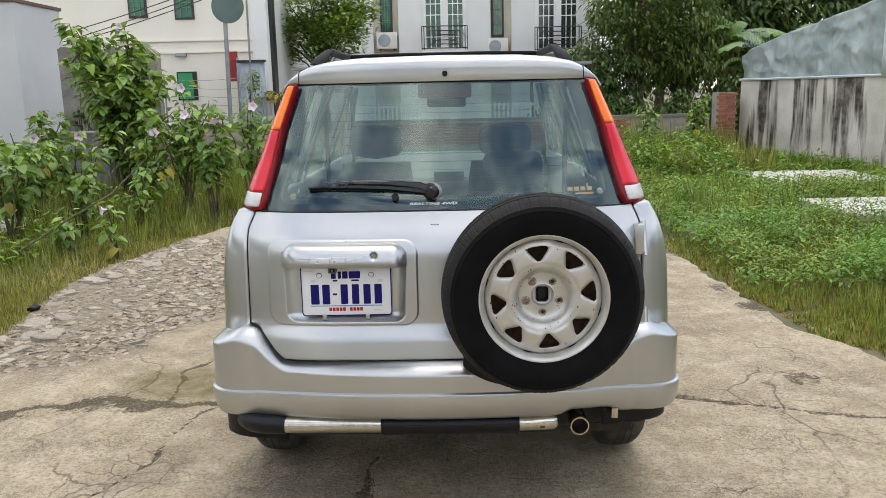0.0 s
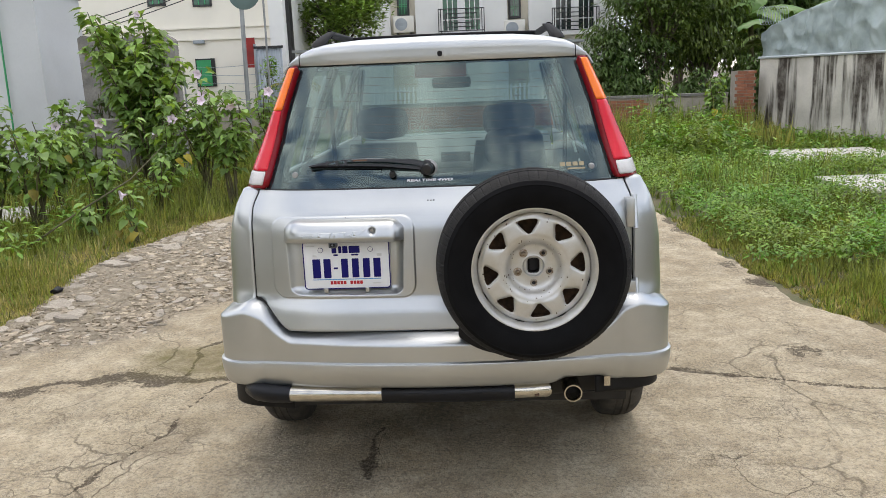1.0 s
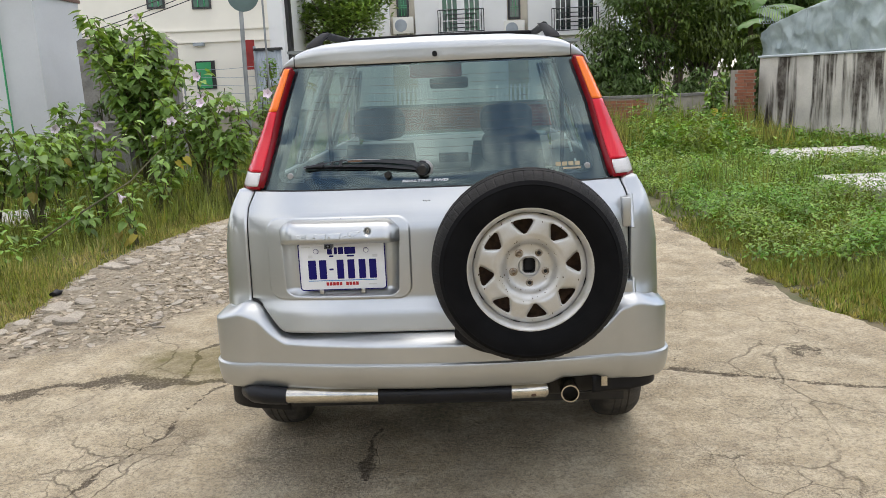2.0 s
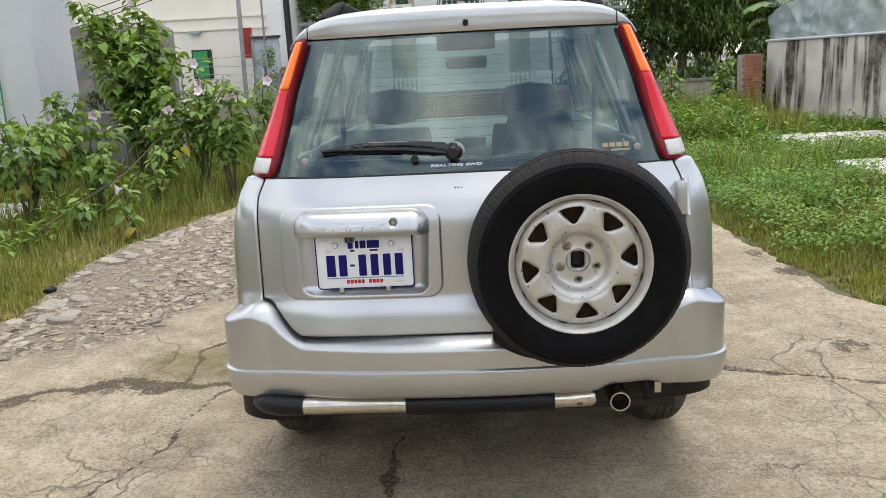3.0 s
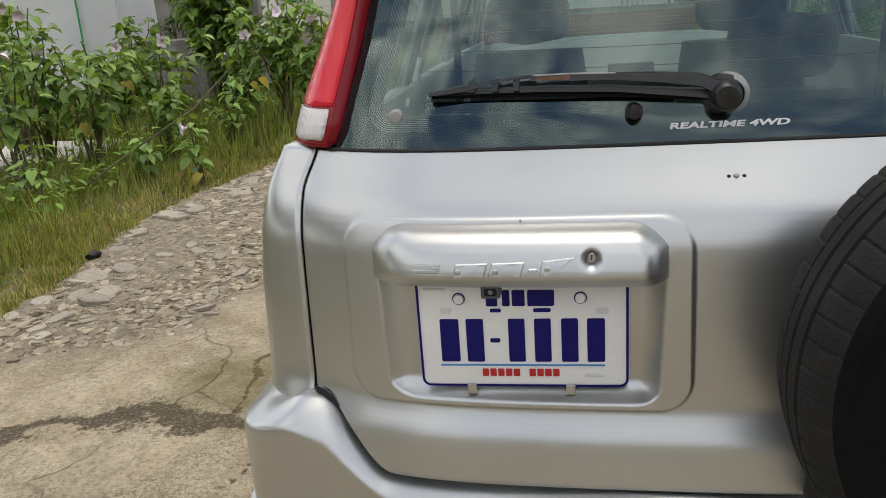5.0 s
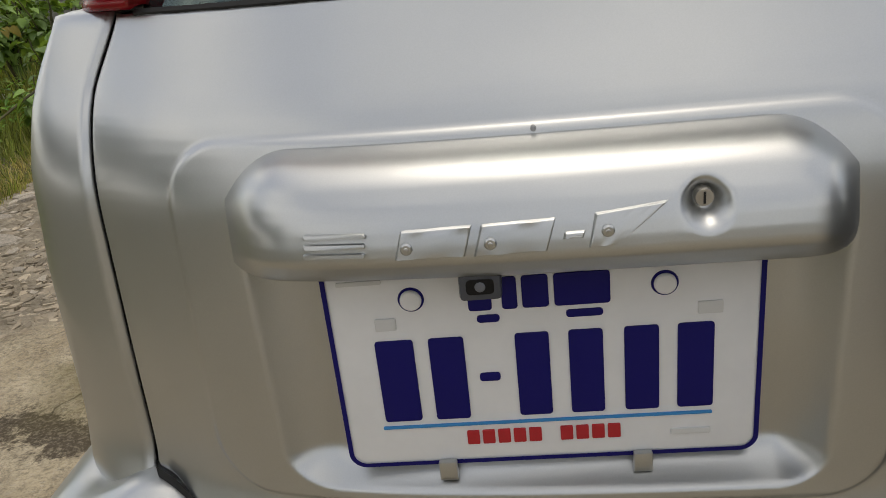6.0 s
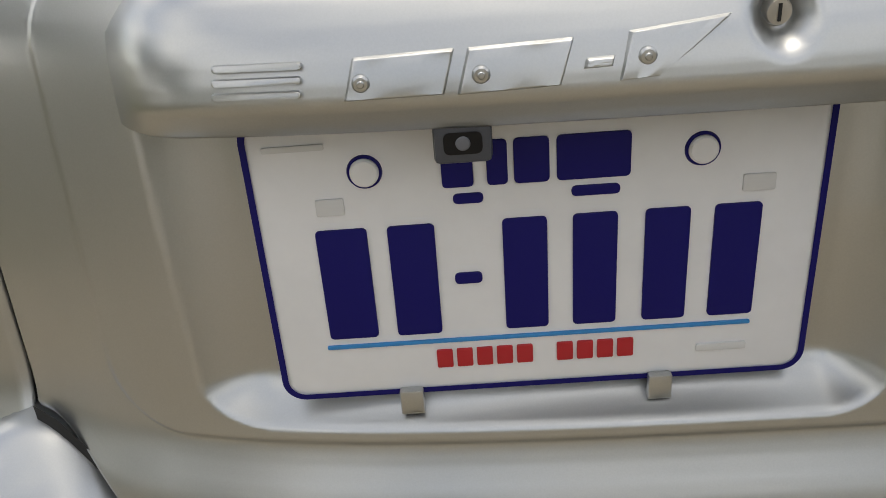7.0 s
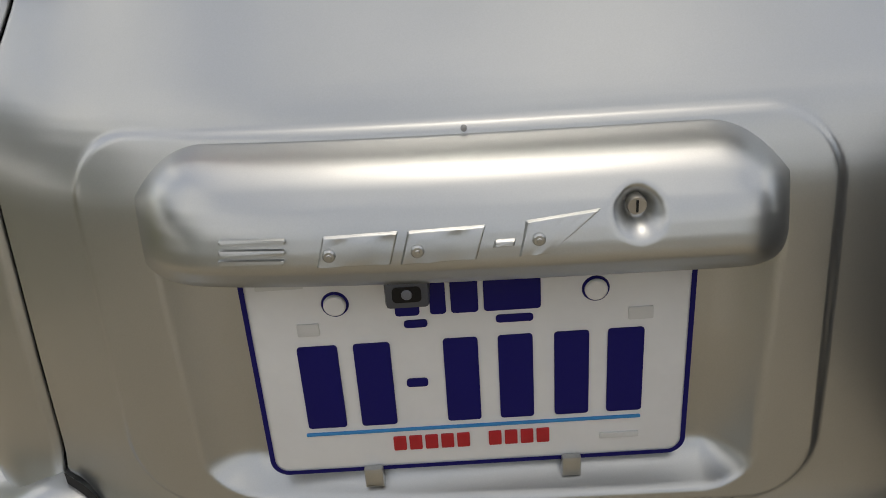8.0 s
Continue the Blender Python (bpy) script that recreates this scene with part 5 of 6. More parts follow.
def shrub(name, at, height, spread, stems, leaves, size, rng, label, flowers=0, lean=(0, 0), low=0.15, mat=None):
    """A many-stemmed shrub with heart-shaped leaves on arching stems."""
    root = empty(name, at, label, "shrub")
    lv = []
    for s in range(stems):
        a = rng.uniform(0, 6.283)
        r = spread * rng.uniform(0.25, 1.0)
        h = height * rng.uniform(0.62, 1.0) if s else height
        base = Vector((rng.uniform(-0.12, 0.12) * spread, rng.uniform(-0.12, 0.12) * spread, -0.05))
        tip = Vector((r * math.cos(a) + lean[0], r * math.sin(a) * 0.8 + lean[1], h))
        if s == 0:
            tip.x, tip.y = lean[0] + spread * 0.15, lean[1]
        pts = []
        for t in steps(0, 1, 7):
            p = base.lerp(tip, t)
            p.x -= (tip.x - base.x) * 0.55 * t * (1 - t)
            p.z += 0.12 * h * math.sin(math.pi * t) * 0.5
            p += Vector((rng.uniform(-1, 1), rng.uniform(-1, 1), 0)) * 0.02 * height
            pts.append(p)
        tube("stem", pts, [0.012 * height ** 0.5 * (1 - 0.75 * t) + 0.002 for t in steps(0, 1, 7)], STEM, root, segs=5)
        for i in range(max(3, leaves // stems)):
            t = low + (1 - low) * rng.random() ** 0.8
            k = min(6, int(t * 7))
            p = pts[k].lerp(pts[k + 1], t * 7 - k)
            b = rng.uniform(0, 6.283)
            d = Vector((math.cos(b), math.sin(b), rng.uniform(-0.9, 0.25)))
            ln = size * rng.uniform(0.55, 1.15) * (1.1 - 0.35 * t)
            p = p + Vector((math.cos(b), math.sin(b), rng.uniform(0.0, 0.6))) * size * rng.uniform(0.2, 0.75)
            lv.append((p, d, (rng.uniform(-0.3, 0.3), rng.uniform(-0.3, 0.3), 1), ln, ln * rng.uniform(0.75, 0.95)))
        if flowers and s < flowers:
            c = pts[-1] + Vector((rng.uniform(-0.1, 0.1), -0.10, rng.uniform(-0.12, 0.03)))
            verts, faces = lathe_data([(0.004, 0.05), (0.012, 0.02), (0.032, 0.0), (0.064, -0.014)], 20)
            turn = Matrix.Rotation(rng.uniform(-1.0, 1.0), 3, "Z") @ Matrix.Rotation(rng.uniform(-0.6, 1.0), 3, "X")
            lobed = [turn @ (Vector(v) * (1 + 0.16 * math.cos(5 * math.atan2(v[2], v[0])))) * rng.uniform(0.9, 1.1) for v in verts]
            raw("flower", [(v.x + c.x, v.y + c.y, v.z + c.z) for v in lobed], faces, PETAL, root, "pale pink trumpet flower", 60)
    leaf_stuff("foliage", lv, HEART, HEART_F, mat or LEAF, root)
    return root


rng = random.Random(11)
SL = "leafy green shrub with heart-shaped leaves and pale flowers"
shrub("morning_glory_shrub", (-5.30, 13.0, 0), 2.80, 0.95, 18, 1700, 0.24, rng, "tall dense shrub with drooping heart-shaped leaves", 2, low=0.30)
shrub("morning_glory_shrub", (-5.0, 12.6, 0), 2.3, 0.8, 11, 700, 0.21, rng, "tall dense shrub with drooping heart-shaped leaves", 0, low=0.25)
SHRUBS = [(-3.75, 11.2, 1.85, 0.55, 9, 230, 0.15, 5), (-3.25, 10.9, 1.45, 0.5, 8, 200, 0.14, 4), (-2.95, 11.6, 1.6, 0.45, 7, 160, 0.13, 2), (-4.35, 11.3, 1.25, 0.5, 7, 150, 0.14, 3),
          (-5.0, 10.6, 1.2, 0.5, 7, 140, 0.15, 2), (-5.7, 10.9, 1.2, 0.55, 8, 190, 0.15, 2), (-5.1, 9.2, 1.30, 0.55, 8, 130, 0.15, 1), (-5.7, 9.3, 1.65, 0.6, 9, 190, 0.15, 3),
          (-4.45, 9.5, 0.85, 0.4, 6, 70, 0.14, 1), (-5.4, 8.4, 1.35, 0.55, 8, 75, 0.15, 2), (-4.75, 7.7, 0.6, 0.4, 5, 22, 0.13, 0), (-6.4, 10.0, 1.7, 0.6, 8, 200, 0.16, 2),
          (-6.3, 12.2, 1.5, 0.6, 9, 220, 0.16, 1), (-4.2, 8.6, 0.5, 0.35, 4, 26, 0.12, 0), (-6.0, 7.9, 1.45, 0.6, 8, 70, 0.15, 3), (-4.0, 10.2, 0.8, 0.4, 5, 50, 0.13, 0)]
for x, y, h, sp, st, lf, sz, fl in SHRUBS:
    shrub("morning_glory_shrub", (x, y, 0), h, sp, st, int(lf * 1.7), sz * 1.1, rng, SL, max(0, fl - 1), low=0.36)
shrub("morning_glory_sapling", (-3.62, 8.45, 0), 0.58, 0.22, 4, 46, 0.13, rng, "small leafy sapling at the drive's edge", 1)
shrub("vine_mound", (5.35, 17.8, 0), 1.5, 0.35, 8, 260, 0.17, rng, "weeds climbed by a leafy vine", 1)
shrub("vine_mound", (4.45, 18.6, 0), 1.35, 0.25, 6, 120, 0.17, rng, "thin upright weeds climbed by a leafy vine")
shrub("wall_vine", (-6.6, 14.3, 0), 1.9, 0.35, 6, 130, 0.17, rng, "dark vine at the foot of a white wall", mat=LEAF_DARK)
yl = []
for x, y, z in ((5.25, 17.5, 0.75), (5.42, 17.45, 0.62), (4.42, 18.3, 0.55), (-3.9, 10.75, 0.7), (-4.9, 8.9, 0.55), (-5.3, 10.3, 0.8), (-3.55, 8.25, 0.14), (-3.72, 8.3, 0.12)):
    for q in range(2):
        a = rng.uniform(0, 6.283)
        yl.append(((x + rng.uniform(-0.08, 0.08), y, z + rng.uniform(-0.06, 0.06)), (math.cos(a), -abs(math.sin(a)), -0.9), (0, -0.4, 1), rng.uniform(0.11, 0.17), rng.uniform(0.09, 0.13)))
tagged(leaf_stuff("withered_leaves", yl, HEART, HEART_F, LEAF_YELLOW), "yellow withered leaves among the weeds", "leaves", kind="stuff")
tube("dead_branch", [(-4.6, 8.1, 0.05), (-4.2, 8.5, 0.35), (-3.8, 8.9, 0.62), (-3.55, 9.3, 0.95)], [0.012, 0.011, 0.009, 0.005], STEM, segs=6)
tagged(bpy.data.objects["dead_branch"], "thin dry branch leaning out of the grass", "branch")


# ---- grass and weeds ----
def scatter(count, x0, x1, y0, y1, keep, rng):
    out = []
    while len(out) < count:
        x, y = rng.uniform(x0, x1), rng.uniform(y0, y1)
        if keep(x, y):
            out.append((x, y))
    return out


def left_lot(x, y):
    if -7.3 < x < -5.5 and 9.4 < y < 10.9 and rng.random() < 0.93:
        return False
    return x < lerp_table(LEFT_EDGE, y) + 0.03 and rng.random() < 0.25 + 0.75 * smoothstep(-0.25, 0.2, noise.noise((x * 0.9, y * 0.9, 3)))


SLABS = [(5.2, 7.4, 13.2, 15.2), (4.9, 7.6, 9.8, 11.4)]


def right_lot(x, y):
    if any(a - 0.05 < x < b and c < y < d for a, b, c, d in SLABS):
        return rng.random() < 0.03
    gap = 0.10 + 0.14 * noise.noise((y * 2.7, 0.3, 9))
    return lerp_table(RIGHT_EDGE, y) + gap < x < lerp_table([(4, 9.5), (15, 8.2), (19.7, 7.0)], y)


def edge_height(x, y):
    """Grass is short where it meets the drive."""
    d = max(lerp_table(LEFT_EDGE, y) - x, x - lerp_table(RIGHT_EDGE, y))
    return (0.45 + 0.55 * smoothstep(0.05, 0.9, d)) * (0.75 + 0.9 * max(0.0, noise.noise((x * 3.3, y * 3.3, 31)))) if y < 14 else 1.0


def blades(name, spots, lo, hi, width, mat, label, lean=0.5, per=7):
    """Tufts of blades that fan out from one root each."""
    lv = []
    for x, y in spots:
        clump = noise.noise((x * 1.7, y * 1.7, 12)) + 0.5 * noise.noise((x * 5.1, y * 5.1, 15))
        tall = rng.uniform(lo, hi) * max(0.4, 0.9 + 0.75 * clump) * edge_height(x, y)
        sway = (rng.uniform(-0.25, 0.25), rng.uniform(-0.25, 0.25))
        for q in range(per):
            a = rng.uniform(0, 6.283)
            h = tall * rng.uniform(0.45, 1.1)
            r = lean * (0.15 + rng.random())
            d = Vector((math.cos(a) * r + sway[0], math.sin(a) * r + sway[1], 1))
            lv.append(((x + 0.02 * math.cos(a), y + 0.02 * math.sin(a), -0.05), d, (math.cos(a), math.sin(a), 0.3), h, width * rng.uniform(0.6, 1.3)))
    return tagged(leaf_stuff(name, lv, BLADE, BLADE_F, mat), label, "grass", kind="stuff")


near_l = lambda x, y: left_lot(x, y) and y < 10
STRAW = leaf_material("straw", (0.42, 0.36, 0.17), (0.30, 0.27, 0.10), scale=1.4)
blades("grass", scatter(2900, -6.5, -2.8, 4.6, 10, near_l, rng), 0.10, 0.36, 0.011, GRASS_GREEN, "long green grass beside the drive", 1.1)
blades("dry_grass", scatter(3400, -6.5, -2.8, 4.6, 10, near_l, rng), 0.10, 0.36, 0.010, GRASS_DRY, "yellowing grass beside the drive", 1.3)
blades("straw", scatter(1500, -5.2, -2.8, 4.6, 10.2, lambda x, y: near_l(x, y) and x > lerp_table(LEFT_EDGE, y) - 0.9 * rng.random(), rng), 0.08, 0.30, 0.010, STRAW, "dead straw along the drive's edge", 1.5)
blades("far_grass", scatter(3600, -9.5, -2.2, 9.5, 19.8, left_lot, rng), 0.25, 0.65, 0.018, GRASS_GREEN, "tall grass of the overgrown lot")
blades("dry_far_grass", scatter(1500, -7.5, -2.2, 9.5, 13, left_lot, rng), 0.2, 0.55, 0.016, GRASS_DRY, "yellowing tall grass of the overgrown lot", 0.8)
blades("verge_grass", scatter(3000, 2.1, 6.5, 4.0, 9.6, right_lot, rng), 0.08, 0.30, 0.012, GRASS_GREEN, "long green grass on the verge", 0.9)
blades("dry_verge_grass", scatter(2600, 2.1, 5.6, 4.0, 9.0, lambda x, y: right_lot(x, y) and x < 2.7 + (y - 4) * 0.25 + 0.5 * rng.random() and rng.random() < 0.15 + smoothstep(-0.2, 0.25, noise.noise((x * 2.2, y * 2.2, 41))), rng),
       0.06, 0.22, 0.011, GRASS_DRY, "yellowing grass on the verge", 1.2)
blades("verge_straw", scatter(800, 2.1, 4.6, 4.0, 9.0, lambda x, y: right_lot(x, y) and x < lerp_table(RIGHT_EDGE, y) + 0.9 * rng.random(), rng), 0.05, 0.18, 0.009, STRAW, "dead straw along the drive's edge", 1.6)
blades("far_verge_grass", scatter(2000, 2.1, 8.5, 9.5, 19.6, right_lot, rng), 0.15, 0.45, 0.020, GRASS_GREEN, "tall grass of the overgrown lot")
blades("wall_grass", scatter(700, 2.2, 6.6, 18.2, 19.8, lambda x, y: True, rng), 0.4, 0.95, 0.028, GRASS_GREEN, "tall grass at the low wall's foot", 0.6)
blades("dry_wall_grass", scatter(700, 2.2, 6.2, 15.5, 19.6, lambda x, y: True, rng), 0.35, 0.85, 0.026, GRASS_DRY, "yellowing tall grass before the low wall", 0.7)
blades("back_grass", scatter(1100, -2.4, 3.0, 15, 19.7, lambda x, y: True, rng), 0.15, 0.5, 0.022, GRASS_GREEN, "tall grass before the brick wall")


def weeds(name, spots, lo, hi, size, label):
    lv = []
    for x, y in spots:
        clump = noise.noise((x * 1.1, y * 1.1, 20)) + 0.6 * noise.noise((x * 3.1, y * 3.1, 21))
        h = rng.uniform(lo, hi) * max(0.3, min(1.6, 0.9 + 1.2 * clump))
        for q in range(9 if clump > -0.15 else 4):
            a = rng.uniform(0, 6.283)
            r = rng.uniform(0, 0.12)
            p = (x + r * math.cos(a), y + r * math.sin(a), max(0.0, h * rng.uniform(0.25, 1.0)))
            lv.append((p, (math.cos(a), math.sin(a), rng.uniform(-0.5, 0.7)), (0, 0, 1), size * rng.uniform(0.45, 1.5), size * rng.uniform(0.25, 0.55)))
    return tagged(leaf_stuff(name, lv, LANCE, LANCE_F, LEAF_WEED), label, "weeds", kind="stuff")


weeds("weeds", scatter(5600, 2.5, 8.0, 6.4, 13, lambda x, y: right_lot(x, y) and x > 2.35 + 0.25 * rng.random(), rng), 0.10, 0.30, 0.056, "lush low green weeds")
weeds("mound_weeds", scatter(520, 3.3, 5.5, 14.0, 17.8, lambda x, y: (x - 4.4) ** 2 / 1.2 + (y - 16) ** 2 / 3.2 < 1, rng), 0.35, 0.75, 0.12, "high mound of lush green weeds")
weeds("far_weeds", scatter(1500, 2.4, 8.2, 13, 19.5, right_lot, rng), 0.10, 0.26, 0.11, "lush low green weeds")
weeds("lot_weeds", scatter(420, -8.5, -4.3, 6.6, 14, left_lot, rng), 0.10, 0.40, 0.10, "low green weeds in the grass")

SLABC = material("slab_concrete", (0.55, 0.53, 0.48), rough=0.9, var=0.2, scale=2, fine=0.15, fscale=40, bump=0.2)
for x0, x1, y0, y1 in SLABS + [(-7.3, -5.5, 9.4, 10.9)]:
    tagged(box("concrete_slab", x0, x1, y0, y1, -0.05, 0.06, SLABC, bevel=0.01), "flat pale concrete slab lying in the weeds", "slab")


# broken pot at the drive's edge
pot = empty("plant_pot", (-3.37, 6.26, -0.01), "broken black plastic pot lying beside the drive", "pot")
v, f = grid(steps(-1.9, 1.9, 22), steps(0, 1, 5), lambda a, t: ((0.030 + 0.014 * t) * math.cos(a), -0.04 + 0.08 * t + 0.010 * math.sin(5 * a) * t, 0.022 + (0.030 + 0.014 * t) * math.sin(a) * 0.6))
thicken(raw("wall", v, f, BLACK, pot, "", 50), 0.004)
v, f = lathe_data([(0.0, -0.040), (0.027, -0.040), (0.031, -0.036)], 20)
raw("base", [(x, y, 0.022 + z * 0.6) for x, y, z in v], f, BLACK, pot, "", 50)


# ---- trees ----
def tree(name, at, trunk_h, crown, n_leaf, leaf, mat, rng, label, r0=0.12, clumps=26, droop=-0.6, template=None):
    """A tapered trunk with limbs and a crown of leaf clumps. crown: (half width x, y, z, centre height)."""
    root = empty(name, at, label, "tree")
    sx, sy, sz, cz = crown
    top = Vector((0.1, 0, trunk_h))
    pts = [Vector((0.06 * math.sin(t * 5) * trunk_h * 0.3, 0.04 * math.cos(t * 4), -0.1 + trunk_h * t)) for t in steps(0, 1, 8)]
    tube("trunk", pts, [r0 * (1 - 0.65 * t) for t in steps(0, 1, 8)], BARK, root, segs=10)
    lv = []
    for c in range(clumps):
        while True:
            d = Vector((rng.uniform(-1, 1), rng.uniform(-1, 1), rng.uniform(-1, 1)))
            if d.length < 1:
                break
        d *= 0.55 + 0.5 * rng.random()
        cc = Vector((d.x * sx, d.y * sy, cz + d.z * sz))
        k = min(7, max(2, int(8 * min(1, max(0.2, (cc.z - 0.5 * sz) / max(trunk_h, 0.1))))))
        st = pts[k]
        mid = st.lerp(cc, 0.55) + Vector((0, 0, 0.12 * sz))
        tube("limb", [st, mid, cc], [r0 * 0.32, r0 * 0.2, 0.008], BARK, root, segs=5)
        rad = 0.34 * (sx + sz) / 2 * rng.uniform(0.7, 1.25)
        for i in range(n_leaf // clumps):
            o = Vector((rng.gauss(0, 1), rng.gauss(0, 1), rng.gauss(0, 0.8)))
            o = o.normalized() * rad * rng.random() ** 0.45
            a = rng.uniform(0, 6.283)
            lv.append((cc + o, (o.x + 0.6 * math.cos(a) * rad, o.y + 0.6 * math.sin(a) * rad, droop * rad + rng.uniform(-0.4, 0.4) * rad), (0, 0, 1),
                       leaf[0] * rng.uniform(0.6, 1.2), leaf[1] * rng.uniform(0.7, 1.2)))
    leaf_stuff("crown", lv, template or LANCE, LANCE_F, mat, root)
    return root


rng = random.Random(23)
tree("garden_tree", (-3.80, 24.0, 0), 3.2, (1.62, 1.3, 1.45, 3.55), 8000, (0.17, 0.085), LEAF, rng, "round leafy garden tree before a white house", 0.12, 46, 0.3)
tree("mango_tree", (5.1, 22.6, 0), 5.2, (1.5, 1.4, 2.3, 3.7), 8200, (0.17, 0.055), LEAF_MID, rng, "mango tree with hanging dark leaves", 0.11, 56, -0.2)
tree("mango_tree", (6.5, 23.2, 0), 5.0, (1.35, 1.2, 1.9, 2.7), 8500, (0.17, 0.055), LEAF_MID, rng, "mango tree with hanging dark leaves", 0.12, 44, -1.0)
tree("shade_tree", (9.6, 26.5, 0), 6.0, (2.8, 2.0, 3.0, 4.0), 7000, (0.34, 0.11), LEAF_DARK, rng, "broad dark tree behind the wall", 0.18, 44, -0.5)
tree("shade_tree", (12.6, 27.0, 0), 6.0, (2.6, 2.0, 3.0, 4.2), 6000, (0.36, 0.12), LEAF_DARK, rng, "broad dark tree behind the wall", 0.18, 40, -0.5)
tree("shade_tree", (6.6, 26.5, 0), 6.0, (2.4, 1.8, 2.9, 4.2), 6000, (0.32, 0.11), LEAF_DARK, rng, "broad dark tree behind the wall", 0.18, 40, -0.5)
for x, y, h in ((3.7, 21.6, 2.3), (4.7, 22.0, 2.9), (4.3, 21.3, 1.7), (5.6, 21.4, 1.9), (6.6, 21.2, 1.7), (7.6, 21.6, 2.0), (3.4, 21.9, 3.3), (3.0, 21.4, 2.0), (3.9, 22.3, 4.0)):
    tree("hedge_bush", (x, y, 0), h * 0.7, (0.75, 0.6, h * 0.45, h * 0.55), 1500, (0.20, 0.06), LEAF_DARK, rng, "dense dark bush behind the low wall", 0.04, 18, -0.4)
tree("thorn_bush", (-4.85, 19.6, 0), 1.9, (0.35, 0.3, 0.6, 1.9), 350, (0.10, 0.05), LEAF_WEED, rng, "thin bush before a grey gate", 0.025, 12, 0.2)


def palm(name, at, stem_h, fronds, length, mat, rng, label, leaflet=0.24):
    root = empty(name, at, label, "palm")
    tube("trunk", [(0, 0, -0.1), (0.03, 0, stem_h * 0.5), (0, 0, stem_h)], [0.07, 0.055, 0.045], BARK, root, segs=9)
    lv = []
    for f in range(fronds):
        a = 6.283 * f / fronds + rng.uniform(-0.2, 0.2)
        el = rng.uniform(0.5, 1.2)
        pts = []
        for t in steps(0, 1, 10):
            r = length * t * math.cos(el) * (1 + 0.1 * t)
            pts.append(Vector((r * math.cos(a), r * math.sin(a), stem_h + length * (t * math.sin(el) - 0.75 * t * t))))
        tube("frond_rib", pts, [0.012 * (1 - 0.8 * t) for t in steps(0, 1, 10)], STEM, root, segs=4)
        for i in range(1, 10):
            d = (pts[i + 1] - pts[i]).normalized() if i < 10 else Vector((0, 0, 1))
            s = d.cross(Vector((0, 0, 1))).normalized()
            for sg in (-1, 1):
                for q in (0, 0.5):
                    lv.append((pts[i].lerp(pts[min(i + 1, 10)], q), d * 0.7 + s * sg + Vector((0, 0, -0.25)), (0, 0, 1), leaflet * rng.uniform(0.7, 1.1) * (1.1 - 0.5 * i / 10), 0.03))
    leaf_stuff("fronds", lv, LANCE, LANCE_F, mat, root)
    return root


palm("palm", (-4.55, 20.9, 0), 1.5, 9, 1.0, LEAF_YELLOW, rng, "small palm with yellowing fronds")
palm("palm", (2.5, 26.2, 0), 2.55, 9, 0.9, LEAF_MID, rng, "small green palm before a white house")
palm("palm", (8.0, 21.9, 0), 2.0, 9, 1.6, LEAF_MID, rng, "green palm with long fronds", 0.4)


def banana(at, height, leaves, length, rng):
    root = empty("banana_plant", at, "banana plant with broad torn green leaves", "banana plant")
    tube("trunk", [(0, 0, -0.1), (0.04, 0, height * 0.6), (0, 0, height)], [0.13, 0.10, 0.06], STEM, root, segs=10)
    for i in range(leaves):
        a = 6.283 * i / leaves + rng.uniform(-0.3, 0.3)
        el, ln = rng.uniform(0.5, 1.25), length * rng.uniform(0.8, 1.1)
        def fn(t, s, a=a, el=el, ln=ln):
            r = ln * t * math.cos(el) * (1 + 0.25 * t)
            z = height + ln * (t * math.sin(el) - 0.62 * t * t)
            w = 0.30 * math.sin(math.pi * min(1, max(0, (t - 0.12) / 0.9))) ** 0.6 if t > 0.13 else 0.015
            return (r * math.cos(a) - math.sin(a) * s * w, r * math.sin(a) + math.cos(a) * s * w, z - 0.10 * s * s + 0.03 * math.sin(t * 40 + s) * abs(s))
        v, f = grid(steps(0, 1, 18), [-1, -0.5, 0, 0.5, 1], fn)
        raw("leaf", v, f, LEAF_BANANA, root, "", 60)


banana((8.5, 22.6, 0), 2.5, 9, 1.9, rng)
banana((9.6, 23.0, 0), 2.6, 9, 2.1, rng)
banana((7.9, 23.4, 0), 2.9, 8, 1.9, rng)

# ---- buildings ----
DARK_GLASS = material("window_dark", (0.02, 0.03, 0.028), rough=0.08, spec=0.6)
GREEN_GLASS = material("green_pane", (0.03, 0.12, 0.06), rough=0.10, spec=0.6, var=0.5, scale=3, color2=(0.02, 0.05, 0.04))
GREEN_FRAME = material("green_shutter", (0.03, 0.30, 0.11), rough=0.5, var=0.15, scale=3)
BLACK_FRAME = material("black_frame", (0.02, 0.02, 0.02), rough=0.5)
WHITE_FRAME = material("white_frame", (0.80, 0.80, 0.78), rough=0.5, var=0.05, scale=4)
BEIGE = material("beige_render", (0.62, 0.57, 0.46), rough=0.9, var=0.12, scale=1.5, fine=0.05)
AC_WHITE = material("unit_white", (0.72, 0.70, 0.63), rough=0.5, var=0.08, scale=3)
GREY_SHEET = material("grey_sheet", (0.36, 0.40, 0.43), rough=0.6, metal=0.2, var=0.2, scale=2, fine=0.05)
RED_SIGN = material("red_sign", (0.30, 0.02, 0.015), rough=0.6, var=0.3, scale=4)

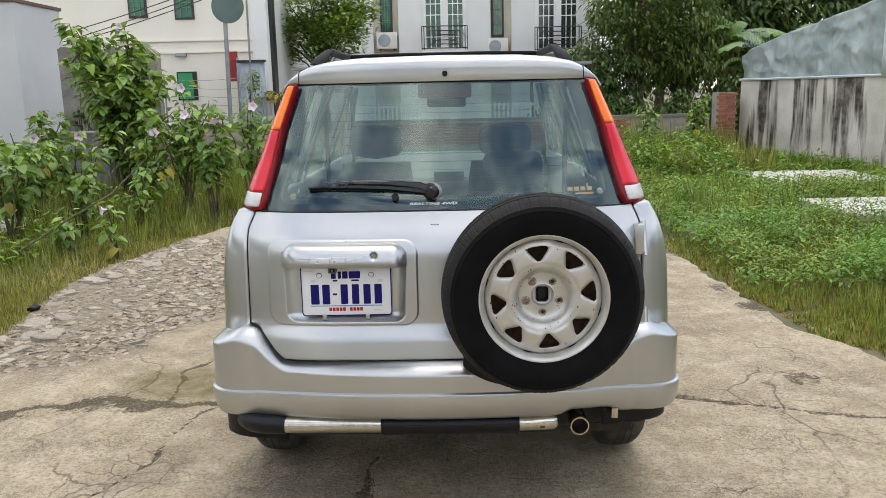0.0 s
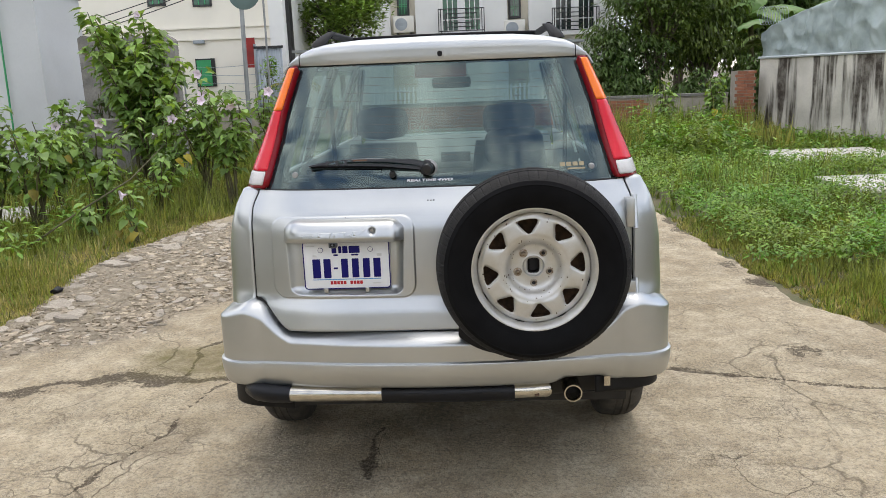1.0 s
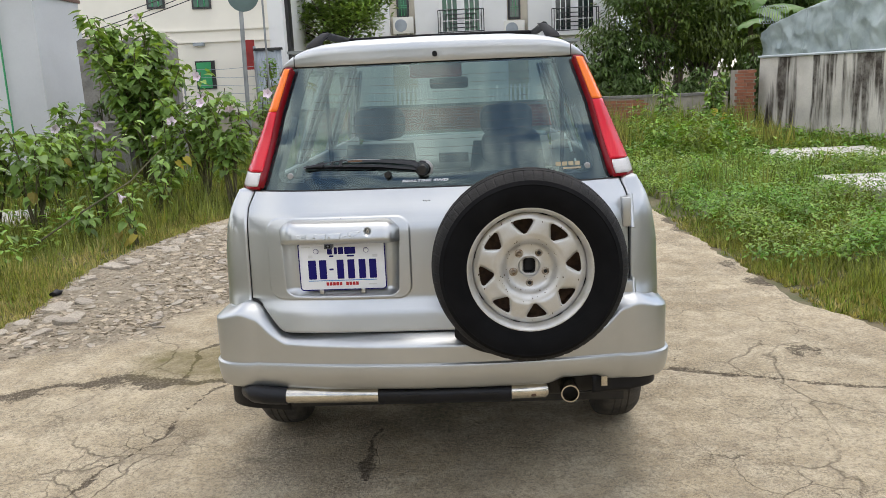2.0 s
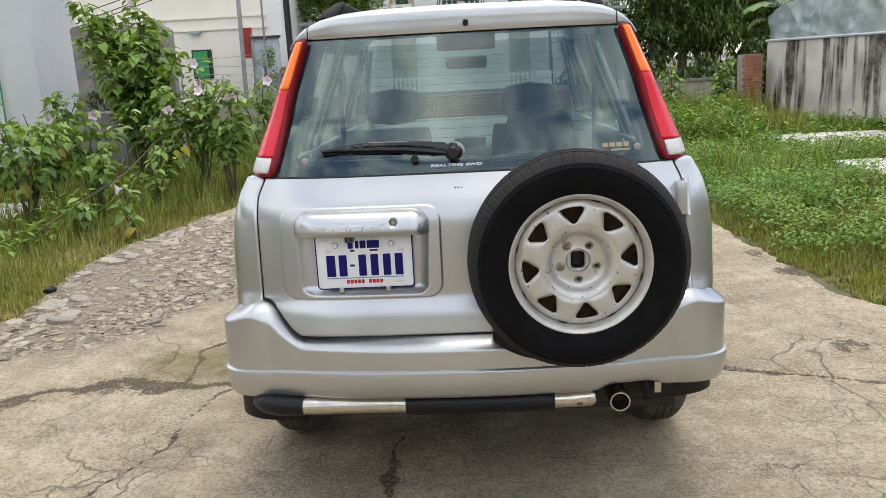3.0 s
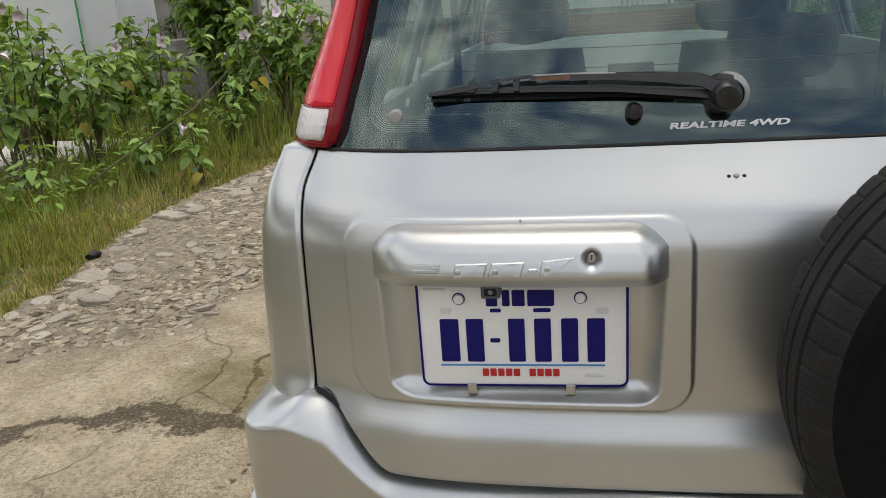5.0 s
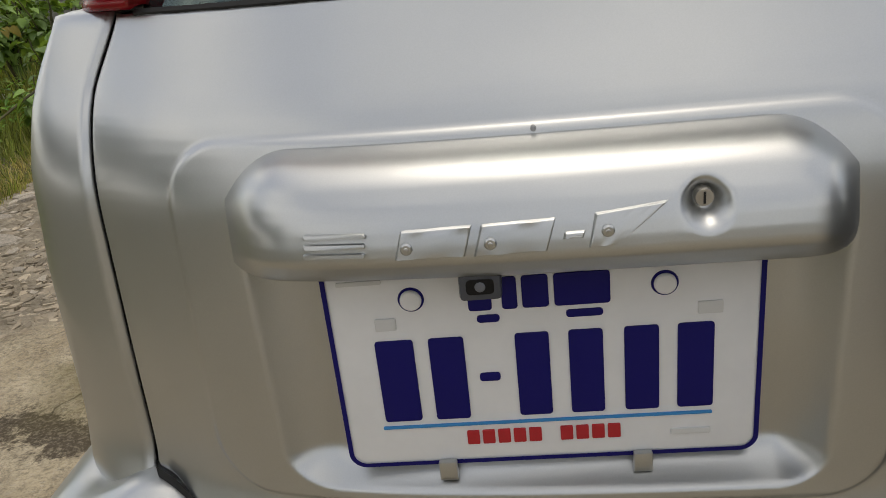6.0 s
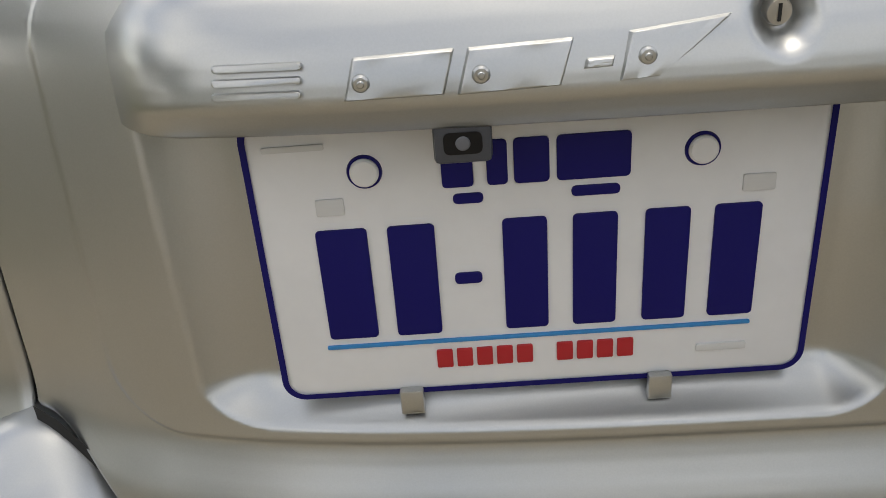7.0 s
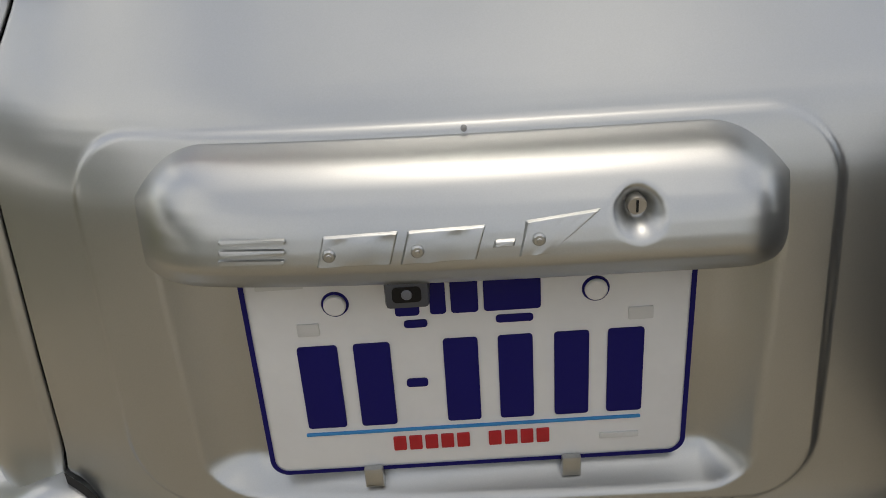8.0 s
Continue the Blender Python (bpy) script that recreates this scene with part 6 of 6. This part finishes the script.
cream = empty("cream_house", (0, 0, 0), "two-storey cream rendered house with small windows", "house")
box("wall", -18, -5.17, 21.4, 27, -0.05, 7, WALL_CREAM, cream)
for z in (2.80, 3.10):
    box("string_course", -18, -5.14, 21.35, 21.4, z, z + 0.05, WALL_CREAM, cream)
box("corner_strip", -5.17, -4.78, 21.3, 27, -0.05, 7, WALL_WHITE, cream)
# narrow black strip next to the corner strip
box("dark_edge_strip", -4.78, -4.70, 21.6, 22.0, -0.05, 7, BLACK_FRAME, cream)
for x0, x1, z0, z1 in ((-8.36, -7.88, 3.71, 4.60), (-7.16, -6.66, 3.65, 4.60)):
    w = box("window", x0, x1, 21.36, 21.42, z0, z1, BLACK_FRAME, cream)
    box("pane", x0 + 0.05, x1 - 0.05, 21.352, 21.36, z0 + 0.05, z1 - 0.05, GREEN_GLASS, w)
    for i in (1, 2):
        xm = x0 + (x1 - x0) * i / 3
        box("window_bar", xm - 0.012, xm + 0.012, 21.335, 21.35, z0 + 0.05, z1 - 0.05, GREEN_FRAME, w)
    for zz in (z0 + 0.28, z0 + 0.40, z0 + 0.7):
        box("window_bar", x0 + 0.05, x1 - 0.05, 21.335, 21.35, zz, zz + 0.02, GREEN_FRAME, w)
w = box("window", -7.24, -6.72, 21.36, 21.42, 1.60, 2.33, BLACK_FRAME, cream)
box("shutter", -7.20, -6.82, 21.33, 21.36, 1.62, 2.29, GREEN_FRAME, w, "green shutter")
box("wall_light", -7.22, -6.94, 21.28, 21.40, 2.72, 2.80, GREY_SHEET, cream)

white = empty("white_house", (0, 0, 0), "white rendered house with tall glazed doors and small balconies", "house")
box("wall", -6.3, 5.3, 29.95, 36, -0.05, 8, BEIGE, white)
for x0, x1 in ((-6.3, -2.85), (-1.93, 1.37), (2.12, 5.3)):
    box("wall_front", x0, x1, 29.6, 29.95, -0.05, 8, WALL_WHITE, white)
for x0, x1, zb in ((-2.60, -2.16, 3.80), (1.42, 1.86, 3.58)):
    w = box("window", x0, x1, 29.86, 29.94, zb, 5.6, BLACK_FRAME, white)
    box("pane", x0 + 0.07, x1 - 0.07, 29.85, 29.86, zb + 0.08, 5.5, GREEN_GLASS, w)
    for i in (1, 2):
        xm = x0 + 0.07 + (x1 - x0 - 0.14) * i / 3
        box("window_bar", xm - 0.008, xm + 0.008, 29.83, 29.845, zb + 0.08, 5.5, GREEN_FRAME, w)
    for zz in (zb + 0.35, zb + 0.42, zb + 0.95):
        box("window_bar", x0 + 0.07, x1 - 0.07, 29.83, 29.845, zz, zz + 0.015, GREEN_FRAME, w)
for x0, x1, zb, pane in ((-0.99, 0.43, 3.14, GREEN_GLASS), (3.03, 4.47, 3.02, DARK_GLASS)):
    d = box("glazed_door", x0 - 0.06, x1 + 0.06, 29.54, 29.61, zb - 0.02, 5.6, WHITE_FRAME, white)
    mid = (x0 + x1) / 2
    for a, b in ((x0 + 0.04, mid - 0.12), (mid + 0.12, x1 - 0.04)):
        box("pane", a, b, 29.53, 29.54, zb + 0.08, 5.5, pane, d)
        for i in range(4):
            xm = a + (b - a) * i / 3
            box("glazing_bar", xm - 0.016, xm + 0.016, 29.515, 29.53, zb + 0.08, 5.5, WHITE_FRAME, d)
        for i in range(7):
            zz = zb + 0.08 + 0.38 * i
            box("glazing_bar", a, b, 29.516, 29.529, zz - 0.016, zz + 0.016, WHITE_FRAME, d)
    bal = empty("balcony", (0, 0, 0))
    bal.parent = white
    x0, x1, zt = x0 - 0.10, x1 + 0.10, zb + 0.82
    box("sill", x0, x1, 29.3, 29.6, zb - 0.10, zb, WHITE_FRAME, bal)
    for xm in (x0, x0 + 0.08, x1 - 0.08, x1):
        box("rail_post", xm - 0.015, xm + 0.015, 29.28, 29.31, zb, zt, BLACK_FRAME, bal)
    for a, b, zz in ((x0, x1, zt), (x0, x1, zb + 0.06), (x0 + 0.25, x1 - 0.25, zt - 0.16), (x0 + 0.25, x1 - 0.25, zb + 0.20), (x0 + 0.42, x1 - 0.42, zt - 0.30), (x0 + 0.42, x1 - 0.42, zb + 0.34)):
        box("rail", a, b, 29.28, 29.31, zz - 0.016, zz + 0.016, BLACK_FRAME, bal)
    for xm, a, b in ((x0 + 0.25, zb + 0.06, zt - 0.16), (x1 - 0.25, zb + 0.06, zt - 0.16), (x0 + 0.42, zb + 0.2, zt - 0.16), (x1 - 0.42, zb + 0.2, zt - 0.16), ((x0 + x1) / 2 - 0.2, zt - 0.3, zt), ((x0 + x1) / 2 + 0.2, zt - 0.3, zt)):
        box("rail_bar", xm - 0.014, xm + 0.014, 29.28, 29.31, a, b, BLACK_FRAME, bal)
for x0, z0 in ((-2.73, 3.23), (1.25, 2.94)):
    ac = tagged(box("air_conditioner", x0, x0 + 0.74, 29.55, 29.85, z0, z0 + 0.58, AC_WHITE, bevel=0.02), "white outdoor air-conditioner unit with a round fan grille", "air conditioner", "air conditioners on the house")
    lathe("fan_grille", [(0.0, 0.0), (0.05, -0.01), (0.06, 0.0), (0.21, 0.0), (0.225, 0.012)], 24, GREY_SHEET, ac, at=(x0 + 0.28, 29.54, z0 + 0.29))
    for dx in (0.12, 0.6):
        box("bracket", x0 + dx, x0 + dx + 0.03, 29.5, 29.95, z0 - 0.05, z0 - 0.005, BLACK_FRAME, ac)

grey = empty("white_outbuilding", (0, 0, 0), "plain white rendered building with a brown roof edge", "house")
box("wall", -16, -7.95, 15, 16.75, -0.05, 3.44, material("grey_white_render", (0.56, 0.57, 0.57), rough=0.9, var=0.10, scale=0.8, fine=0.04, fscale=20), grey)
box("roof_edge", -16.2, -7.92, 14.95, 16.8, 3.44, 3.50, material("brown_tile", (0.16, 0.09, 0.07), rough=0.8, var=0.3, scale=4), grey)

tube("wall_pipe", [(-8.65, 14.94, -0.05), (-8.65, 14.94, 1.2), (-8.63, 14.94, 3.40)], 0.018, GREEN_FRAME, grey, "thin green water pipe", segs=8)
CEMENT = material("rough_cement", (0.27, 0.255, 0.23), rough=0.95, var=0.4, scale=3, fine=0.3, fscale=25, bump=0.6, color2=(0.17, 0.16, 0.145), dist=0.03)


def ragged_wall(name, x0, x1, y0, y1, top, rough, mat, label, cat):
    n = 24
    verts, faces = [], []
    for i in range(n + 1):
        x = x0 + (x1 - x0) * i / n
        zt = top + rough * noise.noise((x * 4, 1.5, 0)) + rough * 0.5 * noise.noise((x * 13, 2.5, 0))
        verts += [(x, y0, -0.05), (x, y0, zt), (x, y1, zt), (x, y1, -0.05)]
    for i in range(n):
        for k in range(4):
            m = (k + 1) % 4
            faces.append((i * 4 + k, i * 4 + m, i * 4 + 4 + m, i * 4 + 4 + k))
    faces += [(0, 1, 2, 3), tuple(n * 4 + k for k in (3, 2, 1, 0))]
    return tagged(raw(name, verts, faces, mat), label, cat)


ragged_wall("broken_wall", -7.02, -5.25, 14.6, 14.8, 2.52, 0.12, CEMENT, "broken unplastered cement wall behind the shrubs", "wall")
tagged(box("cement_trough", -7.0, -6.1, 13.6, 14.2, -0.05, 1.12, CEMENT, bevel=0.03), "low dark cement block at the wall's foot", "cement block")

# wall along the right with streaks, metal sheets above
def streaked_wall():
    m = material("streaked_plaster", (0.62, 0.58, 0.51), rough=0.95, var=0.3, scale=1.2, fine=0.15, fscale=30, bump=0.3, color2=(0.46, 0.43, 0.37))
    n, l = m.node_tree.nodes, m.node_tree.links
    b = n["Principled BSDF"]
    src = b.inputs["Base Color"].links[0].from_socket
    co, mp, nz, rp, mx = (n.new(k) for k in ("ShaderNodeTexCoord", "ShaderNodeMapping", "ShaderNodeTexNoise", "ShaderNodeValToRGB", "ShaderNodeMixRGB"))
    mp.inputs["Scale"].default_value = (1.0, 1.0, 0.09)
    nz.inputs["Scale"].default_value, nz.inputs["Detail"].default_value = 2.0, 9
    rp.color_ramp.elements[0].position, rp.color_ramp.elements[1].position = 0.52, 0.575
    l.new(co.outputs["Object"], mp.inputs["Vector"])
    l.new(mp.outputs["Vector"], nz.inputs["Vector"])
    l.new(nz.outputs["Fac"], rp.inputs["Fac"])
    nb, rb, mm = n.new("ShaderNodeTexNoise"), n.new("ShaderNodeValToRGB"), n.new("ShaderNodeMath")
    nb.inputs["Scale"].default_value, nb.inputs["Detail"].default_value, nb.inputs["Roughness"].default_value = 3.5, 8, 0.7
    rb.color_ramp.elements[0].position, rb.color_ramp.elements[1].position = 0.36, 0.56
    rb.color_ramp.elements[0].color = (0.7, 0.7, 0.7, 1)
    mm.operation = "MULTIPLY"
    l.new(co.outputs["Object"], nb.inputs["Vector"])
    l.new(nb.outputs["Fac"], rb.inputs["Fac"])
    l.new(rp.outputs["Color"], mm.inputs[0])
    l.new(rb.outputs["Color"], mm.inputs[1])
    l.new(mm.outputs[0], mx.inputs["Fac"])
    l.new(src, mx.inputs["Color1"])
    mx.inputs["Color2"].default_value = (0.045, 0.034, 0.024, 1)
    l.new(mx.outputs["Color"], b.inputs["Base Color"])
    return m


STREAKED = streaked_wall()
WALL_LINE = [(7.0, 19.9), (7.35, 18.5), (7.75, 17.0), (8.22, 15.2), (9.4, 11.0)]


def wall_x(y):
    return lerp_table([(p[1], p[0]) for p in reversed(WALL_LINE)], y)


def wall_top(y):
    return 1.78


wv, wf = grid(steps(11, 19.9, 40), steps(0, 1, 14), lambda y, t: (wall_x(y) + 0.02 * noise.noise((y * 1.5, t * 3, 0)), y, -0.05 + 1.83 * t))
thicken(tagged(raw("right_wall", wv, wf, STREAKED), "pale plaster wall with black vertical streaks", "wall"), 0.2, -1.0)
SHEET = material("zinc_sheet", (0.40, 0.46, 0.45), rough=0.5, metal=0.25, var=0.25, scale=2.0, fine=0.06, fscale=30, color2=(0.25, 0.30, 0.29))
SHEET_PALE = material("pale_sheet", (0.55, 0.60, 0.62), rough=0.55, metal=0.2, var=0.12, scale=1.5)
SHEET_TOP = [(11, 4.6), (15.3, 3.3), (17.0, 2.98), (18.5, 2.74), (19.5, 2.50), (19.9, 2.34)]


def sheet_point(y, t):
    z0 = 1.785
    z = z0 + (lerp_table(SHEET_TOP, y) - z0) * t
    return (wall_x(y) - 0.02 + 0.07 * noise.noise((y * 0.9, z * 1.5, 3)) + 0.12 * abs(noise.noise((y * 1.9, z * 1.8, 5))) + 0.045 * abs(noise.noise((y * 5.5, z * 4, 8))), y, z)


for y0, y1 in ((15.4, 16.95), (16.9, 18.35), (18.3, 19.9)):
    v, f = grid(steps(y0, y1, 44), steps(0, 1, 30), sheet_point)
    thicken(tagged(raw("metal_sheet", v, f, SHEET, smooth=35), "dented grey-green zinc sheet fixed above the wall", "metal sheet", "sheets above the wall"), 0.004)
v, f = grid(steps(11, 15.5, 60), steps(0, 1, 4), lambda y, t: (wall_x(y) - 0.07 + 0.012 * math.sin(y * 40), y, 1.785 + (lerp_table(SHEET_TOP, y) - 1.785) * t))
thicken(tagged(raw("metal_sheet", v, f, SHEET_PALE, smooth=35), "pale corrugated metal sheet fixed above the wall", "metal sheet", "sheets above the wall"), 0.004)
tube("wall_flashing", [(wall_x(y) - 0.03, y, 1.785) for y in steps(11, 19.9, 20)], 0.03, SHEET_PALE, segs=6)
tagged(bpy.data.objects["wall_flashing"], "pale metal strip along the wall's top", "flashing")
coil = []
for i in range(150):
    a = i * 0.42
    coil.append((6.75 + 0.004 * i, 19.3 + 0.20 * math.cos(a), 2.72 + 0.20 * math.sin(a)))
tube("razor_wire", coil, 0.005, GREY_SHEET, segs=4)
tagged(bpy.data.objects["razor_wire"], "coil of razor wire at the wall's end", "wire coil")

# low wall at the back, gate, pole, cables
BRICKW = material("brick_red", (0.36, 0.14, 0.08), rough=0.9, var=0.3, scale=4, fine=0.2, fscale=40, color2=(0.28, 0.12, 0.075), per_object=0.4)
MORTAR = material("mortar", (0.38, 0.34, 0.28), rough=0.95, var=0.2, scale=5, fine=0.2)
back = tagged(box("back_wall", -7, 6.3, 20.0, 20.16, -0.05, 0.94, MORTAR), "low brick wall with a cement cap", "wall", kind="structure")
box("cap", -7, 6.3, 19.96, 20.2, 0.94, 1.0, CEMENT, back)
pillar = tagged(box("brick_pillar", 6.32, 6.76, 19.5, 19.9, -0.05, 1.5, MORTAR), "red brick pillar at the wall's end", "pillar")
fence = empty("picket_fence", (0, 0, 0), "white metal picket fence on the low wall", "fence")
for i in range(40):
    x = -2.4 + i * 0.11
    box("picket", x, x + 0.05, 20.04, 20.07, 1.0, 1.40, WHITE_FRAME, fence)
box("fence_rail", -2.45, 2.05, 20.03, 20.08, 1.30, 1.34, WHITE_FRAME, fence)
gate = empty("sheet_gate", (0, 0, 0), "grey corrugated sheet gate beside the house", "gate")
v, f = grid(steps(-5.42, -4.75, 50), [0, 1], lambda x, t: (x, 20.7 + 0.012 * math.sin(x * 90), 0.0 + 2.50 * t))
thicken(raw("sheet", v, f, GREY_SHEET, gate, "", 40), 0.004)
box("gate_frame", -5.46, -5.41, 20.66, 20.74, 0, 2.62, GREY_SHEET, gate)
box("gate_frame", -5.46, -4.72, 20.66, 20.74, 2.50, 2.56, BLACK_FRAME, gate)
box("board", -5.72, -5.44, 20.72, 20.76, 2.04, 2.78, RED_SIGN, gate, "dark red board")
POLE = material("galvanised_pole", (0.30, 0.31, 0.31), rough=0.5, metal=0.6, var=0.2, scale=3)
sign = empty("road_sign", (0, 0, 0), "round road sign seen from behind on a grey pole", "road sign")
tube("sign_pole", [(-4.70, 17, -0.05), (-4.62, 17, 4.4)], 0.045, POLE, sign, segs=10)
lathe("sign_disc", [(0.0, 16.94), (0.33, 16.94), (0.335, 16.96), (0.0, 16.96)], 40, material("sign_back", (0.10, 0.15, 0.14), rough=0.5, metal=0.2, var=0.2, scale=3), sign, at=(-4.56, 0, 3.47))
tube("thin_pole", [(-4.30, 17.4, -0.05), (-4.27, 17.4, 4.6)], 0.022, POLE, segs=8)
tagged(bpy.data.objects["thin_pole"], "thin grey metal pole", "pole")
for dz0, dz1 in ((0, 0), (0.06, 0.13), (0.30, 0.22)):
    tube("cable", [(-12 + 7.72 * t, 21.38 - 3.98 * t, 2.66 + dz0 + (1.30 + dz1 - dz0) * t - 0.10 * math.sin(math.pi * t)) for t in steps(0, 1, 18)], 0.011, BLACK_FRAME, segs=5)
for ob in [o for o in bpy.data.objects if o.name.startswith("cable")]:
    tagged(ob, "thin black cable from the house to a pole", "cable", "overhead cables")
wires = empty("wire_fence", (0, 0, 0), "barbed wire strands on thin posts above the low wall", "fence")
for x in (-9.2, -7.2, -5.35):
    tube("post", [(x, 20.30, -0.05), (x, 20.30, 2.25)], 0.022, POLE, wires, segs=8)
for i in range(5):
    z = 1.22 + 0.22 * i
    tube("barbed_wire", [(-9.2 + 3.85 * t, 20.28, z + 0.03 * math.sin(9 * t + i)) for t in steps(0, 1, 20)], 0.006, GREY_SHEET, wires, segs=4)

# close the place behind the camera: unseen house and trees, added to darken reflections
rng = random.Random(41)
tagged(box("unseen_rear_house", -20, 20, -26, -20, -0.05, 5, WALL_CREAM), "unseen plain cream building added behind the camera", "house")
for x, y, h, w in ((-9.5, -2, 4.8, 2.8), (-9.5, 3.0, 4.2, 2.4), (-9, -8, 4.6, 3.0), (-3, -15, 4.0, 3.0), (4, -14, 3.6, 2.8), (10, -7, 4.2, 3.0), (11, 0, 3.4, 2.4), (10.5, 5.5, 2.6, 1.9)):
    tree("shade_tree", (x, y, 0), h, (w, w, h * 0.5, h * 0.75), 1500, (0.6, 0.3), LEAF_DARK, rng, "unseen leafy tree added to darken the car's reflections", 0.15, 22, -0.3)


# ---- loose stones and bricks ----
STONE = material("broken_concrete", (0.42, 0.37, 0.295), rough=0.95, var=0.3, scale=9, fine=0.2, fscale=90, bump=0.3, per_object=0.4, color2=(0.28, 0.245, 0.195))
STONES = material("broken_concrete_bits", (0.37, 0.31, 0.225), rough=0.95, var=0.3, scale=9, fine=0.2, fscale=90, per_island=0.7, color2=(0.22, 0.18, 0.125))
rng = random.Random(77)


def stone_data(r, h, rng):
    """A flat broken stone: an uneven outline, a tilted chamfered top."""
    n = rng.choice((5, 6, 7))
    ring = [(r * rng.uniform(0.65, 1.15) * math.cos(6.283 * k / n + rng.uniform(-0.25, 0.25)), r * rng.uniform(0.55, 1.0) * math.sin(6.283 * k / n + rng.uniform(-0.25, 0.25))) for k in range(n)]
    tx, ty = rng.uniform(-0.25, 0.25), rng.uniform(-0.25, 0.25)
    verts = [(x, y, -0.02) for x, y in ring] + [(x, y, h * 0.7 + tx * x + ty * y) for x, y in ring] + [(x * 0.82, y * 0.82, h + tx * x + ty * y) for x, y in ring]
    faces = []
    for k in range(n):
        m = (k + 1) % n
        faces += [(k, m, n + m, n + k), (n + k, n + m, 2 * n + m, 2 * n + k)]
    faces.append(tuple(range(2 * n, 3 * n)))
    return verts, faces


def rubble_spot(rng):
    while True:
        x, y = rng.uniform(-3.6, -1.6), rng.uniform(4.4, 9.6)
        if x > lerp_table(LEFT_EDGE, y) + 0.02 and rng.random() < rubble_at(x, y):
            return x, y


bv, bf = [], []
for i in range(6000):
    x, y = rubble_spot(rng)
    v, f = stone_data(0.008 + 0.040 * rng.random() ** 2.5, rng.uniform(0.003, 0.009), rng)
    k = len(bv)
    a = rng.uniform(0, 6.283)
    bv += [(x + p[0] * math.cos(a) - p[1] * math.sin(a), y + p[0] * math.sin(a) + p[1] * math.cos(a), p[2] - 0.017) for p in v]
    bf += [tuple(q + k for q in g) for g in f]
rubble = tagged(raw("rubble", bv, bf, STONES), "scattered broken concrete and gravel on the drive's flank", "rubble", kind="stuff")
shapes = []
for i in range(14):
    v, f = stone_data(1.0, 0.28, rng)
    me = bpy.data.meshes.new("stone")
    me.from_pydata(v, [], f)
    me.materials.append(STONE)
    shapes.append(me)
for i in range(290):
    x, y = rubble_spot(rng)
    big = i < 40
    if big:
        y = rng.uniform(4.9, 9.4)
        x = lerp_table(LEFT_EDGE, y) + rng.uniform(0.05, 0.45)
    ob = new("stone", shapes[i % 14])
    s = rng.choice((rng.uniform(0.022, 0.042), rng.uniform(0.022, 0.042), rng.uniform(0.03, 0.07)))
    if big:
        s = rng.uniform(0.05, 0.12)
    ob.matrix_world = pose(x, y, -0.014, rng.uniform(-6, 6), rng.uniform(-6, 6), rng.uniform(0, 360)) @ Matrix.Diagonal((s, s, s * rng.uniform(0.5, 1.0), 1))
    ob.parent = rubble
brick_me = bpy.data.meshes.new("brick")
bm = bmesh.new()
add_box(bm, -0.105, 0.105, -0.012, 0.012, -0.0325, 0.0325, 0.004)
bm.to_mesh(brick_me)
bm.free()
brick_me.materials.append(BRICKW)
for row in range(20):
    for k in range(2):
        ob = new("brick", brick_me)
        ob.location = (6.435 + 0.22 * k + (0.06 if row % 2 else 0) - 0.03, 19.492, 0.0 + 0.075 * row + 0.035)
        ob.rotation_euler = (0, rng.uniform(-0.03, 0.03), 0)
        ob.parent = pillar
for row in range(7):
    for k in range(36):
        ob = new("brick", brick_me)
        ob.location = (-3.6 + 0.222 * k + (0.11 if row % 2 else 0), 19.992, 0.40 + 0.076 * row)
        ob.parent = back
